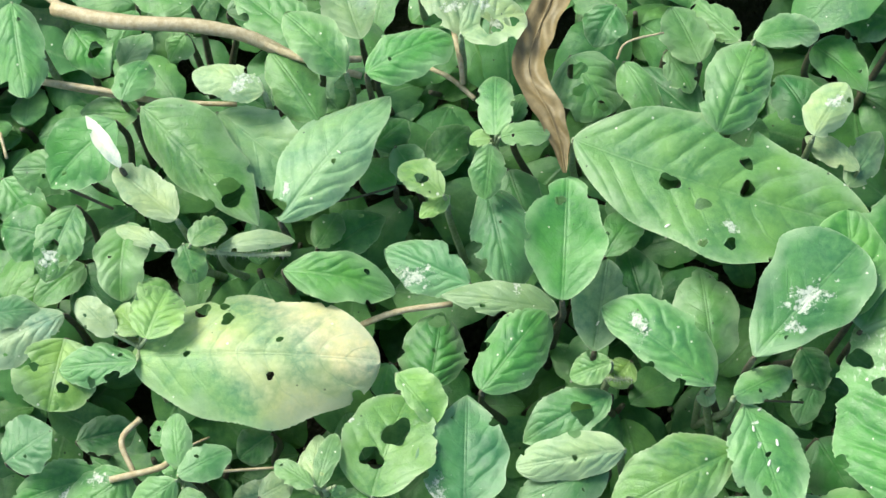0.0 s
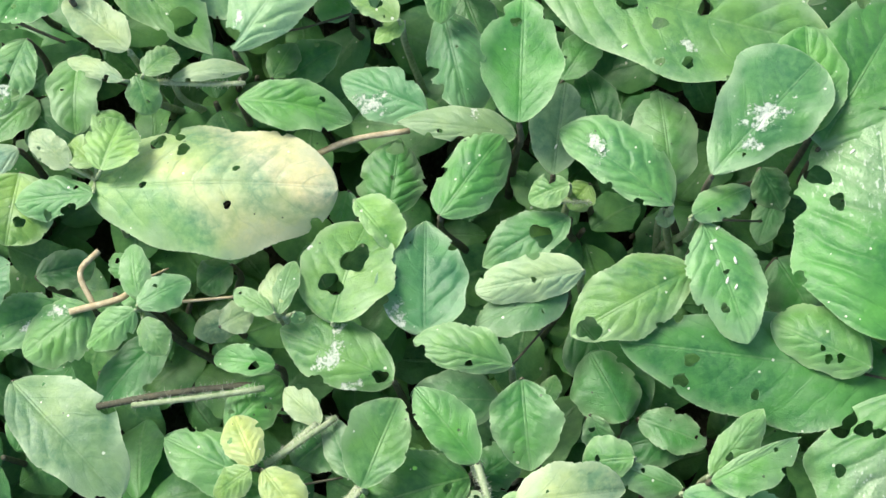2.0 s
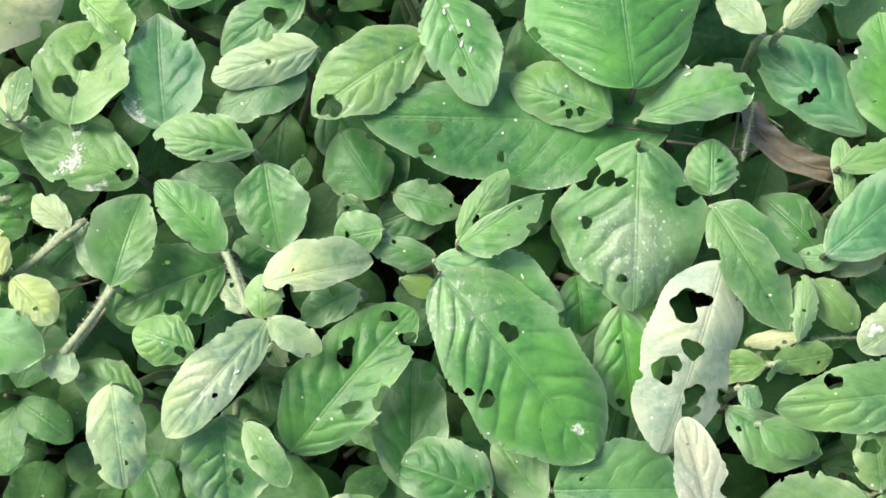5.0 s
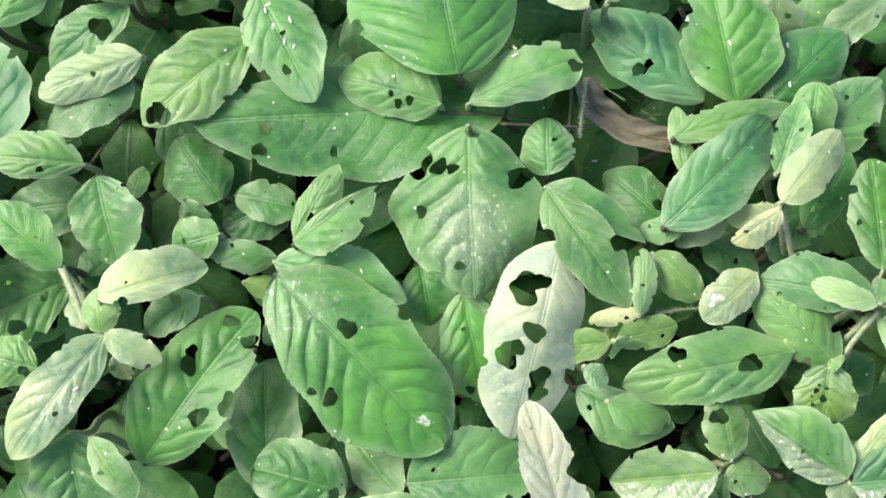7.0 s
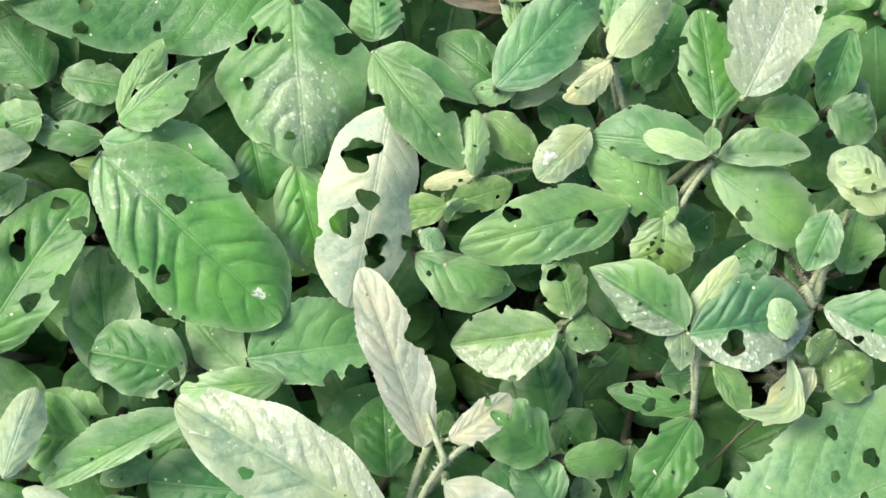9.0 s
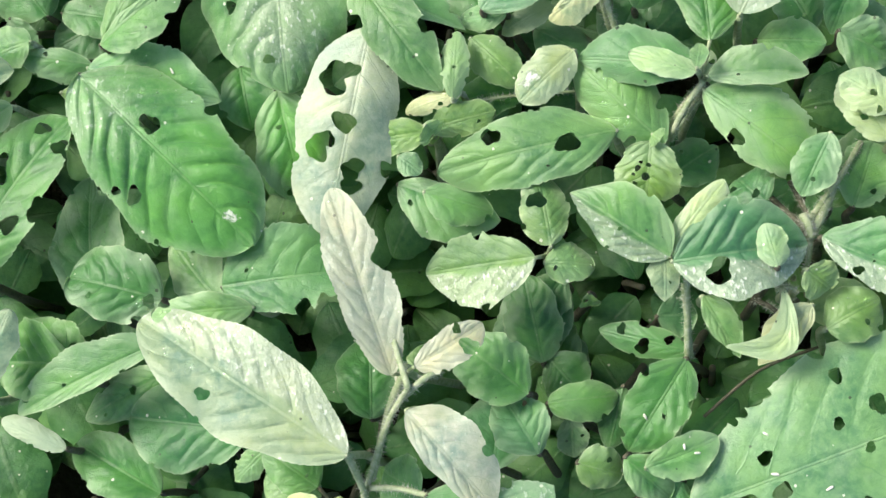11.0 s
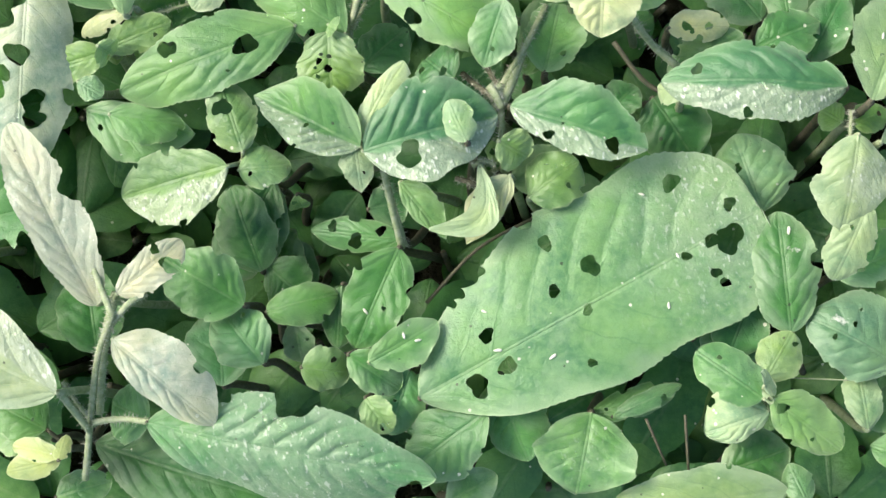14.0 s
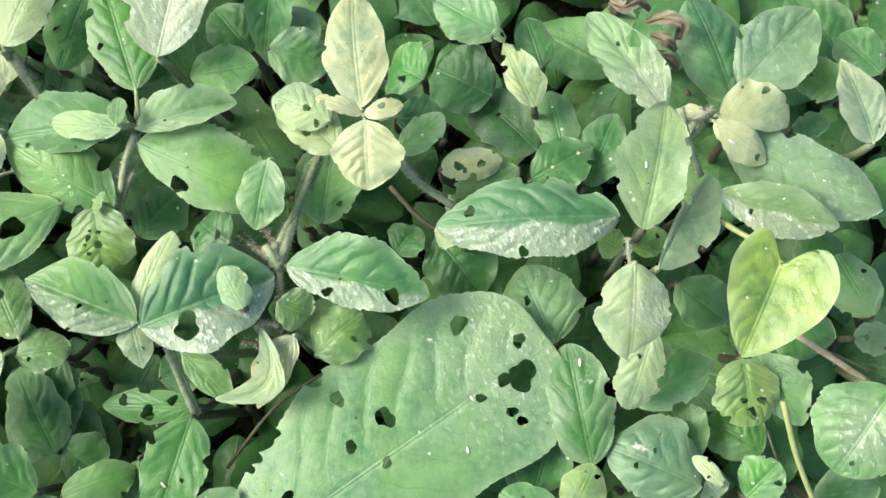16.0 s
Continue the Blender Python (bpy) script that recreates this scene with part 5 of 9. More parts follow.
leaf(p, (0.1986, -0.1983, 0.1065), (0.1985, -0.1796, 0.1055), 0.0126, "r", "A", holes=[(0.648, 0.250, 0.123)])
leaf(p, (0.1960, -0.2024, 0.1053), (0.2086, -0.2051, 0.1027), 0.0107, "e", "A", skew=0.06, holes=[(0.241, 1.312, 0.120)])
leaf(p, (0.1987, -0.1980, 0.1031), (0.2020, -0.1967, 0.1008), 0.0057, "r", "A")
leaf(p, (0.1942, -0.2010, 0.1086), (0.1649, -0.1990, 0.1034), 0.0191, "o", "A", skew=0.12, quilt=0.6, pale=1, bleach_sheen=[(0.5, 0, 0.6, .2)])
p = weed(0.2369, -0.1672, "low weed with hairy stem and soft green leaves")
foot(p, (0.2450, -0.1621, 0.1011), "P", [(0.2444, -0.1616, 0.1085), (0.2432, -0.1632, 0.1135), (0.2460, -0.1641, 0.1095), (0.2444, -0.1670, 0.1076), (0.2488, -0.1535, 0.1031), (0.2432, -0.1632, 0.1179)])
leaf(p, (0.2444, -0.1616, 0.1085), (0.2141, -0.1510, 0.1055), 0.0154, "o", "N", skew=-0.29)
leaf(p, (0.2432, -0.1632, 0.1135), (0.2274, -0.1541, 0.1105), 0.0073, "e", "G", skew=0.04)
leaf(p, (0.2460, -0.1641, 0.1095), (0.2709, -0.1683, 0.1105), 0.0111, "o", "N", skew=0.31)
leaf(p, (0.2444, -0.1670, 0.1076), (0.2688, -0.1950, 0.1029), 0.0194, "o", "A", skew=0.22, quilt=0.5, holes=[(0.366, -0.519, 0.054), (0.830, -0.495, 0.038)])
leaf(p, (0.2488, -0.1535, 0.1031), (0.2519, -0.1219, 0.0992), 0.0177, "e", "M", skew=-0.14)
leaf(p, (0.2432, -0.1632, 0.1179), (0.2457, -0.1563, 0.1141), 0.0046, "e", "A")
p = weed(0.2571, -0.1605, "weed with silvery pale holed leaves")
foot(p, (0.2575, -0.1493, 0.1051), "P", [(0.2575, -0.1493, 0.1071)])
leaf(p, (0.2575, -0.1493, 0.1071), (0.2833, -0.1157, 0.1029), 0.0249, "e", "S", skew=0.16, quilt=0.4, holes=[(0.203, 0.858, 0.053), (0.706, -0.634, 0.030)], bleach_sheen=[(0.5, 0, 0.6, .8)])
p = weed(0.2347, -0.1727, "weed with light yellowish green leaves")
foot(p, (0.2302, -0.1769, 0.1005), "P", [(0.2323, -0.1778, 0.1025), (0.2288, -0.1771, 0.1075), (0.2294, -0.1758, 0.1092)])
leaf(p, (0.2323, -0.1778, 0.1025), (0.2134, -0.1514, 0.1038), 0.0175, "o", "A", skew=-0.04, quilt=0.4)
leaf(p, (0.2288, -0.1771, 0.1075), (0.2242, -0.1927, 0.1045), 0.0169, "r", "A", holes=[(0.435, -0.322, 0.047), (0.565, -0.103, 0.047), (0.671, -0.373, 0.037), (0.374, -0.005, 0.037), (0.338, -0.244, 0.028), (0.534, -0.438, 0.028)])
leaf(p, (0.2294, -0.1758, 0.1092), (0.2311, -0.1778, 0.1108), 0.0056, "r", "Y")
p = weed(0.2224, -0.2033, "low weed with hairy stem and soft green leaves")
foot(p, (0.2275, -0.2075, 0.1083), "P", [(0.2276, -0.2076, 0.1111), (0.2279, -0.2061, 0.1112), (0.2279, -0.2092, 0.1120), (0.2263, -0.2070, 0.1103)])
leaf(p, (0.2276, -0.2076, 0.1111), (0.2059, -0.1859, 0.1089), 0.0171, "v", "N", skew=-0.15, cup=0.5, quilt=1.5, pale=.9)
leaf(p, (0.2279, -0.2061, 0.1112), (0.2444, -0.1912, 0.1128), 0.0108, "o", "P", skew=-0.35)
leaf(p, (0.2279, -0.2092, 0.1120), (0.2621, -0.2106, 0.1070), 0.0245, "o", "B", skew=0.05, quilt=1, pale=-1, holes=[(0.305, -0.333, 0.091)])
leaf(p, (0.2263, -0.2070, 0.1103), (0.2242, -0.2184, 0.1097), 0.0086, "v", "P", skew=-0.04)
p = weed(0.2448, -0.2228, "weed with greyish green veined leaves")
foot(p, (0.2528, -0.2157, 0.1131), "D", [(0.2528, -0.2157, 0.1151)])
leaf(p, (0.2528, -0.2157, 0.1151), (0.2518, -0.2044, 0.1149), 0.0081, "e", "G", skew=-0.08)
p = weed(0.2537, -0.2274, "young weed shoot with yellow-green leaves")
foot(p, (0.2602, -0.2172, 0.1062), "P", [(0.2602, -0.2172, 0.1082)])
leaf(p, (0.2602, -0.2172, 0.1082), (0.2658, -0.2228, 0.1024), 0.0110, "r", "Y")
p = weed(0.2451, -0.2219, "weed with light yellowish green leaves")
foot(p, (0.2337, -0.2187, 0.1044), "P", [(0.2337, -0.2187, 0.1064)])
leaf(p, (0.2337, -0.2187, 0.1064), (0.2399, -0.2356, 0.1036), 0.0082, "v", "A", skew=0.28)
p = weed(0.2592, -0.2310, "weed shoot with cream-coloured young leaves")
foot(p, (0.2600, -0.2258, 0.1023), "P", [(0.2600, -0.2258, 0.1043)])
leaf(p, (0.2600, -0.2258, 0.1043), (0.2438, -0.2382, 0.1007), 0.0097, "v", "K", skew=-0.13, holes=[(0.392, -0.211, 0.104)])
p = weed(0.2680, -0.2401, "weed with light yellowish green leaves")
foot(p, (0.2627, -0.2320, 0.0981), "P", [(0.2627, -0.2320, 0.1001)])
leaf(p, (0.2627, -0.2320, 0.1001), (0.2773, -0.2272, 0.0999), 0.0152, "e", "A", skew=-0.03)
p = weed(0.0725, -0.1036, "low weed with hairy stem and soft green leaves")
foot(p, (0.0684, -0.1142, 0.1000), "P", [(0.0684, -0.1142, 0.1020)])
leaf(p, (0.0684, -0.1142, 0.1020), (0.0536, -0.1154, 0.0980), 0.0125, "e", "N", skew=-0.14)
p = weed(0.0388, -0.1972, "weed with silvery pale holed leaves")
foot(p, (0.0405, -0.2086, 0.1064), "P", [(0.0405, -0.2086, 0.1084)])
leaf(p, (0.0405, -0.2086, 0.1084), (0.0534, -0.1867, 0.1076), 0.0116, "e", "S")
p = weed(0.0553, -0.2015, "low weed with hairy stem and green insect-eaten leaves")
foot(p, (0.0658, -0.2082, 0.0905), "D", [(0.0658, -0.2082, 0.0925)])
leaf(p, (0.0658, -0.2082, 0.0925), (0.0474, -0.1886, 0.0865), 0.0203, "o", "M", skew=0.04, holes=[(0.309, 0.567, 0.043), (0.258, -0.530, 0.085)])
p = weed(0.0805, -0.2016, "low weed with hairy stem and soft green leaves")
foot(p, (0.0915, -0.2028, 0.0994), "P", [(0.0915, -0.2028, 0.1014)])
leaf(p, (0.0915, -0.2028, 0.1014), (0.0477, -0.2142, 0.0986), 0.0121, "e", "N", skew=-0.41, holes=[(0.257, 1.015, 0.034)])
p = weed(0.2619, -0.1574, "low weed with hairy stem and soft green leaves")
foot(p, (0.2614, -0.1538, 0.0919), "D", [(0.2614, -0.1538, 0.0939)])
leaf(p, (0.2614, -0.1538, 0.0939), (0.2786, -0.1585, 0.0958), 0.0134, "o", "N")
p = weed(0.2724, -0.1464, "low weed with hairy stem and soft green leaves")
foot(p, (0.2826, -0.1560, 0.0927), "D", [(0.2826, -0.1560, 0.0947)])
leaf(p, (0.2826, -0.1560, 0.0947), (0.2949, -0.1652, 0.0894), 0.0145, "e", "N")
p = weed(0.3001, -0.1919, "weed shoot with pale green hairy leaves")
foot(p, (0.2897, -0.1812, 0.1040), "P", [(0.2897, -0.1812, 0.1060)])
leaf(p, (0.2897, -0.1812, 0.1060), (0.2790, -0.1692, 0.1040), 0.0118, "e", "P", skew=-0.08, holes=[(0.817, 0.294, 0.066), (0.388, -0.056, 0.056)])
p = weed(0.2610, -0.2026, "low weed with hairy stem and green insect-eaten leaves")
foot(p, (0.2718, -0.2001, 0.0830), "D", [(0.2718, -0.2001, 0.0850)])
leaf(p, (0.2718, -0.2001, 0.0850), (0.2892, -0.1788, 0.0810), 0.0132, "o", "M", skew=-0.07)
p = weed(0.1341, -0.2442, "weed with silvery pale holed leaves")
foot(p, (0.1400, -0.2420, 0.1208), "P", [(0.1400, -0.2420, 0.1228)])
leaf(p, (0.1400, -0.2420, 0.1228), (0.0914, -0.1973, 0.1172), 0.0257, "e", "S", quilt=0.8, pale=-.85, holes=[(0.597, 0.548, 0.027)])
p = weed(0.1451, -0.2448, "withering weed shoot with bleached white dry leaves")
foot(p, (0.1559, -0.2337, 0.1168), "P", [(0.1559, -0.2337, 0.1188)])
leaf(p, (0.1559, -0.2337, 0.1188), (0.1728, -0.2613, 0.1152), 0.0160, "o", "Q", skew=0.31, quilt=0.8, holes=[(0.652, 1.198, 0.068)], bleach_sheen=[(0.5, 0, 0.6, .45)])
p = weed(0.1772, -0.2340, "low weed with hairy stem and green insect-eaten leaves")
foot(p, (0.1849, -0.2342, 0.0945), "D", [(0.1849, -0.2342, 0.0965)])
leaf(p, (0.1849, -0.2342, 0.0965), (0.1691, -0.2164, 0.0982), 0.0184, "o", "M", skew=0.03)
p = weed(0.1853, -0.2600, "weed with broad bluish green worn leaves")
foot(p, (0.1846, -0.2500, 0.0914), "D", [(0.1846, -0.2500, 0.0934)])
leaf(p, (0.1846, -0.2500, 0.0934), (0.1772, -0.2322, 0.0906), 0.0157, "o", "B", skew=0.04, holes=[(0.953, 0.031, 0.046)])
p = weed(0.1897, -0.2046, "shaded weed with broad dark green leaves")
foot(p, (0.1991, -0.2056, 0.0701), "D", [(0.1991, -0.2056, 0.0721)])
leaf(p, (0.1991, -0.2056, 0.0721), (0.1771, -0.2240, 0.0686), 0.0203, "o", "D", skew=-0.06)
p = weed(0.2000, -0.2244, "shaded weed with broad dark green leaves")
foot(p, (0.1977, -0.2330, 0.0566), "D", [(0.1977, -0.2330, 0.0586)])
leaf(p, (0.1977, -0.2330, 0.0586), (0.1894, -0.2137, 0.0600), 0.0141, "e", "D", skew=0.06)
p = weed(0.0950, -0.2281, "shaded weed with broad dark green leaves")
foot(p, (0.1066, -0.2291, 0.0807), "D", [(0.1066, -0.2291, 0.0827)])
leaf(p, (0.1066, -0.2291, 0.0827), (0.0725, -0.2191, 0.0785), 0.0256, "e", "D", skew=0.03)
p = weed(0.0795, -0.2446, "low weed with hairy stem and green insect-eaten leaves")
foot(p, (0.0778, -0.2416, 0.0762), "D", [(0.0778, -0.2416, 0.0782)])
leaf(p, (0.0778, -0.2416, 0.0782), (0.0552, -0.2232, 0.0761), 0.0172, "e", "M")
p = weed(0.0626, -0.2155, "weed with silvery pale holed leaves")
foot(p, (0.0572, -0.2254, 0.0887), "D", [(0.0572, -0.2254, 0.0907)])
leaf(p, (0.0572, -0.2254, 0.0907), (0.0398, -0.2138, 0.0897), 0.0069, "e", "S", skew=-0.10)
p = weed(0.0626, -0.1951, "low weed with hairy stem and green insect-eaten leaves")
foot(p, (0.0638, -0.2029, 0.0948), "D", [(0.0638, -0.2029, 0.0968)])
leaf(p, (0.0638, -0.2029, 0.0968), (0.0420, -0.1984, 0.0932), 0.0219, "o", "M", skew=-0.08, holes=[(0.385, 0.583, 0.069)])
p = weed(0.1158, -0.2554, "weed with light yellowish green leaves")
foot(p, (0.1251, -0.2509, 0.0894), "D", [(0.1251, -0.2509, 0.0914)])
leaf(p, (0.1251, -0.2509, 0.0914), (0.1100, -0.2421, 0.0871), 0.0143, "e", "A", holes=[(1.010, -0.725, 0.074)])
p = weed(0.1591, -0.2467, "low weed with hairy stem and soft green leaves")
foot(p, (0.1526, -0.2544, 0.0933), "D", [(0.1526, -0.2544, 0.0953)])
leaf(p, (0.1526, -0.2544, 0.0953), (0.1425, -0.2466, 0.0900), 0.0153, "e", "N", skew=0.06)
p = weed(0.1311, -0.2423, "low weed with hairy stem and green insect-eaten leaves")
foot(p, (0.1400, -0.2322, 0.0777), "D", [(0.1400, -0.2322, 0.0797)])
leaf(p, (0.1400, -0.2322, 0.0797), (0.1434, -0.2092, 0.0762), 0.0181, "e", "M", skew=0.09)
p = weed(0.1953, -0.2120, "young weed shoot with yellow-green leaves")
foot(p, (0.2053, -0.2103, 0.0841), "D", [(0.2053, -0.2103, 0.0861)])
leaf(p, (0.2053, -0.2103, 0.0861), (0.2048, -0.2135, 0.0820), 0.0058, "b", "Y")
p = weed(0.1501, -0.2658, "weed with broad bluish green worn leaves")
foot(p, (0.1562, -0.2553, 0.1107), "D", [(0.1562, -0.2553, 0.1127)])
leaf(p, (0.1562, -0.2553, 0.1127), (0.2193, -0.2909, 0.1113), 0.0254, "o", "B", skew=-0.06, quilt=1.2, pale=-.35, holes=[(0.658, 1.371, 0.042), (0.786, 1.275, 0.031), (0.551, 1.838, 0.027)], bleach_sheen=[(0.5, 0, 0.6, .6)])
p = weed(0.2092, -0.2781, "weed with one very large flat holed leaf")
foot(p, (0.2201, -0.2709, 0.0923), "D", [(0.2201, -0.2709, 0.0943)])
leaf(p, (0.2201, -0.2709, 0.0943), (0.3167, -0.2531, 0.0940), 0.0497, "x", "E", skew=0.10, cup=-0.06, arch=0.03, lean=0, quilt=0.28, holes=[(0.833, 0.679, 0.023), (0.549, 0.334, 0.025), (0.489, -0.045, 0.014), (0.437, 0.286, 0.016), (0.476, 0.754, 0.019), (0.453, 1.061, 0.025), (0.774, -0.051, 0.013), (0.819, -0.338, 0.014), (0.827, -0.470, 0.013), (0.892, -0.105, 0.036), (0.852, -0.038, 0.019), (0.936, 0.205, 0.017), (0.240, -0.148, 0.023), (0.230, 0.225, 0.019), (0.433, -0.531, 0.012), (0.257, 0.890, 0.035), (0.214, 0.767, 0.020), (0.538, -0.932, 0.017), (0.150, -0.177, 0.029), (0.704, -0.933, 0.017)], bleach_sheen=[(0.5, 0, 0.6, .15), (0.937, 0.149, 0.400, .6)])
p = weed(0.3034, -0.2876, "low weed with hairy stem and soft green leaves")
foot(p, (0.3021, -0.2971, 0.0925), "P", [(0.3011, -0.2976, 0.1009), (0.3019, -0.3015, 0.0945), (0.3032, -0.2984, 0.1026), (0.3034, -0.2931, 0.0993), (0.3019, -0.2944, 0.1057), (0.3010, -0.2976, 0.1050)])
leaf(p, (0.3011, -0.2976, 0.1009), (0.2895, -0.2814, 0.0971), 0.0132, "e", "N", skew=-0.04)
leaf(p, (0.3019, -0.3015, 0.0945), (0.2851, -0.3022, 0.0915), 0.0138, "o", "P", skew=-0.36, holes=[(0.743, -1.013, 0.066)])
leaf(p, (0.3032, -0.2984, 0.1026), (0.3153, -0.3159, 0.0974), 0.0130, "e", "A", skew=0.07, holes=[(0.138, -0.057, 0.065)])
leaf(p, (0.3034, -0.2931, 0.0993), (0.3137, -0.2844, 0.0967), 0.0114, "e", "Y", skew=-0.05)
leaf(p, (0.3019, -0.2944, 0.1057), (0.3047, -0.2939, 0.1023), 0.0073, "r", "P")
leaf(p, (0.3010, -0.2976, 0.1050), (0.3028, -0.2971, 0.1050), 0.0040, "r", "P")
p = weed(0.2719, -0.2079, "weed with broad bluish green worn leaves")
foot(p, (0.2656, -0.2097, 0.1054), "D", [(0.2656, -0.2097, 0.1074)])
leaf(p, (0.2656, -0.2097, 0.1074), (0.2942, -0.2308, 0.1066), 0.0174, "o", "B", skew=0.20, quilt=1, pale=-1, holes=[(0.759, -0.225, 0.051), (0.319, -0.490, 0.035)])
p = weed(0.2675, -0.2226, "weed with light yellowish green leaves")
foot(p, (0.2599, -0.2263, 0.0885), "D", [(0.2599, -0.2263, 0.0905)])
leaf(p, (0.2599, -0.2263, 0.0905), (0.2765, -0.2244, 0.0880), 0.0136, "e", "A", skew=-0.05)
p = weed(0.2595, -0.2164, "weed shoot with pale green hairy leaves")
foot(p, (0.2540, -0.2212, 0.1052), "P", [(0.2540, -0.2212, 0.1072)])
leaf(p, (0.2540, -0.2212, 0.1072), (0.2370, -0.2326, 0.1088), 0.0079, "e", "P", bend=0.396, skew=-0.04, quilt=0.8)
p = weed(0.2344, -0.2356, "low weed with hairy stem and green insect-eaten leaves")
foot(p, (0.2269, -0.2327, 0.0899), "D", [(0.2269, -0.2327, 0.0919)])
leaf(p, (0.2269, -0.2327, 0.0919), (0.2073, -0.2537, 0.0881), 0.0175, "o", "M")
p = weed(0.1788, -0.2453, "low weed with hairy stem and green insect-eaten leaves")
foot(p, (0.1892, -0.2374, 0.0905), "D", [(0.1892, -0.2374, 0.0925)])
leaf(p, (0.1892, -0.2374, 0.0925), (0.2078, -0.2385, 0.0875), 0.0111, "e", "M", skew=-0.11)
p = weed(0.1758, -0.2570, "weed with broad bluish green worn leaves")
foot(p, (0.1716, -0.2518, 0.0864), "D", [(0.1716, -0.2518, 0.0884)])
leaf(p, (0.1716, -0.2518, 0.0884), (0.1777, -0.2310, 0.0846), 0.0178, "o", "B", holes=[(0.924, 0.119, 0.041)])
p = weed(0.2005, -0.2526, "weed with light yellowish green leaves")
foot(p, (0.1942, -0.2540, 0.0950), "D", [(0.1942, -0.2540, 0.0970)])
leaf(p, (0.1942, -0.2540, 0.0970), (0.2051, -0.2589, 0.0915), 0.0120, "e", "A", skew=0.05, holes=[(0.597, 0.476, 0.057)])
p = weed(0.1959, -0.2637, "low weed with hairy stem and green insect-eaten leaves")
foot(p, (0.2066, -0.2548, 0.0950), "D", [(0.2066, -0.2548, 0.0970)])
leaf(p, (0.2066, -0.2548, 0.0970), (0.2158, -0.2672, 0.0913), 0.0105, "e", "M", skew=0.04)
p = weed(0.2373, -0.2200, "low weed with hairy stem and green insect-eaten leaves")
foot(p, (0.2287, -0.2308, 0.0866), "D", [(0.2287, -0.2308, 0.0886)])
leaf(p, (0.2287, -0.2308, 0.0886), (0.2056, -0.2202, 0.0854), 0.0093, "o", "M", skew=0.03, holes=[(0.756, -0.343, 0.054), (0.502, 0.349, 0.077), (0.247, -0.350, 0.048)])
p = weed(0.2048, -0.2599, "low weed with hairy stem and soft green leaves")
foot(p, (0.2112, -0.2582, 0.0966), "P", [(0.2112, -0.2582, 0.0986)])
leaf(p, (0.2112, -0.2582, 0.0986), (0.2309, -0.2542, 0.0974), 0.0111, "e", "N", skew=-0.19)
p = weed(0.2312, -0.2911, "weed with broad bluish green worn leaves")
foot(p, (0.2353, -0.2794, 0.0916), "D", [(0.2353, -0.2794, 0.0936)])
leaf(p, (0.2353, -0.2794, 0.0936), (0.2098, -0.2879, 0.0904), 0.0188, "o", "B", holes=[(0.220, 0.875, 0.049)])
p = weed(0.2679, -0.2826, "low weed with hairy stem and soft green leaves")
foot(p, (0.2601, -0.2880, 0.0895), "D", [(0.2601, -0.2880, 0.0915)])
leaf(p, (0.2601, -0.2880, 0.0915), (0.2498, -0.3065, 0.0902), 0.0255, "o", "N", skew=0.04, bleach_sheen=[(0.5, 0, 0.6, .4)])
p = weed(0.1275, -0.2438, "weed bud with bright yellow young leaves")
foot(p, (0.1288, -0.2544, 0.0929), "D", [(0.1295, -0.2566, 0.1026), (0.1301, -0.2558, 0.1039), (0.1300, -0.2570, 0.1063), (0.1256, -0.2480, 0.0949)])
leaf(p, (0.1295, -0.2566, 0.1026), (0.1129, -0.2553, 0.0974), 0.0073, "e", "J")
leaf(p, (0.1301, -0.2558, 0.1039), (0.1184, -0.2493, 0.1021), 0.0059, "e", "J")
leaf(p, (0.1300, -0.2570, 0.1063), (0.1323, -0.2512, 0.1017), 0.0048, "e", "J")
leaf(p, (0.1256, -0.2480, 0.0949), (0.1127, -0.2350, 0.0946), 0.0146, "o", "M", skew=-0.09)
p = weed(0.1977, -0.2710, "weed with light yellowish green leaves")
foot(p, (0.2069, -0.2666, 0.0922), "D", [(0.2069, -0.2666, 0.0942)])
leaf(p, (0.2069, -0.2666, 0.0942), (0.2107, -0.2767, 0.0946), 0.0090, "e", "A")
p = weed(0.1898, -0.2262, "shaded weed with broad dark green leaves")
foot(p, (0.1908, -0.2246, 0.0766), "D", [(0.1908, -0.2246, 0.0786)])
leaf(p, (0.1908, -0.2246, 0.0786), (0.1978, -0.2363, 0.0799), 0.0138, "e", "D", skew=0.06)
p = weed(0.2057, -0.1928, "shaded weed with broad dark green leaves")
foot(p, (0.1993, -0.2033, 0.0751), "D", [(0.1993, -0.2033, 0.0771)])
leaf(p, (0.1993, -0.2033, 0.0771), (0.1802, -0.2195, 0.0746), 0.0153, "o", "D", skew=0.05)
p = weed(0.2840, -0.1827, "low weed with hairy stem and soft green leaves")
foot(p, (0.2727, -0.1850, 0.1096), "P", [(0.2727, -0.1850, 0.1116)])
leaf(p, (0.2727, -0.1850, 0.1116), (0.2625, -0.1990, 0.1099), 0.0119, "o", "N")
p = weed(0.2841, -0.2040, "low weed with hairy stem and soft green leaves")
foot(p, (0.2766, -0.2021, 0.0905), "D", [(0.2766, -0.2021, 0.0925)])
leaf(p, (0.2766, -0.2021, 0.0925), (0.2863, -0.1857, 0.0874), 0.0156, "e", "N", skew=-0.03, holes=[(0.294, -0.469, 0.040), (0.147, -0.678, 0.032)])
p = weed(0.2657, -0.2090, "low weed with hairy stem and soft green leaves")
foot(p, (0.2543, -0.1978, 0.0990), "P", [(0.2543, -0.1978, 0.1010)])
leaf(p, (0.2543, -0.1978, 0.1010), (0.2490, -0.1890, 0.0954), 0.0153, "e", "N", holes=[(0.310, -0.020, 0.094), (0.805, 0.390, 0.078), (0.329, -0.859, 0.078)])
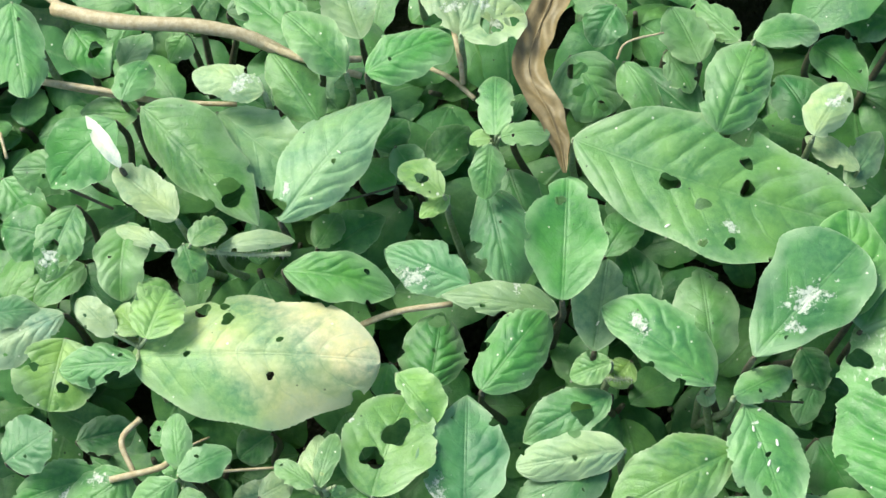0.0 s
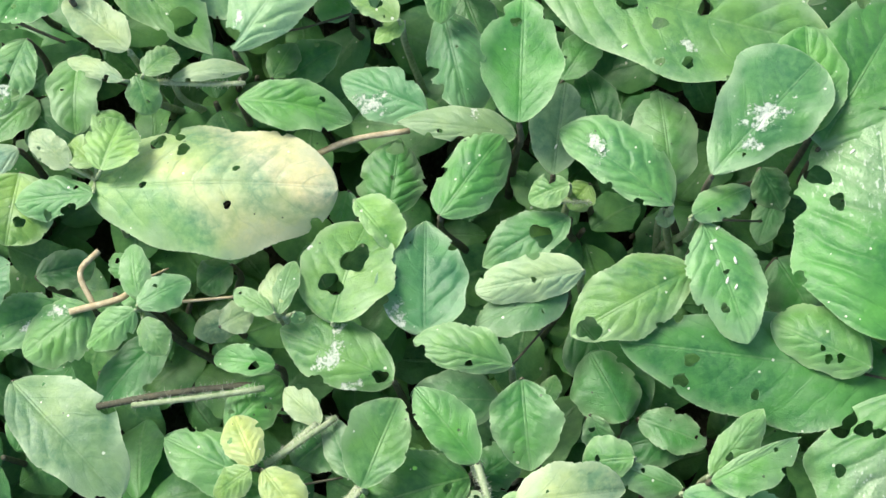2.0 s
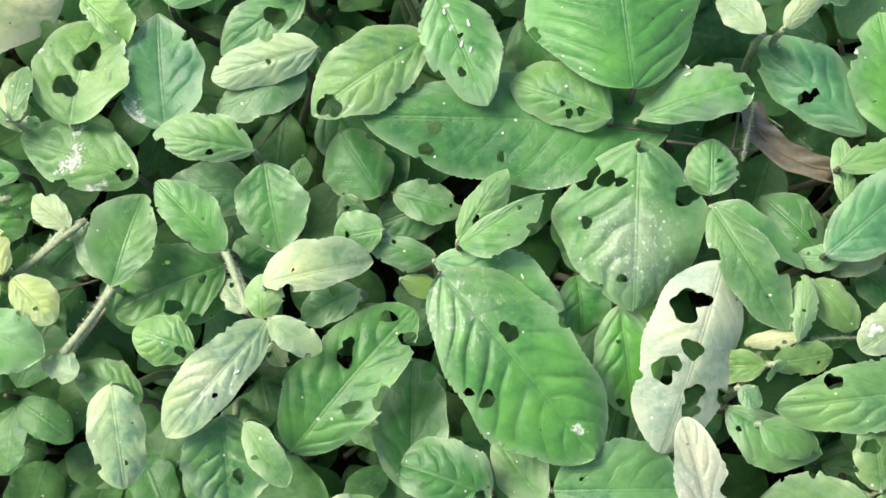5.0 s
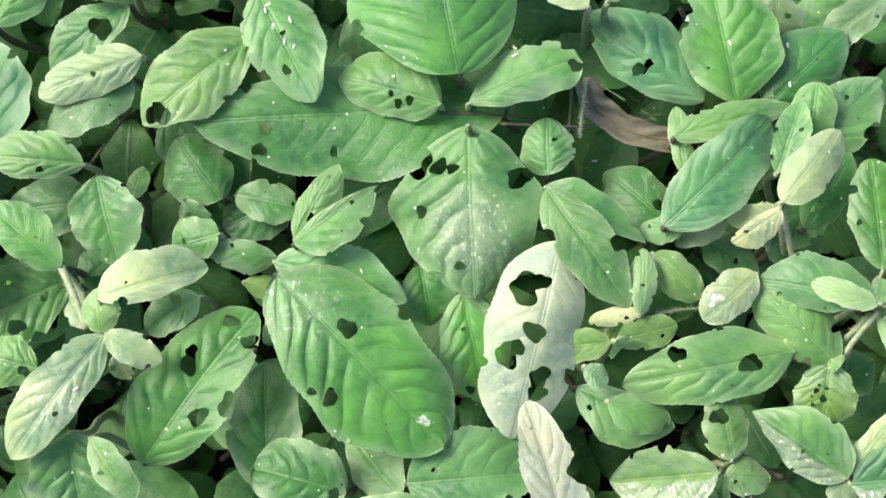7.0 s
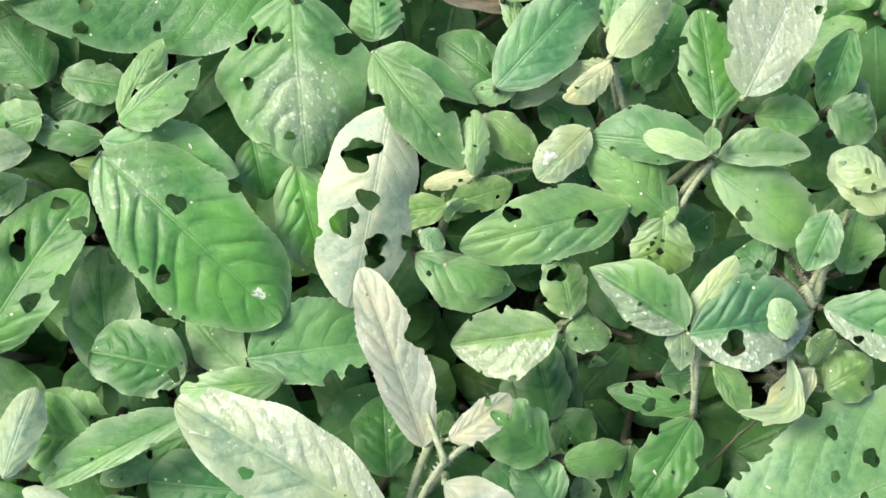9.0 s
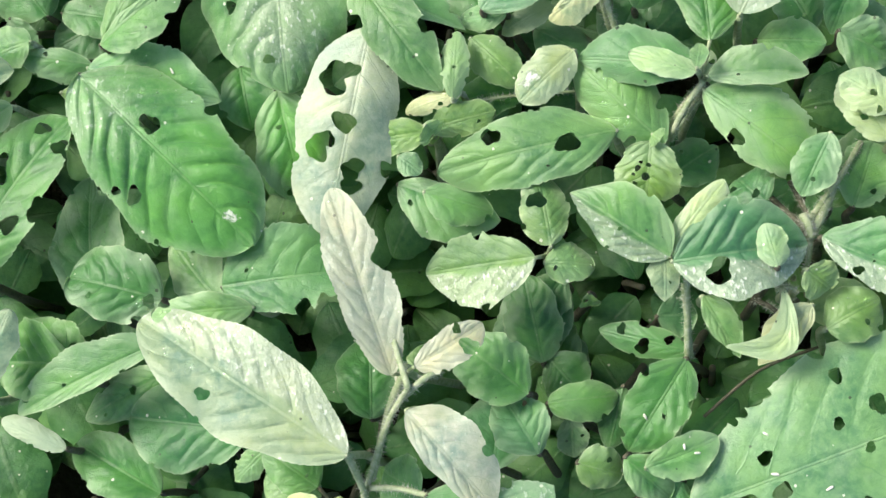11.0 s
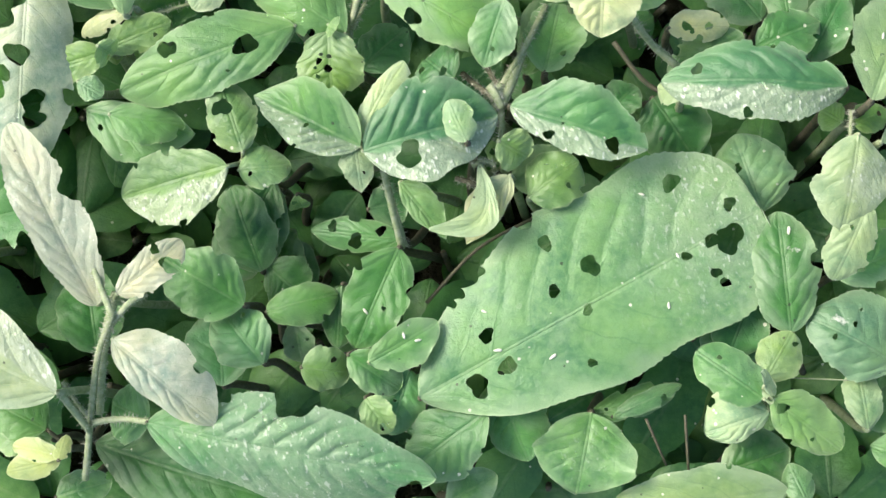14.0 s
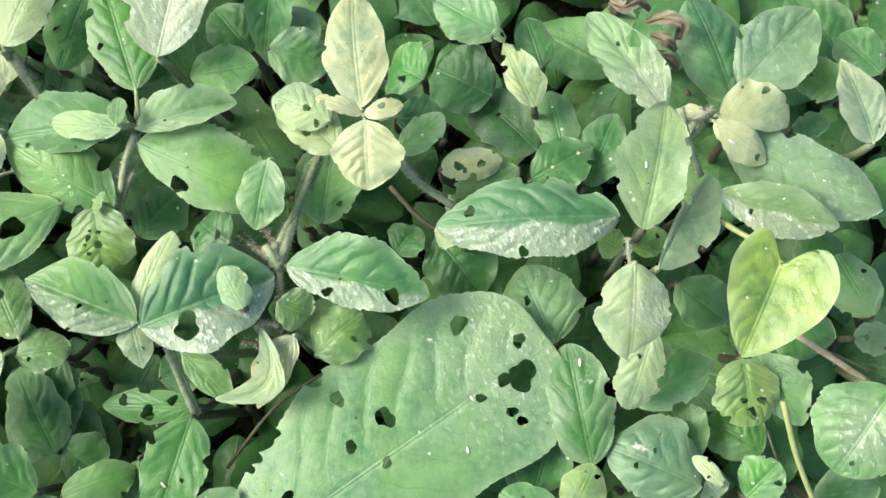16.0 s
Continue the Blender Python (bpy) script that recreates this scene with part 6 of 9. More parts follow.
p = weed(0.3009, -0.2068, "shaded weed with broad dark green leaves")
foot(p, (0.3014, -0.2160, 0.0788), "D", [(0.3014, -0.2160, 0.0808)])
leaf(p, (0.3014, -0.2160, 0.0808), (0.3063, -0.2345, 0.0794), 0.0201, "e", "D", skew=0.08)
p = weed(0.3371, -0.2377, "weed with broad bluish green worn leaves")
foot(p, (0.3439, -0.2324, 0.1074), "D", [(0.3439, -0.2324, 0.1094)])
leaf(p, (0.3439, -0.2324, 0.1094), (0.3024, -0.2160, 0.1066), 0.0198, "o", "B", skew=-0.04, quilt=0.9, pale=1, holes=[(0.523, 0.793, 0.028), (0.804, -0.279, 0.031)])
p = weed(0.3082, -0.2245, "weed shoot with pale green hairy leaves")
foot(p, (0.3067, -0.2211, 0.1027), "P", [(0.3067, -0.2211, 0.1047)])
leaf(p, (0.3067, -0.2211, 0.1047), (0.3016, -0.2161, 0.1003), 0.0064, "e", "P", skew=0.11)
p = weed(0.3217, -0.2130, "low weed with hairy stem and soft green leaves")
foot(p, (0.3279, -0.2094, 0.0865), "D", [(0.3279, -0.2094, 0.0885)])
leaf(p, (0.3279, -0.2094, 0.0885), (0.3064, -0.2119, 0.0885), 0.0106, "o", "N", skew=-0.14)
p = weed(0.3581, -0.2301, "weed with greyish green veined leaves")
foot(p, (0.3465, -0.2383, 0.1170), "D", [(0.3465, -0.2383, 0.1190)])
leaf(p, (0.3465, -0.2383, 0.1190), (0.3652, -0.2125, 0.1150), 0.0172, "o", "G", skew=0.12, quilt=0.3, bleach_sheen=[(0.5, 0, 0.6, .25)])
p = weed(0.3498, -0.2501, "weed shoot with pale green hairy leaves")
foot(p, (0.3470, -0.2477, 0.1076), "P", [(0.3470, -0.2477, 0.1096)])
leaf(p, (0.3470, -0.2477, 0.1096), (0.3679, -0.2325, 0.1104), 0.0103, "e", "P", bend=0.042, skew=-0.72)
p = weed(0.3503, -0.2447, "weed shoot with pale green hairy leaves")
foot(p, (0.3423, -0.2444, 0.1094), "P", [(0.3423, -0.2444, 0.1114)])
leaf(p, (0.3423, -0.2444, 0.1114), (0.3317, -0.2652, 0.1066), 0.0176, "o", "P", bleach_sheen=[(0.438, 0.505, 0.360, .9)])
p = weed(0.3317, -0.2703, "weed shoot with pale green hairy leaves")
foot(p, (0.3396, -0.2607, 0.1048), "P", [(0.3396, -0.2607, 0.1068)])
leaf(p, (0.3396, -0.2607, 0.1068), (0.3264, -0.2757, 0.1012), 0.0115, "e", "P")
p = weed(0.3818, -0.2662, "climbing vine with glossy heart-shaped yellow-green leaves")
foot(p, (0.3722, -0.2590, 0.1161), "D", [(0.3722, -0.2590, 0.1181)])
# the pale half carries the sky's gloss as colour
leaf(p, (0.3722, -0.2590, 0.1181), (0.3548, -0.2748, 0.1179), 0.0253, "c", "H", skew=0.12, cup=0.3, arch=0.03, pale=.4)
p = weed(0.3538, -0.2718, "climbing vine with glossy heart-shaped yellow-green leaves")
foot(p, (0.3580, -0.2762, 0.0928), "D", [(0.3580, -0.2762, 0.0948)])
leaf(p, (0.3580, -0.2762, 0.0948), (0.3527, -0.2921, 0.0952), 0.0164, "r", "H", holes=[(0.802, 0.043, 0.083), (0.635, 0.402, 0.066)])
p = weed(0.3646, -0.2694, "low weed with hairy stem and soft green leaves")
foot(p, (0.3616, -0.2766, 0.0870), "D", [(0.3616, -0.2766, 0.0890)])
leaf(p, (0.3616, -0.2766, 0.0890), (0.3649, -0.2975, 0.0900), 0.0131, "o", "N", skew=0.24)
p = weed(0.3560, -0.2371, "weed with greyish green veined leaves")
foot(p, (0.3678, -0.2374, 0.1075), "D", [(0.3678, -0.2374, 0.1095)])
leaf(p, (0.3678, -0.2374, 0.1095), (0.3914, -0.2567, 0.1065), 0.0126, "o", "G", skew=-0.05, pale=-1, bleach_sheen=[(0.5, 0, 0.6, .2)])
p = weed(0.3057, -0.2872, "shaded weed with broad dark green leaves")
foot(p, (0.3133, -0.2846, 0.0937), "D", [(0.3133, -0.2846, 0.0957)])
leaf(p, (0.3133, -0.2846, 0.0957), (0.3203, -0.2549, 0.0943), 0.0173, "e", "D", quilt=0.7, scars=[(0.674, -0.292, 0.055)])
p = weed(0.3175, -0.2797, "low weed with hairy stem and soft green leaves")
foot(p, (0.3289, -0.2752, 0.0897), "D", [(0.3289, -0.2752, 0.0917)])
leaf(p, (0.3289, -0.2752, 0.0917), (0.3520, -0.2736, 0.0883), 0.0140, "o", "N", skew=0.09, holes=[(0.256, 0.075, 0.081)])
p = weed(0.3174, -0.2487, "weed with greyish green veined leaves")
foot(p, (0.3180, -0.2536, 0.0815), "D", [(0.3180, -0.2536, 0.0835)])
leaf(p, (0.3180, -0.2536, 0.0835), (0.3181, -0.2317, 0.0805), 0.0220, "o", "G", holes=[(0.619, 0.167, 0.027)])
p = weed(0.3216, -0.2196, "low weed with hairy stem and green insect-eaten leaves")
foot(p, (0.3100, -0.2272, 0.0740), "D", [(0.3100, -0.2272, 0.0760)])
leaf(p, (0.3100, -0.2272, 0.0760), (0.2918, -0.2394, 0.0732), 0.0222, "r", "M")
p = weed(0.3402, -0.2964, "weed with greyish green veined leaves")
foot(p, (0.3355, -0.3005, 0.0918), "D", [(0.3355, -0.3005, 0.0938)])
leaf(p, (0.3355, -0.3005, 0.0938), (0.3187, -0.2819, 0.0952), 0.0219, "o", "G", skew=-0.17, holes=[(0.682, 0.164, 0.028), (0.571, -0.692, 0.022)], scars=[(0.726, -0.228, 0.089)])
p = weed(0.3470, -0.3045, "weed shoot with pale green hairy leaves")
foot(p, (0.3399, -0.3013, 0.0989), "P", [(0.3399, -0.3013, 0.1009)])
leaf(p, (0.3399, -0.3013, 0.1009), (0.3363, -0.2924, 0.0991), 0.0042, "e", "P", skew=-0.07)
p = weed(0.3805, -0.2254, "weed with greyish green veined leaves")
foot(p, (0.3761, -0.2259, 0.0986), "D", [(0.3761, -0.2259, 0.1006)])
leaf(p, (0.3761, -0.2259, 0.1006), (0.4041, -0.2573, 0.0994), 0.0194, "o", "G", skew=-0.07, bleach_sheen=[(0.5, 0, 0.6, .5)])
p = weed(0.3711, -0.2170, "weed shoot with cream-coloured young leaves")
foot(p, (0.3746, -0.2189, 0.1007), "P", [(0.3758, -0.2197, 0.1059), (0.3743, -0.2211, 0.1087), (0.3737, -0.2159, 0.1027)])
leaf(p, (0.3758, -0.2197, 0.1059), (0.3916, -0.2290, 0.1021), 0.0123, "e", "K", skew=0.61, holes=[(0.581, 1.227, 0.053)])
leaf(p, (0.3743, -0.2211, 0.1087), (0.3824, -0.2349, 0.1033), 0.0085, "e", "K", skew=-0.07)
leaf(p, (0.3737, -0.2159, 0.1027), (0.3678, -0.2185, 0.0973), 0.0069, "e", "K", skew=-0.05)
p = weed(0.3707, -0.2180, "weed with greyish green veined leaves")
foot(p, (0.3656, -0.2134, 0.1030), "D", [(0.3656, -0.2134, 0.1050)])
leaf(p, (0.3656, -0.2134, 0.1050), (0.3584, -0.1831, 0.1050), 0.0137, "o", "G", holes=[(0.631, 1.136, 0.067), (0.291, 1.562, 0.054), (0.591, -0.565, 0.062)], bleach_sheen=[(0.042, 0.249, 0.500, 1.0)])
p = weed(0.3784, -0.2119, "weed with broad bluish green worn leaves")
foot(p, (0.3838, -0.2171, 0.0901), "D", [(0.3838, -0.2171, 0.0921)])
leaf(p, (0.3838, -0.2171, 0.0921), (0.3855, -0.1881, 0.0936), 0.0183, "o", "B")
p = weed(0.3906, -0.2115, "weed with greyish green veined leaves")
foot(p, (0.3845, -0.2155, 0.1007), "D", [(0.3845, -0.2155, 0.1027)])
leaf(p, (0.3845, -0.2155, 0.1027), (0.4108, -0.2047, 0.0973), 0.0193, "o", "G", skew=-0.05, bleach_sheen=[(0.5, 0, 0.6, .4)])
p = weed(0.4197, -0.2202, "low weed with hairy stem and soft green leaves")
foot(p, (0.4102, -0.2248, 0.0897), "D", [(0.4102, -0.2248, 0.0917)])
leaf(p, (0.4102, -0.2248, 0.0917), (0.3990, -0.2161, 0.0934), 0.0111, "e", "N")
p = weed(0.4140, -0.2387, "weed with silvery pale holed leaves")
foot(p, (0.4082, -0.2414, 0.1010), "P", [(0.4082, -0.2414, 0.1030)])
leaf(p, (0.4082, -0.2414, 0.1030), (0.4097, -0.2195, 0.1037), 0.0119, "v", "S")
p = weed(0.3859, -0.2874, "low weed with hairy stem and soft green leaves")
foot(p, (0.3855, -0.2969, 0.1052), "P", [(0.3855, -0.2969, 0.1072)])
leaf(p, (0.3855, -0.2969, 0.1072), (0.3653, -0.3097, 0.1028), 0.0251, "e", "N", skew=-0.04, quilt=0.8, bleach_sheen=[(0.524, 0.048, 0.500, .8)])
p = weed(0.2860, -0.1882, "weed shoot with cream-coloured young leaves")
foot(p, (0.2979, -0.1855, 0.1141), "P", [(0.2982, -0.1840, 0.1170), (0.2976, -0.1851, 0.1161), (0.2981, -0.1859, 0.1178), (0.2978, -0.1871, 0.1184)])
leaf(p, (0.2982, -0.1840, 0.1170), (0.3076, -0.1561, 0.1130), 0.0153, "o", "K", quilt=0.6)
leaf(p, (0.2976, -0.1851, 0.1161), (0.2893, -0.1771, 0.1179), 0.0042, "e", "K", skew=-0.07)
leaf(p, (0.2981, -0.1859, 0.1178), (0.3076, -0.1869, 0.1162), 0.0049, "e", "K", skew=-0.06)
leaf(p, (0.2978, -0.1871, 0.1184), (0.2915, -0.2025, 0.1156), 0.0166, "o", "K", skew=0.05, quilt=1.3)
p = weed(0.2923, -0.1786, "weed shoot with pale green hairy leaves")
foot(p, (0.2886, -0.1882, 0.0998), "P", [(0.2886, -0.1882, 0.1018)])
leaf(p, (0.2886, -0.1882, 0.1018), (0.2803, -0.1684, 0.0972), 0.0131, "e", "P", holes=[(0.888, -0.291, 0.055), (0.392, 0.364, 0.042), (0.441, -0.335, 0.035), (0.685, -0.118, 0.028), (0.289, -0.395, 0.028)])
p = weed(0.3046, -0.1975, "weed with light yellowish green leaves")
foot(p, (0.3018, -0.1948, 0.1004), "P", [(0.3018, -0.1948, 0.1024)])
leaf(p, (0.3018, -0.1948, 0.1024), (0.3158, -0.1915, 0.1036), 0.0082, "e", "A", skew=-0.07)
p = weed(0.3141, -0.2012, "weed shoot with cream-coloured young leaves")
foot(p, (0.3096, -0.2025, 0.0946), "D", [(0.3096, -0.2025, 0.0966)])
leaf(p, (0.3096, -0.2025, 0.0966), (0.3248, -0.2064, 0.0914), 0.0086, "e", "K", skew=0.09, holes=[(0.274, 0.033, 0.072), (0.637, 0.016, 0.063), (0.473, -0.811, 0.081)])
p = weed(0.3344, -0.1882, "weed shoot with pale green hairy leaves")
foot(p, (0.3375, -0.1975, 0.0911), "D", [(0.3375, -0.1975, 0.0931)])
leaf(p, (0.3375, -0.1975, 0.0931), (0.3373, -0.1790, 0.0929), 0.0099, "v", "P", skew=-0.23, holes=[(0.845, -0.561, 0.055)])
p = weed(0.3298, -0.2116, "shaded weed with broad dark green leaves")
foot(p, (0.3345, -0.2061, 0.0789), "D", [(0.3345, -0.2061, 0.0809)])
leaf(p, (0.3345, -0.2061, 0.0809), (0.3259, -0.1858, 0.0766), 0.0162, "e", "D", skew=0.04)
p = weed(0.3391, -0.1967, "shaded weed with broad dark green leaves")
foot(p, (0.3296, -0.1888, 0.0812), "D", [(0.3296, -0.1888, 0.0832)])
leaf(p, (0.3296, -0.1888, 0.0832), (0.3194, -0.1757, 0.0821), 0.0187, "r", "D")
p = weed(0.4008, -0.2873, "low weed with hairy stem and green insect-eaten leaves")
foot(p, (0.3944, -0.2807, 0.0785), "D", [(0.3944, -0.2807, 0.0805)])
leaf(p, (0.3944, -0.2807, 0.0805), (0.3930, -0.2625, 0.0796), 0.0131, "e", "M", skew=0.03)
p = weed(0.3171, -0.1693, "low weed with hairy stem and green insect-eaten leaves")
foot(p, (0.3155, -0.1772, 0.0803), "D", [(0.3155, -0.1772, 0.0823)])
leaf(p, (0.3155, -0.1772, 0.0823), (0.3094, -0.1683, 0.0768), 0.0152, "e", "M", holes=[(0.400, 0.335, 0.089)])
p = weed(0.1947, -0.2279, "shaded weed with broad dark green leaves")
foot(p, (0.1892, -0.2259, 0.0788), "D", [(0.1892, -0.2259, 0.0808)])
leaf(p, (0.1892, -0.2259, 0.0808), (0.1887, -0.2017, 0.0818), 0.0161, "e", "D", skew=0.05)
p = weed(0.1968, -0.2199, "low weed with hairy stem and green insect-eaten leaves")
foot(p, (0.1961, -0.2296, 0.0641), "D", [(0.1961, -0.2296, 0.0661)])
leaf(p, (0.1961, -0.2296, 0.0661), (0.1903, -0.2131, 0.0635), 0.0136, "e", "M")
p = weed(0.3491, -0.2977, "low weed with hairy stem and green insect-eaten leaves")
foot(p, (0.3544, -0.3003, 0.0786), "D", [(0.3544, -0.3003, 0.0806)])
leaf(p, (0.3544, -0.3003, 0.0806), (0.3453, -0.2869, 0.0770), 0.0141, "e", "M", skew=-0.05)
p = weed(0.3368, -0.3184, "low weed with hairy stem and green insect-eaten leaves")
foot(p, (0.3443, -0.3072, 0.0920), "D", [(0.3443, -0.3072, 0.0940)])
leaf(p, (0.3443, -0.3072, 0.0940), (0.3552, -0.3029, 0.0957), 0.0124, "e", "M", skew=0.06)
p = weed(-0.1120, 0.0491, "low weed with hairy stem and green insect-eaten leaves")
foot(p, (-0.1028, 0.0476, 0.0835), "D", [(-0.1028, 0.0476, 0.0855)])
leaf(p, (-0.1028, 0.0476, 0.0855), (-0.1233, 0.0495, 0.0825), 0.0118, "o", "M", arch=0.082)
p = weed(-0.1082, 0.0579, "weed with broad bluish green worn leaves")
foot(p, (-0.1107, 0.0655, 0.0809), "D", [(-0.1107, 0.0655, 0.0829)])
leaf(p, (-0.1107, 0.0655, 0.0829), (-0.1032, 0.0795, 0.0799), 0.0117, "o", "B", arch=0.08)
p = weed(-0.0750, -0.0016, "pale hairy creeping stem among leaves", "stem", "creeping_stem", "creeping stems")
q = stem(p, 0.0009, "P", [(-0.0750, -0.0016, 0.0981), (-0.0611, -0.0021, 0.0974), (-0.0482, -0.0013, 0.0958)])
hairs(q, [(-0.0750, -0.0016, 0.0981), (-0.0611, -0.0021, 0.0974), (-0.0482, -0.0013, 0.0958)], 0.0009, 170)
p = weed(-0.0532, 0.0710, "low weed with hairy stem and green insect-eaten leaves")
foot(p, (-0.0457, 0.0688, 0.0846), "D", [(-0.0457, 0.0688, 0.0866)])
leaf(p, (-0.0457, 0.0688, 0.0866), (-0.0742, 0.0942, 0.0836), 0.0187, "o", "M", arch=0.071)
p = weed(-0.0221, 0.0663, "shaded weed with broad dark green leaves")
foot(p, (-0.0256, 0.0617, 0.0889), "D", [(-0.0256, 0.0617, 0.0909)])
leaf(p, (-0.0256, 0.0617, 0.0909), (-0.0390, 0.0580, 0.0879), 0.0064, "o", "M", arch=0.083)
q = stem(p, 0.0014, "T", [(-0.1371, 0.0885, 0.0888), (-0.1260, 0.0819, 0.0919), (-0.0967, 0.0763, 0.0950), (-0.0706, 0.0727, 0.0950), (-0.0520, 0.0658, 0.0935), (-0.0299, 0.0599, 0.0919)])
p = weed(-0.0264, 0.0666, "weed with greyish green veined leaves")
foot(p, (-0.0319, 0.0771, 0.0800), "D", [(-0.0319, 0.0771, 0.0820)])
leaf(p, (-0.0319, 0.0771, 0.0820), (-0.0412, 0.1051, 0.0790), 0.0188, "o", "G", arch=0.1)
p = weed(-0.0134, 0.1013, "weed shoot with pale green hairy leaves")
foot(p, (-0.0130, 0.0932, 0.0913), "P", [(-0.0130, 0.0932, 0.0933)])
leaf(p, (-0.0130, 0.0932, 0.0933), (0.0176, 0.0756, 0.0903), 0.0212, "o", "P", arch=0.074, holes=[(0.726, -0.338, 0.084), (0.868, -0.18, 0.042)], scars=[(0.856, -0.041, 0.157), (0.416, -0.298, 0.104)])
p = weed(0.0303, 0.0383, "low weed with hairy stem and green insect-eaten leaves")
foot(p, (0.0194, 0.0427, 0.0897), "D", [(0.0184, 0.0452, 0.0917), (0.0203, 0.0402, 0.0948)])
leaf(p, (0.0184, 0.0452, 0.0917), (0.0217, 0.0561, 0.0887), 0.0074, "o", "M", arch=0.085)
leaf(p, (0.0203, 0.0402, 0.0948), (0.0313, 0.0421, 0.0918), 0.0083, "o", "M", arch=0.04)
p = weed(-0.0102, 0.0422, "shaded weed with broad dark green leaves")
foot(p, (-0.0186, 0.0388, 0.0824), "D", [(-0.0186, 0.0388, 0.0844)])
leaf(p, (-0.0186, 0.0388, 0.0844), (-0.0103, 0.0285, 0.0814), 0.0123, "o", "M", arch=0.059)
p = weed(-0.0015, 0.0783, "bare tan creeping stem lying among the leaves", "stem", "creeping_stem", "creeping stems")
q = stem(p, 0.0010, "T", [(-0.0015, 0.0783, 0.0935), (0.0018, 0.0642, 0.0942), (0.0028, 0.0571, 0.0927)])
p = weed(0.0514, 0.0655, "bare tan creeping stem lying among the leaves", "stem", "creeping_stem", "creeping stems")
q = stem(p, 0.0004, "T", [(0.0514, 0.0655, 0.0950), (0.0544, 0.0700, 0.0981), (0.0660, 0.0742, 0.0966)])
p = weed(0.0777, 0.0651, "low weed with hairy stem and green insect-eaten leaves")
foot(p, (0.0675, 0.0716, 0.0864), "D", [(0.0675, 0.0716, 0.0884)])
leaf(p, (0.0675, 0.0716, 0.0884), (0.0758, 0.0583, 0.0854), 0.0105, "o", "M", arch=0.095)
p = weed(0.0560, 0.0966, "shaded weed with broad dark green leaves")
foot(p, (0.0513, 0.0885, 0.0839), "D", [(0.0513, 0.0885, 0.0859)])
leaf(p, (0.0513, 0.0885, 0.0859), (0.0441, 0.0752, 0.0829), 0.0146, "o", "D", arch=0.068)
p = weed(0.0899, 0.0641, "weed with greyish green veined leaves")
foot(p, (0.0904, 0.0737, 0.0903), "P", [(0.0904, 0.0737, 0.0923)])
leaf(p, (0.0904, 0.0737, 0.0923), (0.0761, 0.0891, 0.0893), 0.0111, "o", "M", arch=0.042)
p = weed(0.1349, 0.0730, "low weed with hairy stem and green insect-eaten leaves")
foot(p, (0.1423, 0.0813, 0.0888), "D", [(0.1423, 0.0813, 0.0908)])
leaf(p, (0.1423, 0.0813, 0.0908), (0.1200, 0.0884, 0.0878), 0.0186, "o", "M", arch=0.051)
p = weed(0.1147, 0.0197, "weed with greyish green veined leaves")
foot(p, (0.1245, 0.0281, 0.0879), "P", [(0.1260, 0.0302, 0.0932), (0.1230, 0.0260, 0.0899)])
leaf(p, (0.1260, 0.0302, 0.0932), (0.1104, 0.0429, 0.0902), 0.0086, "o", "P", arch=0.068)
leaf(p, (0.1230, 0.0260, 0.0899), (0.1346, 0.0461, 0.0869), 0.0115, "o", "G", arch=0.082)
p = weed(0.0827, 0.0411, "shaded weed with broad dark green leaves")
foot(p, (0.0799, 0.0506, 0.0772), "D", [(0.0799, 0.0506, 0.0792)])
leaf(p, (0.0799, 0.0506, 0.0792), (0.0592, 0.0708, 0.0762), 0.0156, "o", "D", arch=0.058)
p = weed(0.1211, 0.0564, "shaded weed with broad dark green leaves")
foot(p, (0.1150, 0.0507, 0.0773), "D", [(0.1150, 0.0507, 0.0793)])
leaf(p, (0.1150, 0.0507, 0.0793), (0.1050, 0.0694, 0.0763), 0.0170, "o", "D", arch=0.073)
p = weed(0.0253, 0.0398, "shaded weed with broad dark green leaves")
foot(p, (0.0177, 0.0325, 0.0801), "D", [(0.0177, 0.0325, 0.0821)])
leaf(p, (0.0177, 0.0325, 0.0821), (0.0263, 0.0110, 0.0791), 0.0157, "o", "D", arch=0.103)
p = weed(-0.0907, -0.0535, "bare tan creeping stem lying among the leaves", "stem", "creeping_stem", "creeping stems")
q = stem(p, 0.0010, "T", [(-0.0907, -0.0535, 0.0942), (-0.0956, -0.0606, 0.0950), (-0.0908, -0.0707, 0.0935)])
p = weed(-0.0948, -0.0139, "weed shoot with pale green hairy leaves")
foot(p, (-0.0999, -0.0241, 0.0891), "P", [(-0.0999, -0.0241, 0.0911)])
leaf(p, (-0.0999, -0.0241, 0.0911), (-0.0840, -0.0121, 0.0881), 0.0102, "o", "P", arch=0.1)
p = weed(-0.1376, 0.0316, "low weed with hairy stem and green insect-eaten leaves")
foot(p, (-0.1486, 0.0286, 0.0733), "D", [(-0.1486, 0.0286, 0.0753)])
leaf(p, (-0.1486, 0.0286, 0.0753), (-0.1325, 0.0108, 0.0723), 0.0163, "o", "M", arch=0.097)
q = stem(p, 0.0006, "T", [(-0.1471, 0.0403, 0.0872), (-0.1439, 0.0316, 0.0872)])
p = weed(-0.1340, -0.0307, "weed with broad bluish green worn leaves")
foot(p, (-0.1452, -0.0212, 0.0856), "D", [(-0.1452, -0.0212, 0.0876)])
leaf(p, (-0.1452, -0.0212, 0.0876), (-0.1285, -0.0172, 0.0846), 0.0116, "o", "B", arch=0.056)
p = weed(-0.1415, -0.0138, "low weed with hairy stem and green insect-eaten leaves")
foot(p, (-0.1319, -0.0034, 0.0731), "D", [(-0.1319, -0.0034, 0.0751)])
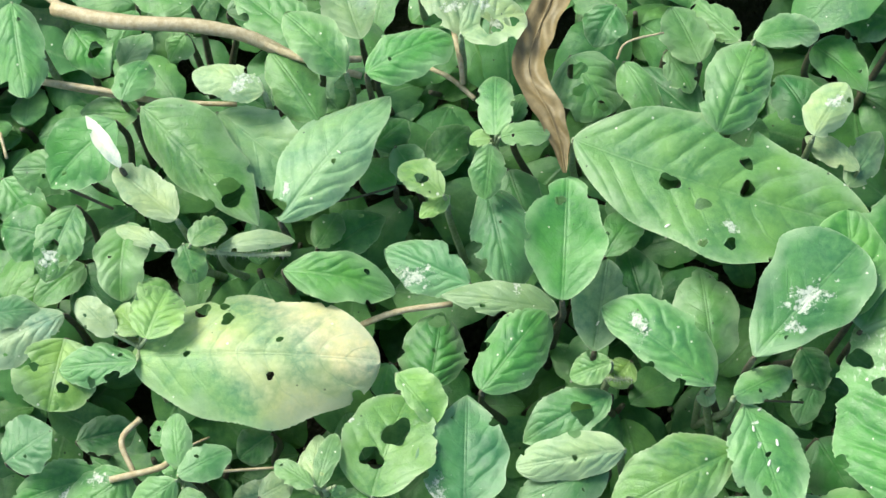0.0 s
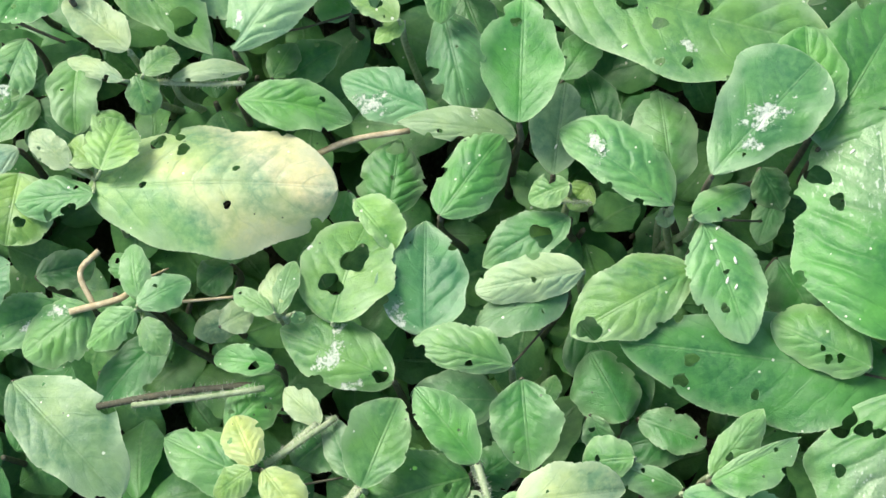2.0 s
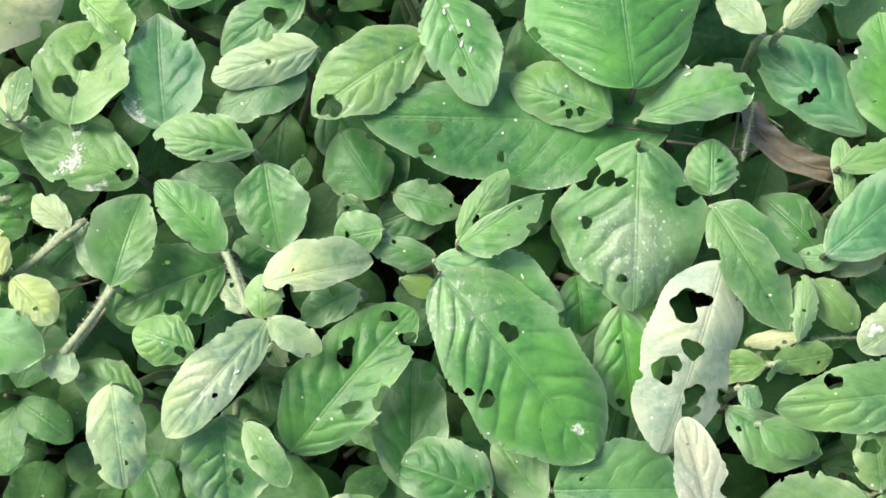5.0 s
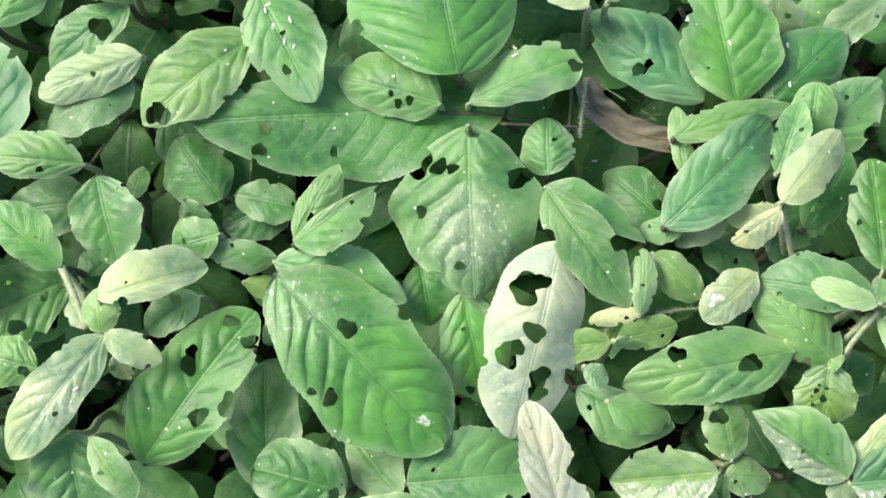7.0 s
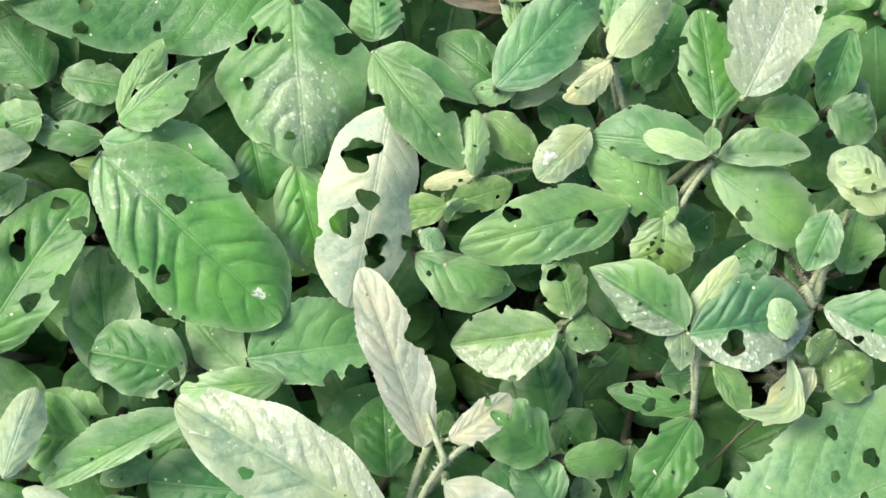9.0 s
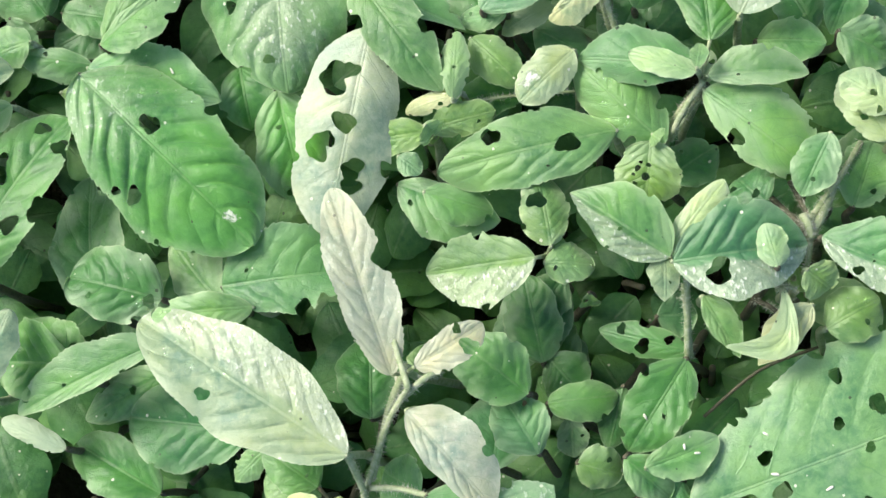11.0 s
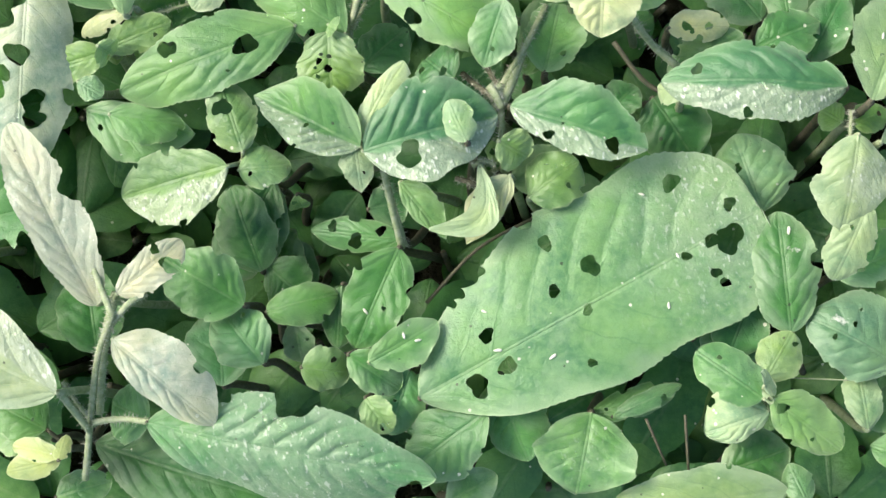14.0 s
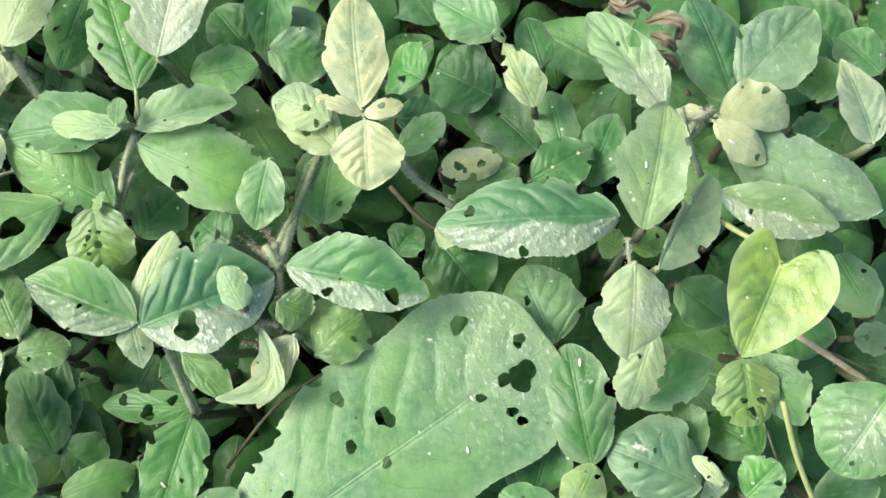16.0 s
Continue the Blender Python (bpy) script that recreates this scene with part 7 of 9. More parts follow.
leaf(p, (-0.1319, -0.0034, 0.0751), (-0.1346, -0.0194, 0.0721), 0.0137, "o", "M", arch=0.04)
p = weed(-0.1064, -0.0720, "low weed with hairy stem and green insect-eaten leaves")
foot(p, (-0.0993, -0.0690, 0.0860), "D", [(-0.0993, -0.0690, 0.0880)])
leaf(p, (-0.0993, -0.0690, 0.0880), (-0.1304, -0.0796, 0.0850), 0.0158, "o", "M", arch=0.109, scars=[(0.418, 0.394, 0.106)])
p = weed(-0.1145, -0.0544, "shaded weed with broad dark green leaves")
foot(p, (-0.1135, -0.0587, 0.0783), "D", [(-0.1135, -0.0587, 0.0803)])
leaf(p, (-0.1135, -0.0587, 0.0803), (-0.0959, -0.0536, 0.0773), 0.0131, "o", "D", arch=0.042)
p = weed(-0.0758, -0.0715, "low weed with hairy stem and green insect-eaten leaves")
foot(p, (-0.0816, -0.0615, 0.0907), "D", [(-0.0816, -0.0615, 0.0927)])
leaf(p, (-0.0816, -0.0615, 0.0927), (-0.0873, -0.0531, 0.0897), 0.0074, "o", "M", arch=0.095)
q = stem(p, 0.0011, "T", [(-0.0976, -0.0727, 0.0966), (-0.0834, -0.0688, 0.0966), (-0.0804, -0.0662, 0.0958)])
q = stem(p, 0.0004, "T", [(-0.0765, -0.0615, 0.0919), (-0.0704, -0.0576, 0.0888)])
p = weed(-0.0780, -0.0690, "low weed with hairy stem and green insect-eaten leaves")
foot(p, (-0.0757, -0.0700, 0.0917), "D", [(-0.0757, -0.0700, 0.0937)])
leaf(p, (-0.0757, -0.0700, 0.0937), (-0.0835, -0.0651, 0.0907), 0.0082, "o", "M", arch=0.046)
p = weed(-0.0429, -0.0695, "low weed with hairy stem and green insect-eaten leaves")
foot(p, (-0.0399, -0.0603, 0.0876), "D", [(-0.0399, -0.0603, 0.0896)])
leaf(p, (-0.0399, -0.0603, 0.0896), (-0.0368, -0.0738, 0.0866), 0.0100, "o", "P", arch=0.074)
p = weed(0.0805, -0.0423, "weed with greyish green veined leaves")
foot(p, (0.0782, -0.0393, 0.0904), "P", [(0.0782, -0.0393, 0.0924)])
leaf(p, (0.0782, -0.0393, 0.0924), (0.0795, -0.0445, 0.0894), 0.0058, "o", "P", arch=0.109)
p = weed(0.0851, -0.0431, "dark creeping stem between the leaves", "stem", "creeping_stem", "creeping stems")
q = stem(p, 0.0004, "D", [(0.0851, -0.0431, 0.0950), (0.1079, -0.0422, 0.0888)])
p = weed(0.0470, -0.0371, "pale hairy creeping stem among leaves", "stem", "creeping_stem", "creeping stems")
q = stem(p, 0.0004, "P", [(0.0470, -0.0371, 0.0919), (0.0571, -0.0373, 0.0919)])
hairs(q, [(0.0470, -0.0371, 0.0919), (0.0571, -0.0373, 0.0919)], 0.0004, 170)
p = weed(0.0610, -0.0314, "young weed shoot with yellow-green leaves")
foot(p, (0.0566, -0.0312, 0.0883), "D", [(0.0566, -0.0312, 0.0903)])
leaf(p, (0.0566, -0.0312, 0.0903), (0.0503, -0.0384, 0.0873), 0.0102, "o", "Y", arch=0.041)
p = weed(0.1244, -0.0407, "shaded weed with broad dark green leaves")
foot(p, (0.1133, -0.0514, 0.0773), "D", [(0.1133, -0.0514, 0.0793)])
leaf(p, (0.1133, -0.0514, 0.0793), (0.1243, -0.0688, 0.0763), 0.0203, "o", "D", arch=0.066)
p = weed(0.0982, -0.0183, "low weed with hairy stem and green insect-eaten leaves")
foot(p, (0.1085, -0.0245, 0.0825), "D", [(0.1085, -0.0245, 0.0845)])
leaf(p, (0.1085, -0.0245, 0.0845), (0.1152, -0.0369, 0.0815), 0.0123, "o", "D", arch=0.047)
p = weed(-0.0182, 0.0260, "dark creeping stem between the leaves", "stem", "creeping_stem", "creeping stems")
q = stem(p, 0.0004, "D", [(-0.0182, 0.0260, 0.0825), (-0.0325, 0.0215, 0.0825), (-0.0437, 0.0208, 0.0794)])
p = weed(-0.1154, -0.0083, "weed with broad bluish green worn leaves")
foot(p, (-0.1207, -0.0034, 0.0743), "D", [(-0.1207, -0.0034, 0.0763)])
leaf(p, (-0.1207, -0.0034, 0.0763), (-0.1018, -0.0170, 0.0733), 0.0211, "o", "B", arch=0.102)
p = weed(-0.0616, -0.0557, "shaded weed with broad dark green leaves")
foot(p, (-0.0524, -0.0552, 0.0811), "D", [(-0.0524, -0.0552, 0.0831)])
leaf(p, (-0.0524, -0.0552, 0.0831), (-0.0628, -0.0625, 0.0801), 0.0121, "o", "D", arch=0.063)
p = weed(-0.0539, -0.0685, "weed shoot with pale green hairy leaves")
foot(p, (-0.0504, -0.0742, 0.0844), "D", [(-0.0475, -0.0725, 0.0864), (-0.0533, -0.0760, 0.0923)])
leaf(p, (-0.0475, -0.0725, 0.0864), (-0.0632, -0.0765, 0.0834), 0.0102, "o", "P", arch=0.07)
leaf(p, (-0.0533, -0.0760, 0.0923), (-0.0438, -0.0698, 0.0893), 0.0098, "o", "P", arch=0.071)
q = stem(p, 0.0005, "T", [(-0.0665, -0.0685, 0.0919), (-0.0489, -0.0665, 0.0903)])
p = weed(0.0729, -0.0208, "shaded weed with broad dark green leaves")
foot(p, (0.0628, -0.0180, 0.0778), "D", [(0.0628, -0.0180, 0.0798)])
leaf(p, (0.0628, -0.0180, 0.0798), (0.0551, 0.0103, 0.0768), 0.0144, "o", "D", arch=0.083)
p = weed(-0.0413, -0.0724, "weed shoot with pale green hairy leaves")
foot(p, (-0.0363, -0.0723, 0.0916), "P", [(-0.0363, -0.0723, 0.0936)])
leaf(p, (-0.0363, -0.0723, 0.0936), (-0.0369, -0.0558, 0.0906), 0.0084, "o", "P", arch=0.037)
p = weed(0.0227, -0.1165, "pale hairy creeping stem among leaves", "stem", "creeping_stem", "creeping stems")
q = stem(p, 0.0011, "P", [(0.0227, -0.1165, 0.0989), (0.0264, -0.1239, 0.0981), (0.0295, -0.1333, 0.0966)])
hairs(q, [(0.0227, -0.1165, 0.0989), (0.0264, -0.1239, 0.0981), (0.0295, -0.1333, 0.0966)], 0.0011, 170)
p = weed(0.0346, -0.0890, "weed with broad bluish green worn leaves")
foot(p, (0.0299, -0.0959, 0.0799), "D", [(0.0299, -0.0959, 0.0819)])
leaf(p, (0.0299, -0.0959, 0.0819), (0.0028, -0.0943, 0.0789), 0.0180, "o", "B", arch=0.089)
p = weed(0.0298, -0.1388, "weed shoot with pale green hairy leaves")
foot(p, (0.0280, -0.1339, 0.0937), "P", [(0.0280, -0.1339, 0.0957)])
leaf(p, (0.0280, -0.1339, 0.0957), (0.0209, -0.1234, 0.0927), 0.0084, "o", "P", arch=0.074, holes=[(0.736, -0.254, 0.065)])
p = weed(-0.0153, -0.1124, "low weed with hairy stem and green insect-eaten leaves")
foot(p, (-0.0114, -0.1207, 0.0910), "D", [(-0.0114, -0.1207, 0.0930)])
leaf(p, (-0.0114, -0.1207, 0.0930), (-0.0210, -0.1019, 0.0900), 0.0103, "o", "D", arch=0.036)
q = stem(p, 0.0012, "P", [(-0.0102, -0.1233, 0.0981), (-0.0165, -0.1316, 0.0958), (-0.0248, -0.1412, 0.0927)])
hairs(q, [(-0.0102, -0.1233, 0.0981), (-0.0165, -0.1316, 0.0958), (-0.0248, -0.1412, 0.0927)], 0.0012, 170)
q = stem(p, 0.0004, "D", [(-0.0158, -0.1196, 0.0872), (-0.0360, -0.1234, 0.0857)])
p = weed(-0.0142, -0.1283, "bare tan creeping stem lying among the leaves", "stem", "creeping_stem", "creeping stems")
q = stem(p, 0.0005, "T", [(-0.0142, -0.1283, 0.0888), (-0.0230, -0.1377, 0.0857)])
p = weed(0.0233, -0.1303, "shaded weed with broad dark green leaves")
foot(p, (0.0228, -0.1195, 0.0784), "D", [(0.0228, -0.1195, 0.0804)])
leaf(p, (0.0228, -0.1195, 0.0804), (0.0364, -0.1099, 0.0774), 0.0145, "o", "D", arch=0.086)
p = weed(-0.0392, -0.0941, "pale hairy creeping stem among leaves", "stem", "creeping_stem", "creeping stems")
q = stem(p, 0.0010, "P", [(-0.0392, -0.0941, 0.0919), (-0.0535, -0.0967, 0.0935), (-0.0782, -0.0998, 0.0935)])
hairs(q, [(-0.0392, -0.0941, 0.0919), (-0.0535, -0.0967, 0.0935), (-0.0782, -0.0998, 0.0935)], 0.0010, 170)
p = weed(-0.0227, -0.1124, "shaded weed with broad dark green leaves")
foot(p, (-0.0208, -0.1061, 0.0877), "D", [(-0.0222, -0.1045, 0.0920), (-0.0194, -0.1077, 0.0897)])
leaf(p, (-0.0222, -0.1045, 0.0920), (-0.0340, -0.0937, 0.0890), 0.0092, "o", "P", arch=0.088)
leaf(p, (-0.0194, -0.1077, 0.0897), (-0.0304, -0.1164, 0.0867), 0.0146, "o", "D", arch=0.04)
q = stem(p, 0.0011, "P", [(-0.0230, -0.1047, 0.0942), (-0.0356, -0.1153, 0.0935), (-0.0475, -0.1226, 0.0919)])
hairs(q, [(-0.0230, -0.1047, 0.0942), (-0.0356, -0.1153, 0.0935), (-0.0475, -0.1226, 0.0919)], 0.0011, 170)
p = weed(0.0329, -0.0880, "dark creeping stem between the leaves", "stem", "creeping_stem", "creeping stems")
q = stem(p, 0.0004, "D", [(0.0329, -0.0880, 0.0958), (0.0462, -0.0712, 0.0872)])
p = weed(0.1516, -0.0945, "dark creeping stem between the leaves", "stem", "creeping_stem", "creeping stems")
q = stem(p, 0.0005, "D", [(0.1516, -0.0945, 0.0935), (0.1681, -0.0975, 0.0903), (0.1787, -0.0984, 0.0857)])
p = weed(0.1621, -0.0272, "low weed with hairy stem and green insect-eaten leaves")
foot(p, (0.1581, -0.0170, 0.0862), "D", [(0.1581, -0.0170, 0.0882)])
leaf(p, (0.1581, -0.0170, 0.0882), (0.1761, -0.0098, 0.0852), 0.0140, "o", "M", arch=0.093)
p = weed(0.1757, -0.0131, "shaded weed with broad dark green leaves")
foot(p, (0.1812, -0.0034, 0.0769), "D", [(0.1812, -0.0034, 0.0789)])
leaf(p, (0.1812, -0.0034, 0.0789), (0.1949, -0.0350, 0.0759), 0.0277, "o", "D", arch=0.037, holes=[(0.776, -0.066, 0.03)])
p = weed(0.1352, -0.0889, "dark creeping stem between the leaves", "stem", "creeping_stem", "creeping stems")
q = stem(p, 0.0004, "D", [(0.1352, -0.0889, 0.0950), (0.1543, -0.0923, 0.0919), (0.1670, -0.0953, 0.0872)])
p = weed(0.1134, -0.0187, "shaded weed with broad dark green leaves")
foot(p, (0.1139, -0.0304, 0.0785), "D", [(0.1139, -0.0304, 0.0805)])
leaf(p, (0.1139, -0.0304, 0.0805), (0.1081, -0.0470, 0.0775), 0.0098, "o", "D", arch=0.052)
p = weed(0.2084, -0.1086, "shaded weed with broad dark green leaves")
foot(p, (0.2074, -0.1059, 0.0660), "D", [(0.2074, -0.1059, 0.0680)])
leaf(p, (0.2074, -0.1059, 0.0680), (0.1837, -0.0823, 0.0650), 0.0008, "o", "D", arch=0.068)
p = weed(0.0803, -0.1990, "shaded weed with broad dark green leaves")
foot(p, (0.0699, -0.1892, 0.0838), "D", [(0.0699, -0.1892, 0.0858)])
leaf(p, (0.0699, -0.1892, 0.0858), (0.0733, -0.1506, 0.0828), 0.0216, "o", "D", arch=0.075)
p = weed(0.1772, -0.1463, "low weed with hairy stem and green insect-eaten leaves")
foot(p, (0.1807, -0.1537, 0.0914), "D", [(0.1807, -0.1537, 0.0934)])
leaf(p, (0.1807, -0.1537, 0.0934), (0.1994, -0.1527, 0.0904), 0.0122, "o", "M", arch=0.056)
q = stem(p, 0.0005, "P", [(0.1857, -0.1554, 0.0974), (0.1973, -0.1555, 0.0950), (0.2137, -0.1573, 0.0919)])
hairs(q, [(0.1857, -0.1554, 0.0974), (0.1973, -0.1555, 0.0950), (0.2137, -0.1573, 0.0919)], 0.0005, 170)
p = weed(0.1601, -0.1515, "young weed shoot with yellow-green leaves")
foot(p, (0.1720, -0.1578, 0.0925), "P", [(0.1720, -0.1578, 0.0945)])
leaf(p, (0.1720, -0.1578, 0.0945), (0.1716, -0.1632, 0.0915), 0.0049, "o", "Y", arch=0.095)
p = weed(0.1926, -0.1420, "shaded weed with broad dark green leaves")
foot(p, (0.1959, -0.1304, 0.0788), "D", [(0.1959, -0.1304, 0.0808)])
leaf(p, (0.1959, -0.1304, 0.0808), (0.1800, -0.1106, 0.0778), 0.0172, "o", "D", arch=0.091, holes=[(0.279, -0.252, 0.058)])
p = weed(0.2316, -0.1170, "weed with broad bluish green worn leaves")
foot(p, (0.2376, -0.1160, 0.0848), "D", [(0.2376, -0.1160, 0.0868)])
leaf(p, (0.2376, -0.1160, 0.0868), (0.2632, -0.0977, 0.0838), 0.0190, "o", "B", arch=0.035)
p = weed(0.2227, -0.1323, "weed shoot with pale green hairy leaves")
foot(p, (0.2255, -0.1327, 0.0954), "P", [(0.2255, -0.1327, 0.0974)])
leaf(p, (0.2255, -0.1327, 0.0974), (0.2102, -0.1326, 0.0944), 0.0079, "o", "P", arch=0.101)
q = stem(p, 0.0009, "P", [(0.2245, -0.1327, 0.1044), (0.2252, -0.1420, 0.1005), (0.2269, -0.1497, 0.0935)])
hairs(q, [(0.2245, -0.1327, 0.1044), (0.2252, -0.1420, 0.1005), (0.2269, -0.1497, 0.0935)], 0.0009, 170)
p = weed(0.2208, -0.1449, "low weed with hairy stem and green insect-eaten leaves")
foot(p, (0.2316, -0.1382, 0.0915), "D", [(0.2316, -0.1382, 0.0935)])
leaf(p, (0.2316, -0.1382, 0.0935), (0.2494, -0.1178, 0.0905), 0.0141, "o", "M", arch=0.068, holes=[(0.235, 0.104, 0.05), (0.354, 0.504, 0.037)])
p = weed(0.2229, -0.1337, "weed shoot with pale green hairy leaves")
foot(p, (0.2115, -0.1323, 0.0901), "P", [(0.2115, -0.1323, 0.0921)])
leaf(p, (0.2115, -0.1323, 0.0921), (0.1953, -0.1366, 0.0891), 0.0072, "o", "P", arch=0.106)
p = weed(0.2696, -0.0823, "weed with greyish green veined leaves")
foot(p, (0.2703, -0.0724, 0.0768), "P", [(0.2703, -0.0724, 0.0788)])
leaf(p, (0.2703, -0.0724, 0.0788), (0.2481, -0.0839, 0.0758), 0.0118, "o", "G", arch=0.105)
p = weed(0.2332, -0.0544, "weed with greyish green veined leaves")
foot(p, (0.2385, -0.0653, 0.0768), "P", [(0.2385, -0.0653, 0.0788)])
leaf(p, (0.2385, -0.0653, 0.0788), (0.2368, -0.0858, 0.0758), 0.0163, "o", "G", arch=0.052, holes=[(0.4, 0.378, 0.047)])
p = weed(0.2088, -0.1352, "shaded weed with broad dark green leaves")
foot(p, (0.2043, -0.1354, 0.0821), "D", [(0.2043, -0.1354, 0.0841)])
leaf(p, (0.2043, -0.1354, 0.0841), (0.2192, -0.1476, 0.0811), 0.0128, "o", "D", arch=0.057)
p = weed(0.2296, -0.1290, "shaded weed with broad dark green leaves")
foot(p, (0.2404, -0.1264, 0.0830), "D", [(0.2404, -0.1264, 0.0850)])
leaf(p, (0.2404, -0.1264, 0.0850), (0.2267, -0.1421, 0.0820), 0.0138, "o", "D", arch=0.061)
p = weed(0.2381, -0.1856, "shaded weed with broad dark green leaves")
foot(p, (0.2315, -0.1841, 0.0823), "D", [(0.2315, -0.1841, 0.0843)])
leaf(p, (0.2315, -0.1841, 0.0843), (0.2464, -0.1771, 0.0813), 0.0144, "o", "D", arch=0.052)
p = weed(0.0589, -0.0904, "shaded weed with broad dark green leaves")
foot(p, (0.0567, -0.1000, 0.0811), "D", [(0.0567, -0.1000, 0.0831)])
leaf(p, (0.0567, -0.1000, 0.0831), (0.0615, -0.1116, 0.0801), 0.0092, "o", "D", arch=0.057)
p = weed(0.0756, -0.1245, "young weed shoot with yellow-green leaves")
foot(p, (0.0721, -0.1277, 0.0917), "P", [(0.0721, -0.1277, 0.0937)])
leaf(p, (0.0721, -0.1277, 0.0937), (0.0839, -0.1327, 0.0907), 0.0067, "o", "Y", arch=0.038)
p = weed(0.0319, -0.1093, "low weed with hairy stem and green insect-eaten leaves")
foot(p, (0.0430, -0.0978, 0.0856), "D", [(0.0430, -0.0978, 0.0876)])
leaf(p, (0.0430, -0.0978, 0.0876), (0.0467, -0.0884, 0.0846), 0.0062, "o", "M", arch=0.103)
p = weed(0.3001, -0.1378, "low weed with hairy stem and green insect-eaten leaves")
foot(p, (0.2936, -0.1358, 0.0913), "D", [(0.2936, -0.1358, 0.0933)])
leaf(p, (0.2936, -0.1358, 0.0933), (0.2809, -0.1556, 0.0903), 0.0119, "o", "M", arch=0.085)
p = weed(0.2550, -0.1560, "low weed with hairy stem and soft green leaves")
foot(p, (0.2460, -0.1638, 0.0980), "D", [(0.2460, -0.1638, 0.1000)])
leaf(p, (0.2460, -0.1638, 0.1000), (0.2489, -0.1544, 0.0970), 0.0045, "o", "P", arch=0.094)
q = stem(p, 0.0009, "P", [(0.2435, -0.1651, 0.1028), (0.2360, -0.1712, 0.0981), (0.2306, -0.1808, 0.0919)])
hairs(q, [(0.2435, -0.1651, 0.1028), (0.2360, -0.1712, 0.0981), (0.2306, -0.1808, 0.0919)], 0.0009, 170)
p = weed(0.2340, -0.1766, "pale hairy creeping stem among leaves", "stem", "creeping_stem", "creeping stems")
q = stem(p, 0.0005, "P", [(0.2340, -0.1766, 0.0981), (0.2403, -0.1697, 0.0974), (0.2461, -0.1660, 0.0966)])
hairs(q, [(0.2340, -0.1766, 0.0981), (0.2403, -0.1697, 0.0974), (0.2461, -0.1660, 0.0966)], 0.0005, 170)
p = weed(0.1560, -0.2212, "pale hairy creeping stem among leaves", "stem", "creeping_stem", "creeping stems")
q = stem(p, 0.0012, "P", [(0.1560, -0.2212, 0.1028), (0.1489, -0.2313, 0.0997), (0.1398, -0.2486, 0.0935)])
hairs(q, [(0.1560, -0.2212, 0.1028), (0.1489, -0.2313, 0.0997), (0.1398, -0.2486, 0.0935)], 0.0012, 170)
p = weed(0.2624, -0.2030, "pale hairy creeping stem among leaves", "stem", "creeping_stem", "creeping stems")
q = stem(p, 0.0012, "P", [(0.2624, -0.2030, 0.1044), (0.2631, -0.2060, 0.1052), (0.2634, -0.2092, 0.1044)])
hairs(q, [(0.2624, -0.2030, 0.1044), (0.2631, -0.2060, 0.1052), (0.2634, -0.2092, 0.1044)], 0.0012, 170)
p = weed(0.2690, -0.2180, "young weed shoot with yellow-green leaves")
foot(p, (0.2590, -0.2150, 0.0956), "P", [(0.2590, -0.2150, 0.0976)])
leaf(p, (0.2590, -0.2150, 0.0976), (0.2597, -0.2217, 0.0946), 0.0070, "o", "Y", arch=0.055)
q = stem(p, 0.0009, "P", [(0.2648, -0.2027, 0.1013), (0.2630, -0.2099, 0.1028), (0.2607, -0.2167, 0.1020)])
hairs(q, [(0.2648, -0.2027, 0.1013), (0.2630, -0.2099, 0.1028), (0.2607, -0.2167, 0.1020)], 0.0009, 170)
q = stem(p, 0.0006, "P", [(0.2519, -0.2204, 0.1036), (0.2550, -0.2202, 0.1044), (0.2574, -0.2219, 0.1036)])
hairs(q, [(0.2519, -0.2204, 0.1036), (0.2550, -0.2202, 0.1044), (0.2574, -0.2219, 0.1036)], 0.0006, 170)
p = weed(0.1232, -0.2291, "shaded weed with broad dark green leaves")
foot(p, (0.1112, -0.2353, 0.0847), "D", [(0.1112, -0.2353, 0.0867)])
leaf(p, (0.1112, -0.2353, 0.0867), (0.1003, -0.2420, 0.0837), 0.0081, "o", "N", arch=0.041)
p = weed(0.0962, -0.2170, "low weed with hairy stem and soft green leaves")
foot(p, (0.0868, -0.2086, 0.0758), "D", [(0.0868, -0.2086, 0.0778)])
leaf(p, (0.0868, -0.2086, 0.0778), (0.0577, -0.2170, 0.0748), 0.0134, "o", "N", arch=0.07, holes=[(0.414, -0.04, 0.038)])
p = weed(0.1542, -0.2117, "bleached creeping stem among leaves", "stem", "creeping_stem", "creeping stems")
q = stem(p, 0.0004, "W", [(0.1542, -0.2117, 0.1020), (0.1526, -0.2203, 0.1013), (0.1513, -0.2305, 0.0997)])
p = weed(0.1636, -0.2260, "young weed shoot with yellow-green leaves")
foot(p, (0.1568, -0.2241, 0.0951), "P", [(0.1568, -0.2241, 0.0971)])
leaf(p, (0.1568, -0.2241, 0.0971), (0.1602, -0.2161, 0.0941), 0.0069, "o", "Y", arch=0.039)
p = weed(0.2206, -0.2246, "shaded weed with broad dark green leaves")
foot(p, (0.2093, -0.2365, 0.0840), "D", [(0.2093, -0.2365, 0.0860)])
leaf(p, (0.2093, -0.2365, 0.0860), (0.2021, -0.2521, 0.0830), 0.0100, "o", "D", arch=0.049)
p = weed(0.2299, -0.2139, "pale hairy creeping stem among leaves", "stem", "creeping_stem", "creeping stems")
q = stem(p, 0.0009, "P", [(0.2299, -0.2139, 0.0981), (0.2291, -0.2224, 0.0935), (0.2282, -0.2324, 0.0872)])
hairs(q, [(0.2299, -0.2139, 0.0981), (0.2291, -0.2224, 0.0935), (0.2282, -0.2324, 0.0872)], 0.0009, 170)
p = weed(0.2149, -0.2215, "weed with broad bluish green worn leaves")
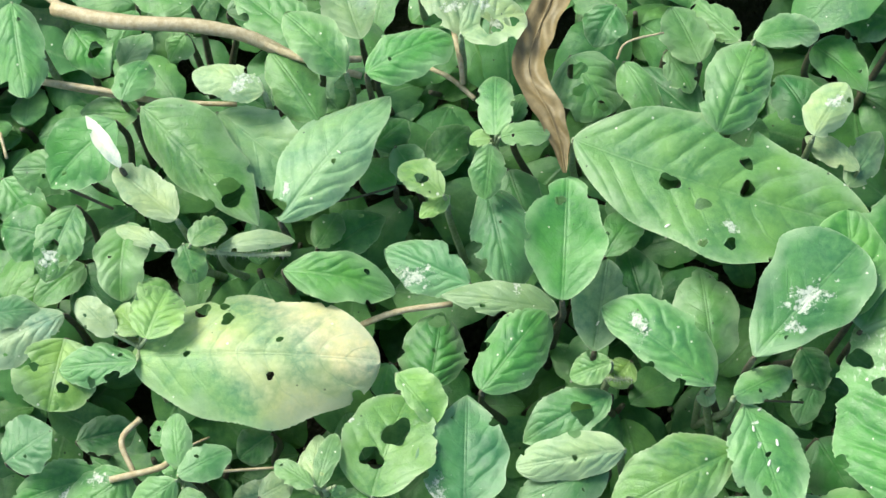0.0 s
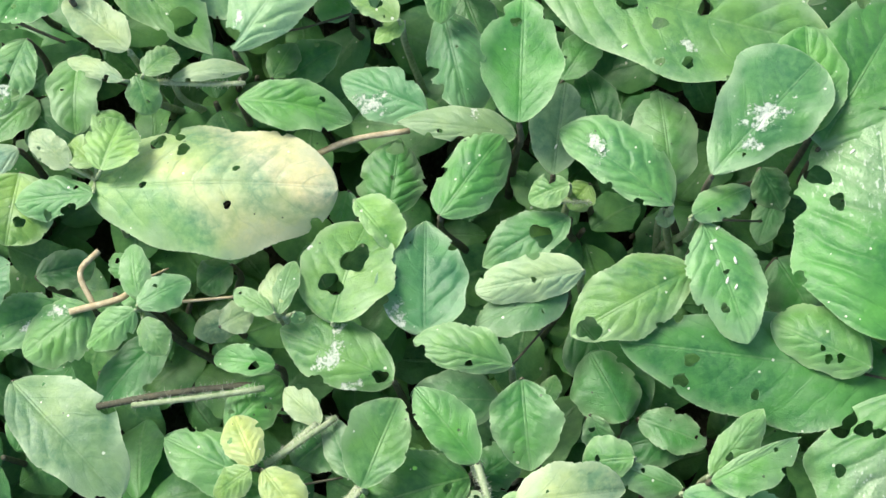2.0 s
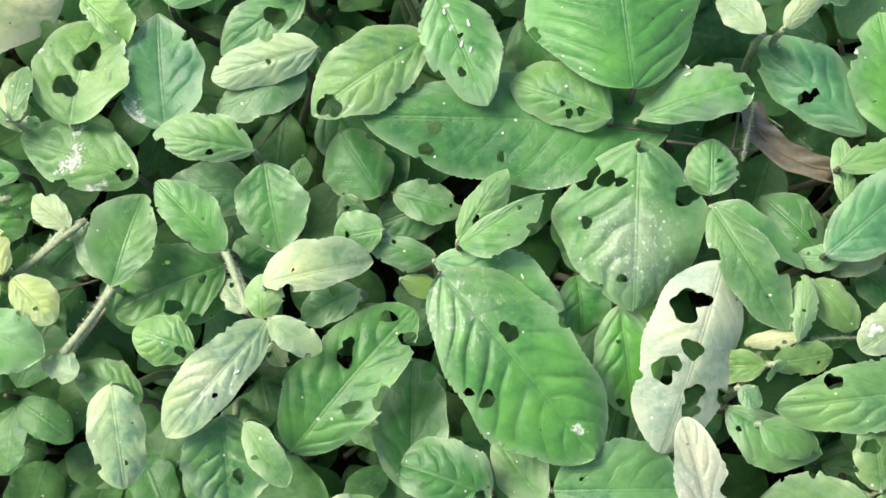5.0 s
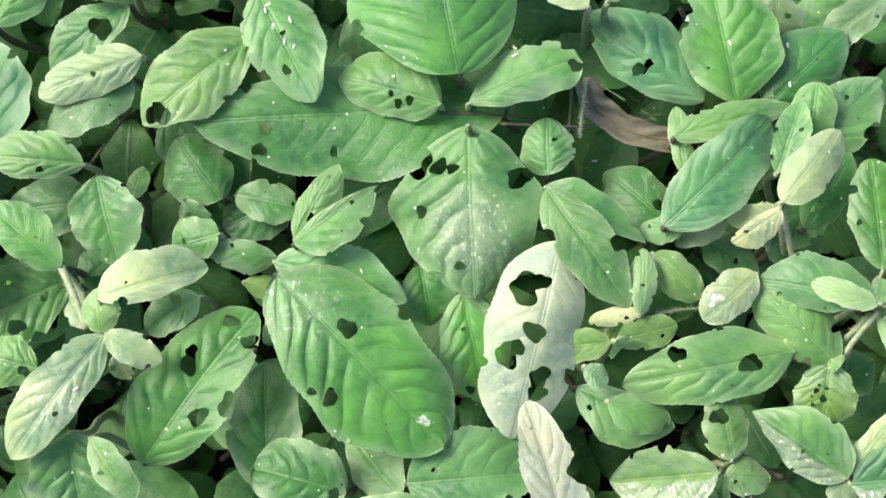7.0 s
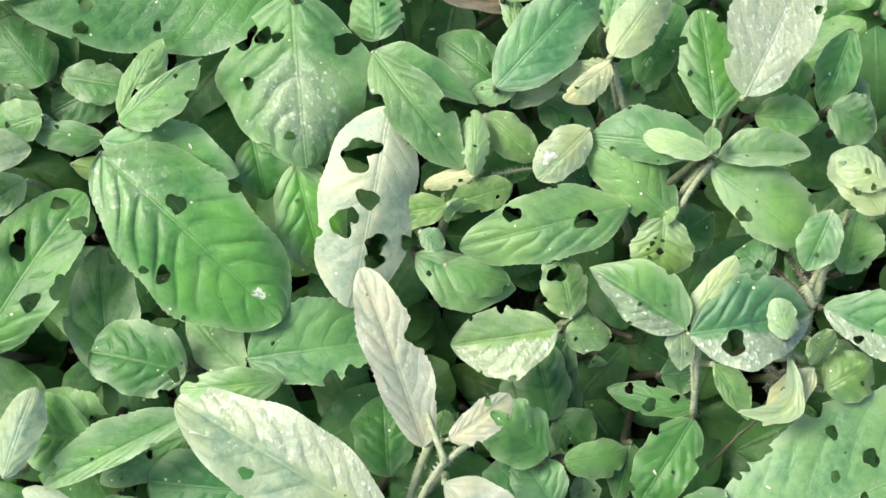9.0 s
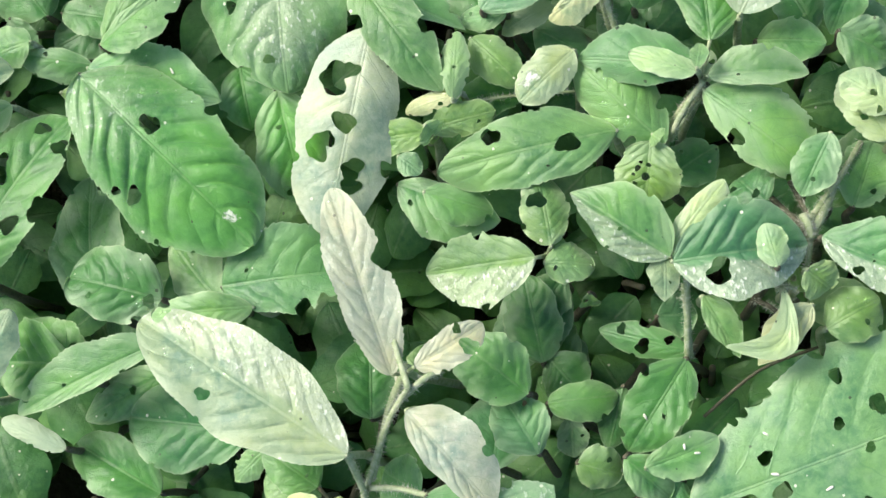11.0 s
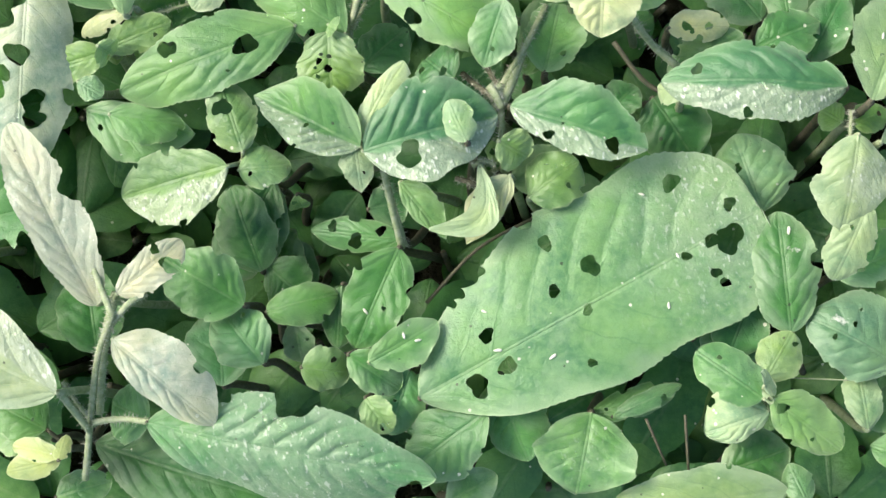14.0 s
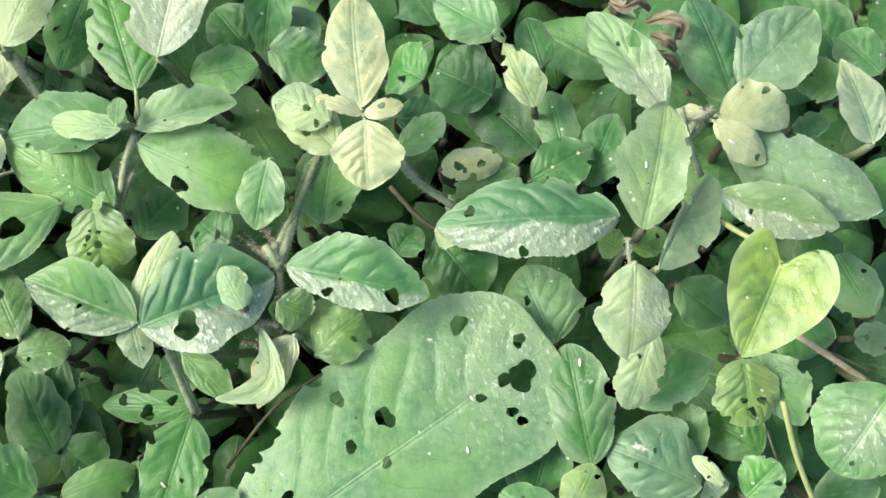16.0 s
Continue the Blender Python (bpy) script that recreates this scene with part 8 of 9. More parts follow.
foot(p, (0.2217, -0.2196, 0.0812), "D", [(0.2217, -0.2196, 0.0832)])
leaf(p, (0.2217, -0.2196, 0.0832), (0.2323, -0.2207, 0.0802), 0.0121, "o", "B", arch=0.06)
p = weed(0.1369, -0.2387, "pale hairy creeping stem among leaves", "stem", "creeping_stem", "creeping stems")
q = stem(p, 0.0005, "P", [(0.1369, -0.2387, 0.1059), (0.1381, -0.2464, 0.1013), (0.1388, -0.2513, 0.0966)])
hairs(q, [(0.1369, -0.2387, 0.1059), (0.1381, -0.2464, 0.1013), (0.1388, -0.2513, 0.0966)], 0.0005, 170)
p = weed(0.3085, -0.2948, "pale hairy creeping stem among leaves", "stem", "creeping_stem", "creeping stems")
q = stem(p, 0.0002, "P", [(0.3085, -0.2948, 0.0919), (0.3253, -0.3012, 0.0919)])
p = weed(0.3397, -0.3122, "low weed with hairy stem and soft green leaves")
foot(p, (0.3452, -0.3115, 0.0857), "D", [(0.3452, -0.3115, 0.0877)])
leaf(p, (0.3452, -0.3115, 0.0877), (0.3223, -0.3106, 0.0847), 0.0124, "o", "N", arch=0.067)
p = weed(0.3345, -0.3247, "low weed with hairy stem and soft green leaves")
foot(p, (0.3396, -0.3287, 0.0891), "D", [(0.3396, -0.3287, 0.0911)])
leaf(p, (0.3396, -0.3287, 0.0911), (0.3235, -0.3178, 0.0881), 0.0123, "o", "N", arch=0.063)
p = weed(0.2997, -0.2787, "shaded weed with broad dark green leaves")
foot(p, (0.3087, -0.2708, 0.0867), "D", [(0.3087, -0.2708, 0.0887)])
leaf(p, (0.3087, -0.2708, 0.0887), (0.2970, -0.2862, 0.0857), 0.0151, "o", "D", arch=0.072)
p = weed(0.2390, -0.2826, "low weed with hairy stem and soft green leaves")
foot(p, (0.2400, -0.2723, 0.0860), "D", [(0.2400, -0.2723, 0.0880)])
leaf(p, (0.2400, -0.2723, 0.0880), (0.2405, -0.2953, 0.0850), 0.0187, "o", "N", arch=0.059, holes=[(0.698, -0.971, 0.057)])
p = weed(0.2592, -0.2805, "low weed with hairy stem and soft green leaves")
foot(p, (0.2621, -0.2900, 0.0846), "D", [(0.2593, -0.2892, 0.0866), (0.2648, -0.2909, 0.0875)])
leaf(p, (0.2593, -0.2892, 0.0866), (0.2836, -0.2892, 0.0836), 0.0082, "o", "N", arch=0.087)
leaf(p, (0.2648, -0.2909, 0.0875), (0.2843, -0.2887, 0.0845), 0.0055, "o", "N", arch=0.107)
q = stem(p, 0.0004, "D", [(0.2726, -0.2940, 0.0888), (0.2737, -0.3070, 0.0841)])
p = weed(0.2036, -0.2492, "shaded weed with broad dark green leaves")
foot(p, (0.1943, -0.2419, 0.0846), "D", [(0.1943, -0.2419, 0.0866)])
leaf(p, (0.1943, -0.2419, 0.0866), (0.1928, -0.2525, 0.0836), 0.0087, "o", "D", arch=0.053)
p = weed(0.3267, -0.2890, "weed shoot with pale green hairy leaves")
foot(p, (0.3383, -0.2969, 0.0865), "D", [(0.3390, -0.2940, 0.0885), (0.3375, -0.2997, 0.0921)])
leaf(p, (0.3390, -0.2940, 0.0885), (0.3371, -0.2780, 0.0855), 0.0122, "o", "N", arch=0.075)
leaf(p, (0.3375, -0.2997, 0.0921), (0.3390, -0.3053, 0.0891), 0.0079, "o", "P", arch=0.048)
p = weed(0.2978, -0.3110, "shaded weed with broad dark green leaves")
foot(p, (0.2867, -0.3134, 0.0803), "D", [(0.2867, -0.3134, 0.0823)])
leaf(p, (0.2867, -0.3134, 0.0823), (0.3054, -0.3130, 0.0793), 0.0165, "o", "D", arch=0.087)
q = stem(p, 0.0004, "D", [(0.2823, -0.2962, 0.0872), (0.2785, -0.3104, 0.0841)])
p = weed(0.2903, -0.1888, "weed shoot with pale green hairy leaves")
foot(p, (0.2990, -0.1825, 0.0974), "P", [(0.2990, -0.1825, 0.0994)])
leaf(p, (0.2990, -0.1825, 0.0994), (0.3079, -0.1842, 0.0964), 0.0054, "o", "P", arch=0.102)
p = weed(0.3147, -0.1749, "low weed with hairy stem and soft green leaves")
foot(p, (0.3046, -0.1854, 0.0903), "D", [(0.3046, -0.1854, 0.0923)])
leaf(p, (0.3046, -0.1854, 0.0923), (0.3162, -0.1894, 0.0893), 0.0115, "o", "N", arch=0.055)
q = stem(p, 0.0007, "P", [(0.3015, -0.1977, 0.1013), (0.3036, -0.2038, 0.0974), (0.3080, -0.2090, 0.0919)])
hairs(q, [(0.3015, -0.1977, 0.1013), (0.3036, -0.2038, 0.0974), (0.3080, -0.2090, 0.0919)], 0.0007, 170)
p = weed(0.2826, -0.1659, "shaded weed with broad dark green leaves")
foot(p, (0.2939, -0.1583, 0.0846), "D", [(0.2939, -0.1583, 0.0866)])
leaf(p, (0.2939, -0.1583, 0.0866), (0.2890, -0.1448, 0.0836), 0.0107, "o", "D", arch=0.044)
p = weed(0.2759, -0.1577, "shaded weed with broad dark green leaves")
foot(p, (0.2776, -0.1521, 0.0806), "D", [(0.2776, -0.1521, 0.0826)])
leaf(p, (0.2776, -0.1521, 0.0826), (0.2730, -0.1362, 0.0796), 0.0145, "o", "D", arch=0.096)
p = weed(0.2656, -0.2028, "pale hairy creeping stem among leaves", "stem", "creeping_stem", "creeping stems")
q = stem(p, 0.0009, "P", [(0.2656, -0.2028, 0.0997), (0.2738, -0.1950, 0.0950), (0.2826, -0.1852, 0.0888)])
hairs(q, [(0.2656, -0.2028, 0.0997), (0.2738, -0.1950, 0.0950), (0.2826, -0.1852, 0.0888)], 0.0009, 170)
p = weed(0.3423, -0.1802, "low weed with hairy stem and soft green leaves")
foot(p, (0.3362, -0.1771, 0.0909), "D", [(0.3374, -0.1771, 0.0929), (0.3351, -0.1771, 0.0960)])
leaf(p, (0.3374, -0.1771, 0.0929), (0.3264, -0.1605, 0.0899), 0.0135, "o", "N", arch=0.094)
leaf(p, (0.3351, -0.1771, 0.0960), (0.3387, -0.1777, 0.0930), 0.0043, "o", "Y", arch=0.09)
p = weed(0.3510, -0.1963, "shaded weed with broad dark green leaves")
foot(p, (0.3444, -0.1879, 0.0830), "D", [(0.3444, -0.1879, 0.0850)])
leaf(p, (0.3444, -0.1879, 0.0850), (0.3462, -0.1734, 0.0820), 0.0105, "o", "D", arch=0.079)
p = weed(0.3733, -0.1658, "shaded weed with broad dark green leaves")
foot(p, (0.3729, -0.1772, 0.0660), "D", [(0.3729, -0.1772, 0.0680)])
leaf(p, (0.3729, -0.1772, 0.0680), (0.3783, -0.1840, 0.0650), 0.0006, "o", "D", arch=0.038)
p = weed(0.3891, -0.1966, "shaded weed with broad dark green leaves")
foot(p, (0.3842, -0.1867, 0.0660), "D", [(0.3842, -0.1867, 0.0680)])
leaf(p, (0.3842, -0.1867, 0.0680), (0.3750, -0.1911, 0.0650), 0.0006, "o", "D", arch=0.042)
p = weed(0.3656, -0.1908, "shaded weed with broad dark green leaves")
foot(p, (0.3750, -0.1942, 0.0660), "D", [(0.3750, -0.1942, 0.0680)])
leaf(p, (0.3750, -0.1942, 0.0680), (0.3793, -0.1998, 0.0650), 0.0006, "o", "D", arch=0.042)
p = weed(0.3656, -0.2263, "pale hairy creeping stem among leaves", "stem", "creeping_stem", "creeping stems")
q = stem(p, 0.0006, "P", [(0.3656, -0.2263, 0.1044), (0.3686, -0.2216, 0.1044), (0.3743, -0.2179, 0.1036)])
hairs(q, [(0.3656, -0.2263, 0.1044), (0.3686, -0.2216, 0.1044), (0.3743, -0.2179, 0.1036)], 0.0006, 170)
p = weed(0.3687, -0.2179, "pale hairy creeping stem among leaves", "stem", "creeping_stem", "creeping stems")
q = stem(p, 0.0006, "P", [(0.3687, -0.2179, 0.1052), (0.3724, -0.2182, 0.1059), (0.3762, -0.2174, 0.1044)])
hairs(q, [(0.3687, -0.2179, 0.1052), (0.3724, -0.2182, 0.1059), (0.3762, -0.2174, 0.1044)], 0.0006, 170)
p = weed(0.3404, -0.2430, "weed with greyish green veined leaves")
foot(p, (0.3434, -0.2398, 0.0949), "P", [(0.3446, -0.2404, 0.0976), (0.3422, -0.2392, 0.0969)])
leaf(p, (0.3446, -0.2404, 0.0976), (0.3543, -0.2399, 0.0946), 0.0084, "o", "Y", arch=0.043)
leaf(p, (0.3422, -0.2392, 0.0969), (0.3385, -0.2341, 0.0939), 0.0082, "o", "Y", arch=0.091)
q = stem(p, 0.0005, "P", [(0.3413, -0.2453, 0.1020), (0.3430, -0.2402, 0.1036), (0.3439, -0.2376, 0.1044)])
hairs(q, [(0.3413, -0.2453, 0.1020), (0.3430, -0.2402, 0.1036), (0.3439, -0.2376, 0.1044)], 0.0005, 170)
p = weed(0.3685, -0.2145, "pale hairy creeping stem among leaves", "stem", "creeping_stem", "creeping stems")
q = stem(p, 0.0011, "P", [(0.3685, -0.2145, 0.1059), (0.3671, -0.2211, 0.1059), (0.3666, -0.2313, 0.1020)])
hairs(q, [(0.3685, -0.2145, 0.1059), (0.3671, -0.2211, 0.1059), (0.3666, -0.2313, 0.1020)], 0.0011, 170)
p = weed(0.3761, -0.2593, "yellow-green creeping stem among leaves", "stem", "creeping_stem", "creeping stems")
q = stem(p, 0.0005, "Y", [(0.3761, -0.2593, 0.1013), (0.3721, -0.2505, 0.0966), (0.3672, -0.2427, 0.0981)])
p = weed(0.3728, -0.2777, "dark creeping stem between the leaves", "stem", "creeping_stem", "creeping stems")
q = stem(p, 0.0004, "D", [(0.3728, -0.2777, 0.0981), (0.3775, -0.2836, 0.0981), (0.3852, -0.2920, 0.0966)])
p = weed(0.2988, -0.2701, "shaded weed with broad dark green leaves")
foot(p, (0.2993, -0.2721, 0.0827), "D", [(0.2993, -0.2721, 0.0847)])
leaf(p, (0.2993, -0.2721, 0.0847), (0.3016, -0.2906, 0.0817), 0.0166, "o", "D", arch=0.065)
p = weed(0.2960, -0.1998, "dark creeping stem between the leaves", "stem", "creeping_stem", "creeping stems")
q = stem(p, 0.0007, "D", [(0.2960, -0.1998, 0.0872), (0.3011, -0.2129, 0.0841), (0.3105, -0.2201, 0.0810)])
p = weed(0.3639, -0.2586, "shaded weed with broad dark green leaves")
foot(p, (0.3527, -0.2524, 0.0814), "D", [(0.3527, -0.2524, 0.0834)])
leaf(p, (0.3527, -0.2524, 0.0834), (0.3606, -0.2669, 0.0804), 0.0140, "o", "D", arch=0.061)
p = weed(0.3871, -0.2889, "weed with greyish green veined leaves")
foot(p, (0.3854, -0.2832, 0.0888), "D", [(0.3854, -0.2832, 0.0908)])
leaf(p, (0.3854, -0.2832, 0.0908), (0.3949, -0.2874, 0.0878), 0.0088, "o", "G", arch=0.041)
p = weed(0.4165, -0.2148, "shaded weed with broad dark green leaves")
foot(p, (0.4154, -0.2204, 0.0797), "D", [(0.4154, -0.2204, 0.0817)])
leaf(p, (0.4154, -0.2204, 0.0817), (0.4120, -0.1953, 0.0787), 0.0170, "o", "D", arch=0.073)
p = weed(0.4131, -0.2260, "low weed with hairy stem and soft green leaves")
foot(p, (0.4219, -0.2255, 0.0837), "D", [(0.4219, -0.2255, 0.0857)])
leaf(p, (0.4219, -0.2255, 0.0857), (0.4167, -0.2111, 0.0827), 0.0126, "o", "N", arch=0.108)
p = weed(0.3991, -0.2411, "low weed with hairy stem and soft green leaves")
foot(p, (0.3942, -0.2293, 0.0874), "D", [(0.3942, -0.2293, 0.0894)])
leaf(p, (0.3942, -0.2293, 0.0894), (0.4048, -0.2313, 0.0864), 0.0066, "o", "N", arch=0.066)
p = weed(0.2967, -0.2179, "shaded weed with broad dark green leaves")
foot(p, (0.2902, -0.2159, 0.0822), "D", [(0.2902, -0.2159, 0.0842)])
leaf(p, (0.2902, -0.2159, 0.0842), (0.2984, -0.2114, 0.0812), 0.0104, "o", "D", arch=0.091)
p = weed(0.3295, -0.2111, "shaded weed with broad dark green leaves")
foot(p, (0.3294, -0.2137, 0.0868), "D", [(0.3294, -0.2137, 0.0888)])
leaf(p, (0.3294, -0.2137, 0.0888), (0.3476, -0.2121, 0.0858), 0.0141, "o", "D", arch=0.087, holes=[(0.85, -0.504, 0.056)])
p = weed(0.3471, -0.2219, "shaded weed with broad dark green leaves")
foot(p, (0.3401, -0.2113, 0.0803), "D", [(0.3401, -0.2113, 0.0823)])
leaf(p, (0.3401, -0.2113, 0.0823), (0.3438, -0.1930, 0.0793), 0.0117, "o", "D", arch=0.092)
p = weed(0.3425, -0.2314, "shaded weed with broad dark green leaves")
foot(p, (0.3424, -0.2203, 0.0790), "D", [(0.3424, -0.2203, 0.0810)])
leaf(p, (0.3424, -0.2203, 0.0810), (0.3574, -0.2056, 0.0780), 0.0130, "o", "D", arch=0.086)
p = weed(0.3804, -0.2652, "shaded weed with broad dark green leaves")
foot(p, (0.3831, -0.2615, 0.0752), "D", [(0.3831, -0.2615, 0.0772)])
leaf(p, (0.3831, -0.2615, 0.0772), (0.3972, -0.2598, 0.0742), 0.0146, "o", "D", arch=0.074)
p = weed(0.3573, -0.2739, "shaded weed with broad dark green leaves")
foot(p, (0.3688, -0.2691, 0.0806), "D", [(0.3688, -0.2691, 0.0826)])
leaf(p, (0.3688, -0.2691, 0.0826), (0.3837, -0.2821, 0.0796), 0.0168, "o", "D", arch=0.071)
p = weed(0.2250, -0.1269, "shaded weed with broad dark green leaves")
foot(p, (0.2262, -0.1307, 0.0790), "D", [(0.2262, -0.1307, 0.0810)])
leaf(p, (0.2262, -0.1307, 0.0810), (0.2283, -0.1473, 0.0780), 0.0133, "o", "D", arch=0.083)
p = weed(0.4160, -0.2484, "low weed with hairy stem and soft green leaves")
foot(p, (0.4058, -0.2453, 0.0850), "D", [(0.4058, -0.2453, 0.0870)])
leaf(p, (0.4058, -0.2453, 0.0870), (0.4132, -0.2579, 0.0840), 0.0169, "o", "N", arch=0.102)
p = weed(0.3610, -0.3101, "shaded weed with broad dark green leaves")
foot(p, (0.3603, -0.3152, 0.0833), "D", [(0.3603, -0.3152, 0.0853)])
leaf(p, (0.3603, -0.3152, 0.0853), (0.3771, -0.3201, 0.0823), 0.0125, "o", "D", arch=0.046)
q = stem(p, 0.0004, "Y", [(0.3616, -0.2947, 0.0958), (0.3603, -0.3042, 0.0927), (0.3594, -0.3162, 0.0888)])
q = stem(p, 0.0004, "D", [(0.3566, -0.2951, 0.0888), (0.3549, -0.3130, 0.0857)])
p = weed(0.1314, -0.2546, "low weed with hairy stem and soft green leaves")
foot(p, (0.1209, -0.2654, 0.0877), "D", [(0.1209, -0.2654, 0.0897)])
leaf(p, (0.1209, -0.2654, 0.0897), (0.1357, -0.2657, 0.0867), 0.0106, "o", "N", arch=0.068)
p = weed(0.1449, -0.2597, "shaded weed with broad dark green leaves")
foot(p, (0.1332, -0.2550, 0.0810), "D", [(0.1332, -0.2550, 0.0830)])
leaf(p, (0.1332, -0.2550, 0.0830), (0.1844, -0.2907, 0.0800), 0.0220, "o", "D", arch=0.089)
p = weed(0.2115, -0.2529, "low weed with hairy stem and soft green leaves")
foot(p, (0.2195, -0.2632, 0.0884), "D", [(0.2195, -0.2632, 0.0904)])
leaf(p, (0.2195, -0.2632, 0.0904), (0.2089, -0.2777, 0.0874), 0.0131, "o", "N", arch=0.055)
p = weed(0.2075, -0.2995, "low weed with hairy stem and soft green leaves")
foot(p, (0.2177, -0.2982, 0.0879), "D", [(0.2177, -0.2982, 0.0899)])
leaf(p, (0.2177, -0.2982, 0.0899), (0.2321, -0.2956, 0.0869), 0.0111, "o", "N", arch=0.052)
p = weed(0.3080, -0.3235, "weed with greyish green veined leaves")
foot(p, (0.3023, -0.3242, 0.0857), "D", [(0.3006, -0.3221, 0.0877), (0.3040, -0.3263, 0.0895)])
leaf(p, (0.3006, -0.3221, 0.0877), (0.2575, -0.3124, 0.0847), 0.0178, "o", "G", arch=0.087)
leaf(p, (0.3040, -0.3263, 0.0895), (0.3029, -0.3158, 0.0865), 0.0081, "o", "N", arch=0.057)
p = weed(0.3212, -0.3034, "weed with greyish green veined leaves")
foot(p, (0.3239, -0.3136, 0.0897), "P", [(0.3239, -0.3136, 0.0917)])
leaf(p, (0.3239, -0.3136, 0.0917), (0.3270, -0.2967, 0.0887), 0.0095, "o", "G", arch=0.088)
p = weed(-0.1256, -0.0175, "weed with silvery pale holed leaves")
foot(p, (-0.1208, -0.0188, 0.0816), "D", [(-0.1208, -0.0188, 0.0836)])
leaf(p, (-0.1208, -0.0188, 0.0836), (-0.1523, -0.0355, 0.0806), 0.0169, "o", "S", arch=0.099)
p = weed(-0.0856, -0.0271, "young weed shoot with yellow-green leaves")
foot(p, (-0.0935, -0.0184, 0.0931), "P", [(-0.0935, -0.0184, 0.0951)])
leaf(p, (-0.0935, -0.0184, 0.0951), (-0.0862, -0.0101, 0.0921), 0.0115, "o", "Y", arch=0.079)
p = weed(-0.0204, -0.0329, "low weed with hairy stem and green insect-eaten leaves")
foot(p, (-0.0168, -0.0328, 0.0848), "D", [(-0.0168, -0.0328, 0.0868)])
leaf(p, (-0.0168, -0.0328, 0.0868), (-0.0200, -0.0432, 0.0838), 0.0103, "o", "M", arch=0.037)
p = weed(-0.1257, 0.0234, "dark creeping stem between the leaves", "stem", "creeping_stem", "creeping stems")
q = stem(p, 0.0006, "D", [(-0.1257, 0.0234, 0.0841), (-0.1088, 0.0166, 0.0825)])
p = weed(-0.0878, 0.0696, "low weed with hairy stem and green insect-eaten leaves")
foot(p, (-0.0894, 0.0767, 0.0837), "D", [(-0.0894, 0.0767, 0.0857)])
leaf(p, (-0.0894, 0.0767, 0.0857), (-0.0949, 0.0678, 0.0827), 0.0108, "o", "M", arch=0.048)
p = weed(-0.0890, 0.0755, "low weed with hairy stem and green insect-eaten leaves")
foot(p, (-0.0879, 0.0860, 0.0854), "D", [(-0.0879, 0.0860, 0.0874)])
leaf(p, (-0.0879, 0.0860, 0.0874), (-0.1100, 0.0924, 0.0844), 0.0138, "o", "M", arch=0.062)
p = weed(-0.0869, 0.0822, "shaded weed with broad dark green leaves")
foot(p, (-0.0770, 0.0860, 0.0806), "D", [(-0.0770, 0.0860, 0.0826)])
leaf(p, (-0.0770, 0.0860, 0.0826), (-0.0554, 0.0949, 0.0796), 0.0125, "o", "D", arch=0.093)
p = weed(0.0066, 0.0526, "bare tan creeping stem lying among the leaves", "stem", "creeping_stem", "creeping stems")
q = stem(p, 0.0009, "T", [(0.0066, 0.0526, 0.0919), (-0.0009, 0.0599, 0.0903), (-0.0086, 0.0651, 0.0872)])
p = weed(-0.1366, 0.0589, "bare tan creeping stem lying among the leaves", "stem", "creeping_stem", "creeping stems")
q = stem(p, 0.0010, "T", [(-0.1366, 0.0589, 0.0857), (-0.1149, 0.0543, 0.0880), (-0.0944, 0.0520, 0.0872), (-0.0710, 0.0526, 0.0841)])
p = weed(-0.0292, -0.0232, "bare tan creeping stem lying among the leaves", "stem", "creeping_stem", "creeping stems")
q = stem(p, 0.0011, "T", [(-0.0292, -0.0232, 0.0896), (-0.0155, -0.0176, 0.0903), (0.0016, -0.0137, 0.0872)])
p = weed(0.1778, -0.0854, "pale hairy creeping stem among leaves", "stem", "creeping_stem", "creeping stems")
q = stem(p, 0.0004, "P", [(0.1778, -0.0854, 0.0935), (0.1737, -0.1013, 0.0872)])
hairs(q, [(0.1778, -0.0854, 0.0935), (0.1737, -0.1013, 0.0872)], 0.0004, 260)
p = weed(0.1737, -0.0864, "dark creeping stem between the leaves", "stem", "creeping_stem", "creeping stems")
q = stem(p, 0.0005, "D", [(0.1737, -0.0864, 0.0919), (0.1702, -0.1034, 0.0872), (0.1712, -0.1131, 0.0841)])
p = weed(0.2285, -0.2480, "dark creeping stem between the leaves", "stem", "creeping_stem", "creeping stems")
q = stem(p, 0.0005, "D", [(0.2285, -0.2480, 0.0841), (0.2452, -0.2387, 0.0794), (0.2619, -0.2353, 0.0763)])
p = weed(0.1325, -0.2635, "pale hairy weed stem rising among leaves", "stem", "creeping_stem", "creeping stems")
q = stem(p, 0.0009, "P", [(0.1325, -0.2635, 0.0980), (0.1411, -0.2493, 0.1060), (0.1498, -0.2356, 0.1130), (0.1574, -0.2278, 0.1170)])
hairs(q, [(0.1325, -0.2635, 0.0980), (0.1411, -0.2493, 0.1060), (0.1498, -0.2356, 0.1130), (0.1574, -0.2278, 0.1170)], 0.0009, 320)
p = weed(0.1572, -0.2285, "pale hairy weed stem rising among leaves", "stem", "creeping_stem", "creeping stems")
q = stem(p, 0.0009, "P", [(0.1572, -0.2285, 0.1170), (0.1553, -0.2168, 0.1130), (0.1555, -0.2064, 0.1120)])
hairs(q, [(0.1572, -0.2285, 0.1170), (0.1553, -0.2168, 0.1130), (0.1555, -0.2064, 0.1120)], 0.0009, 120)
p = weed(0.1554, -0.2300, "pale hairy weed stem rising among leaves", "stem", "creeping_stem", "creeping stems")
q = stem(p, 0.0009, "P", [(0.1554, -0.2300, 0.1150), (0.1618, -0.2262, 0.1150), (0.1660, -0.2252, 0.1130)])
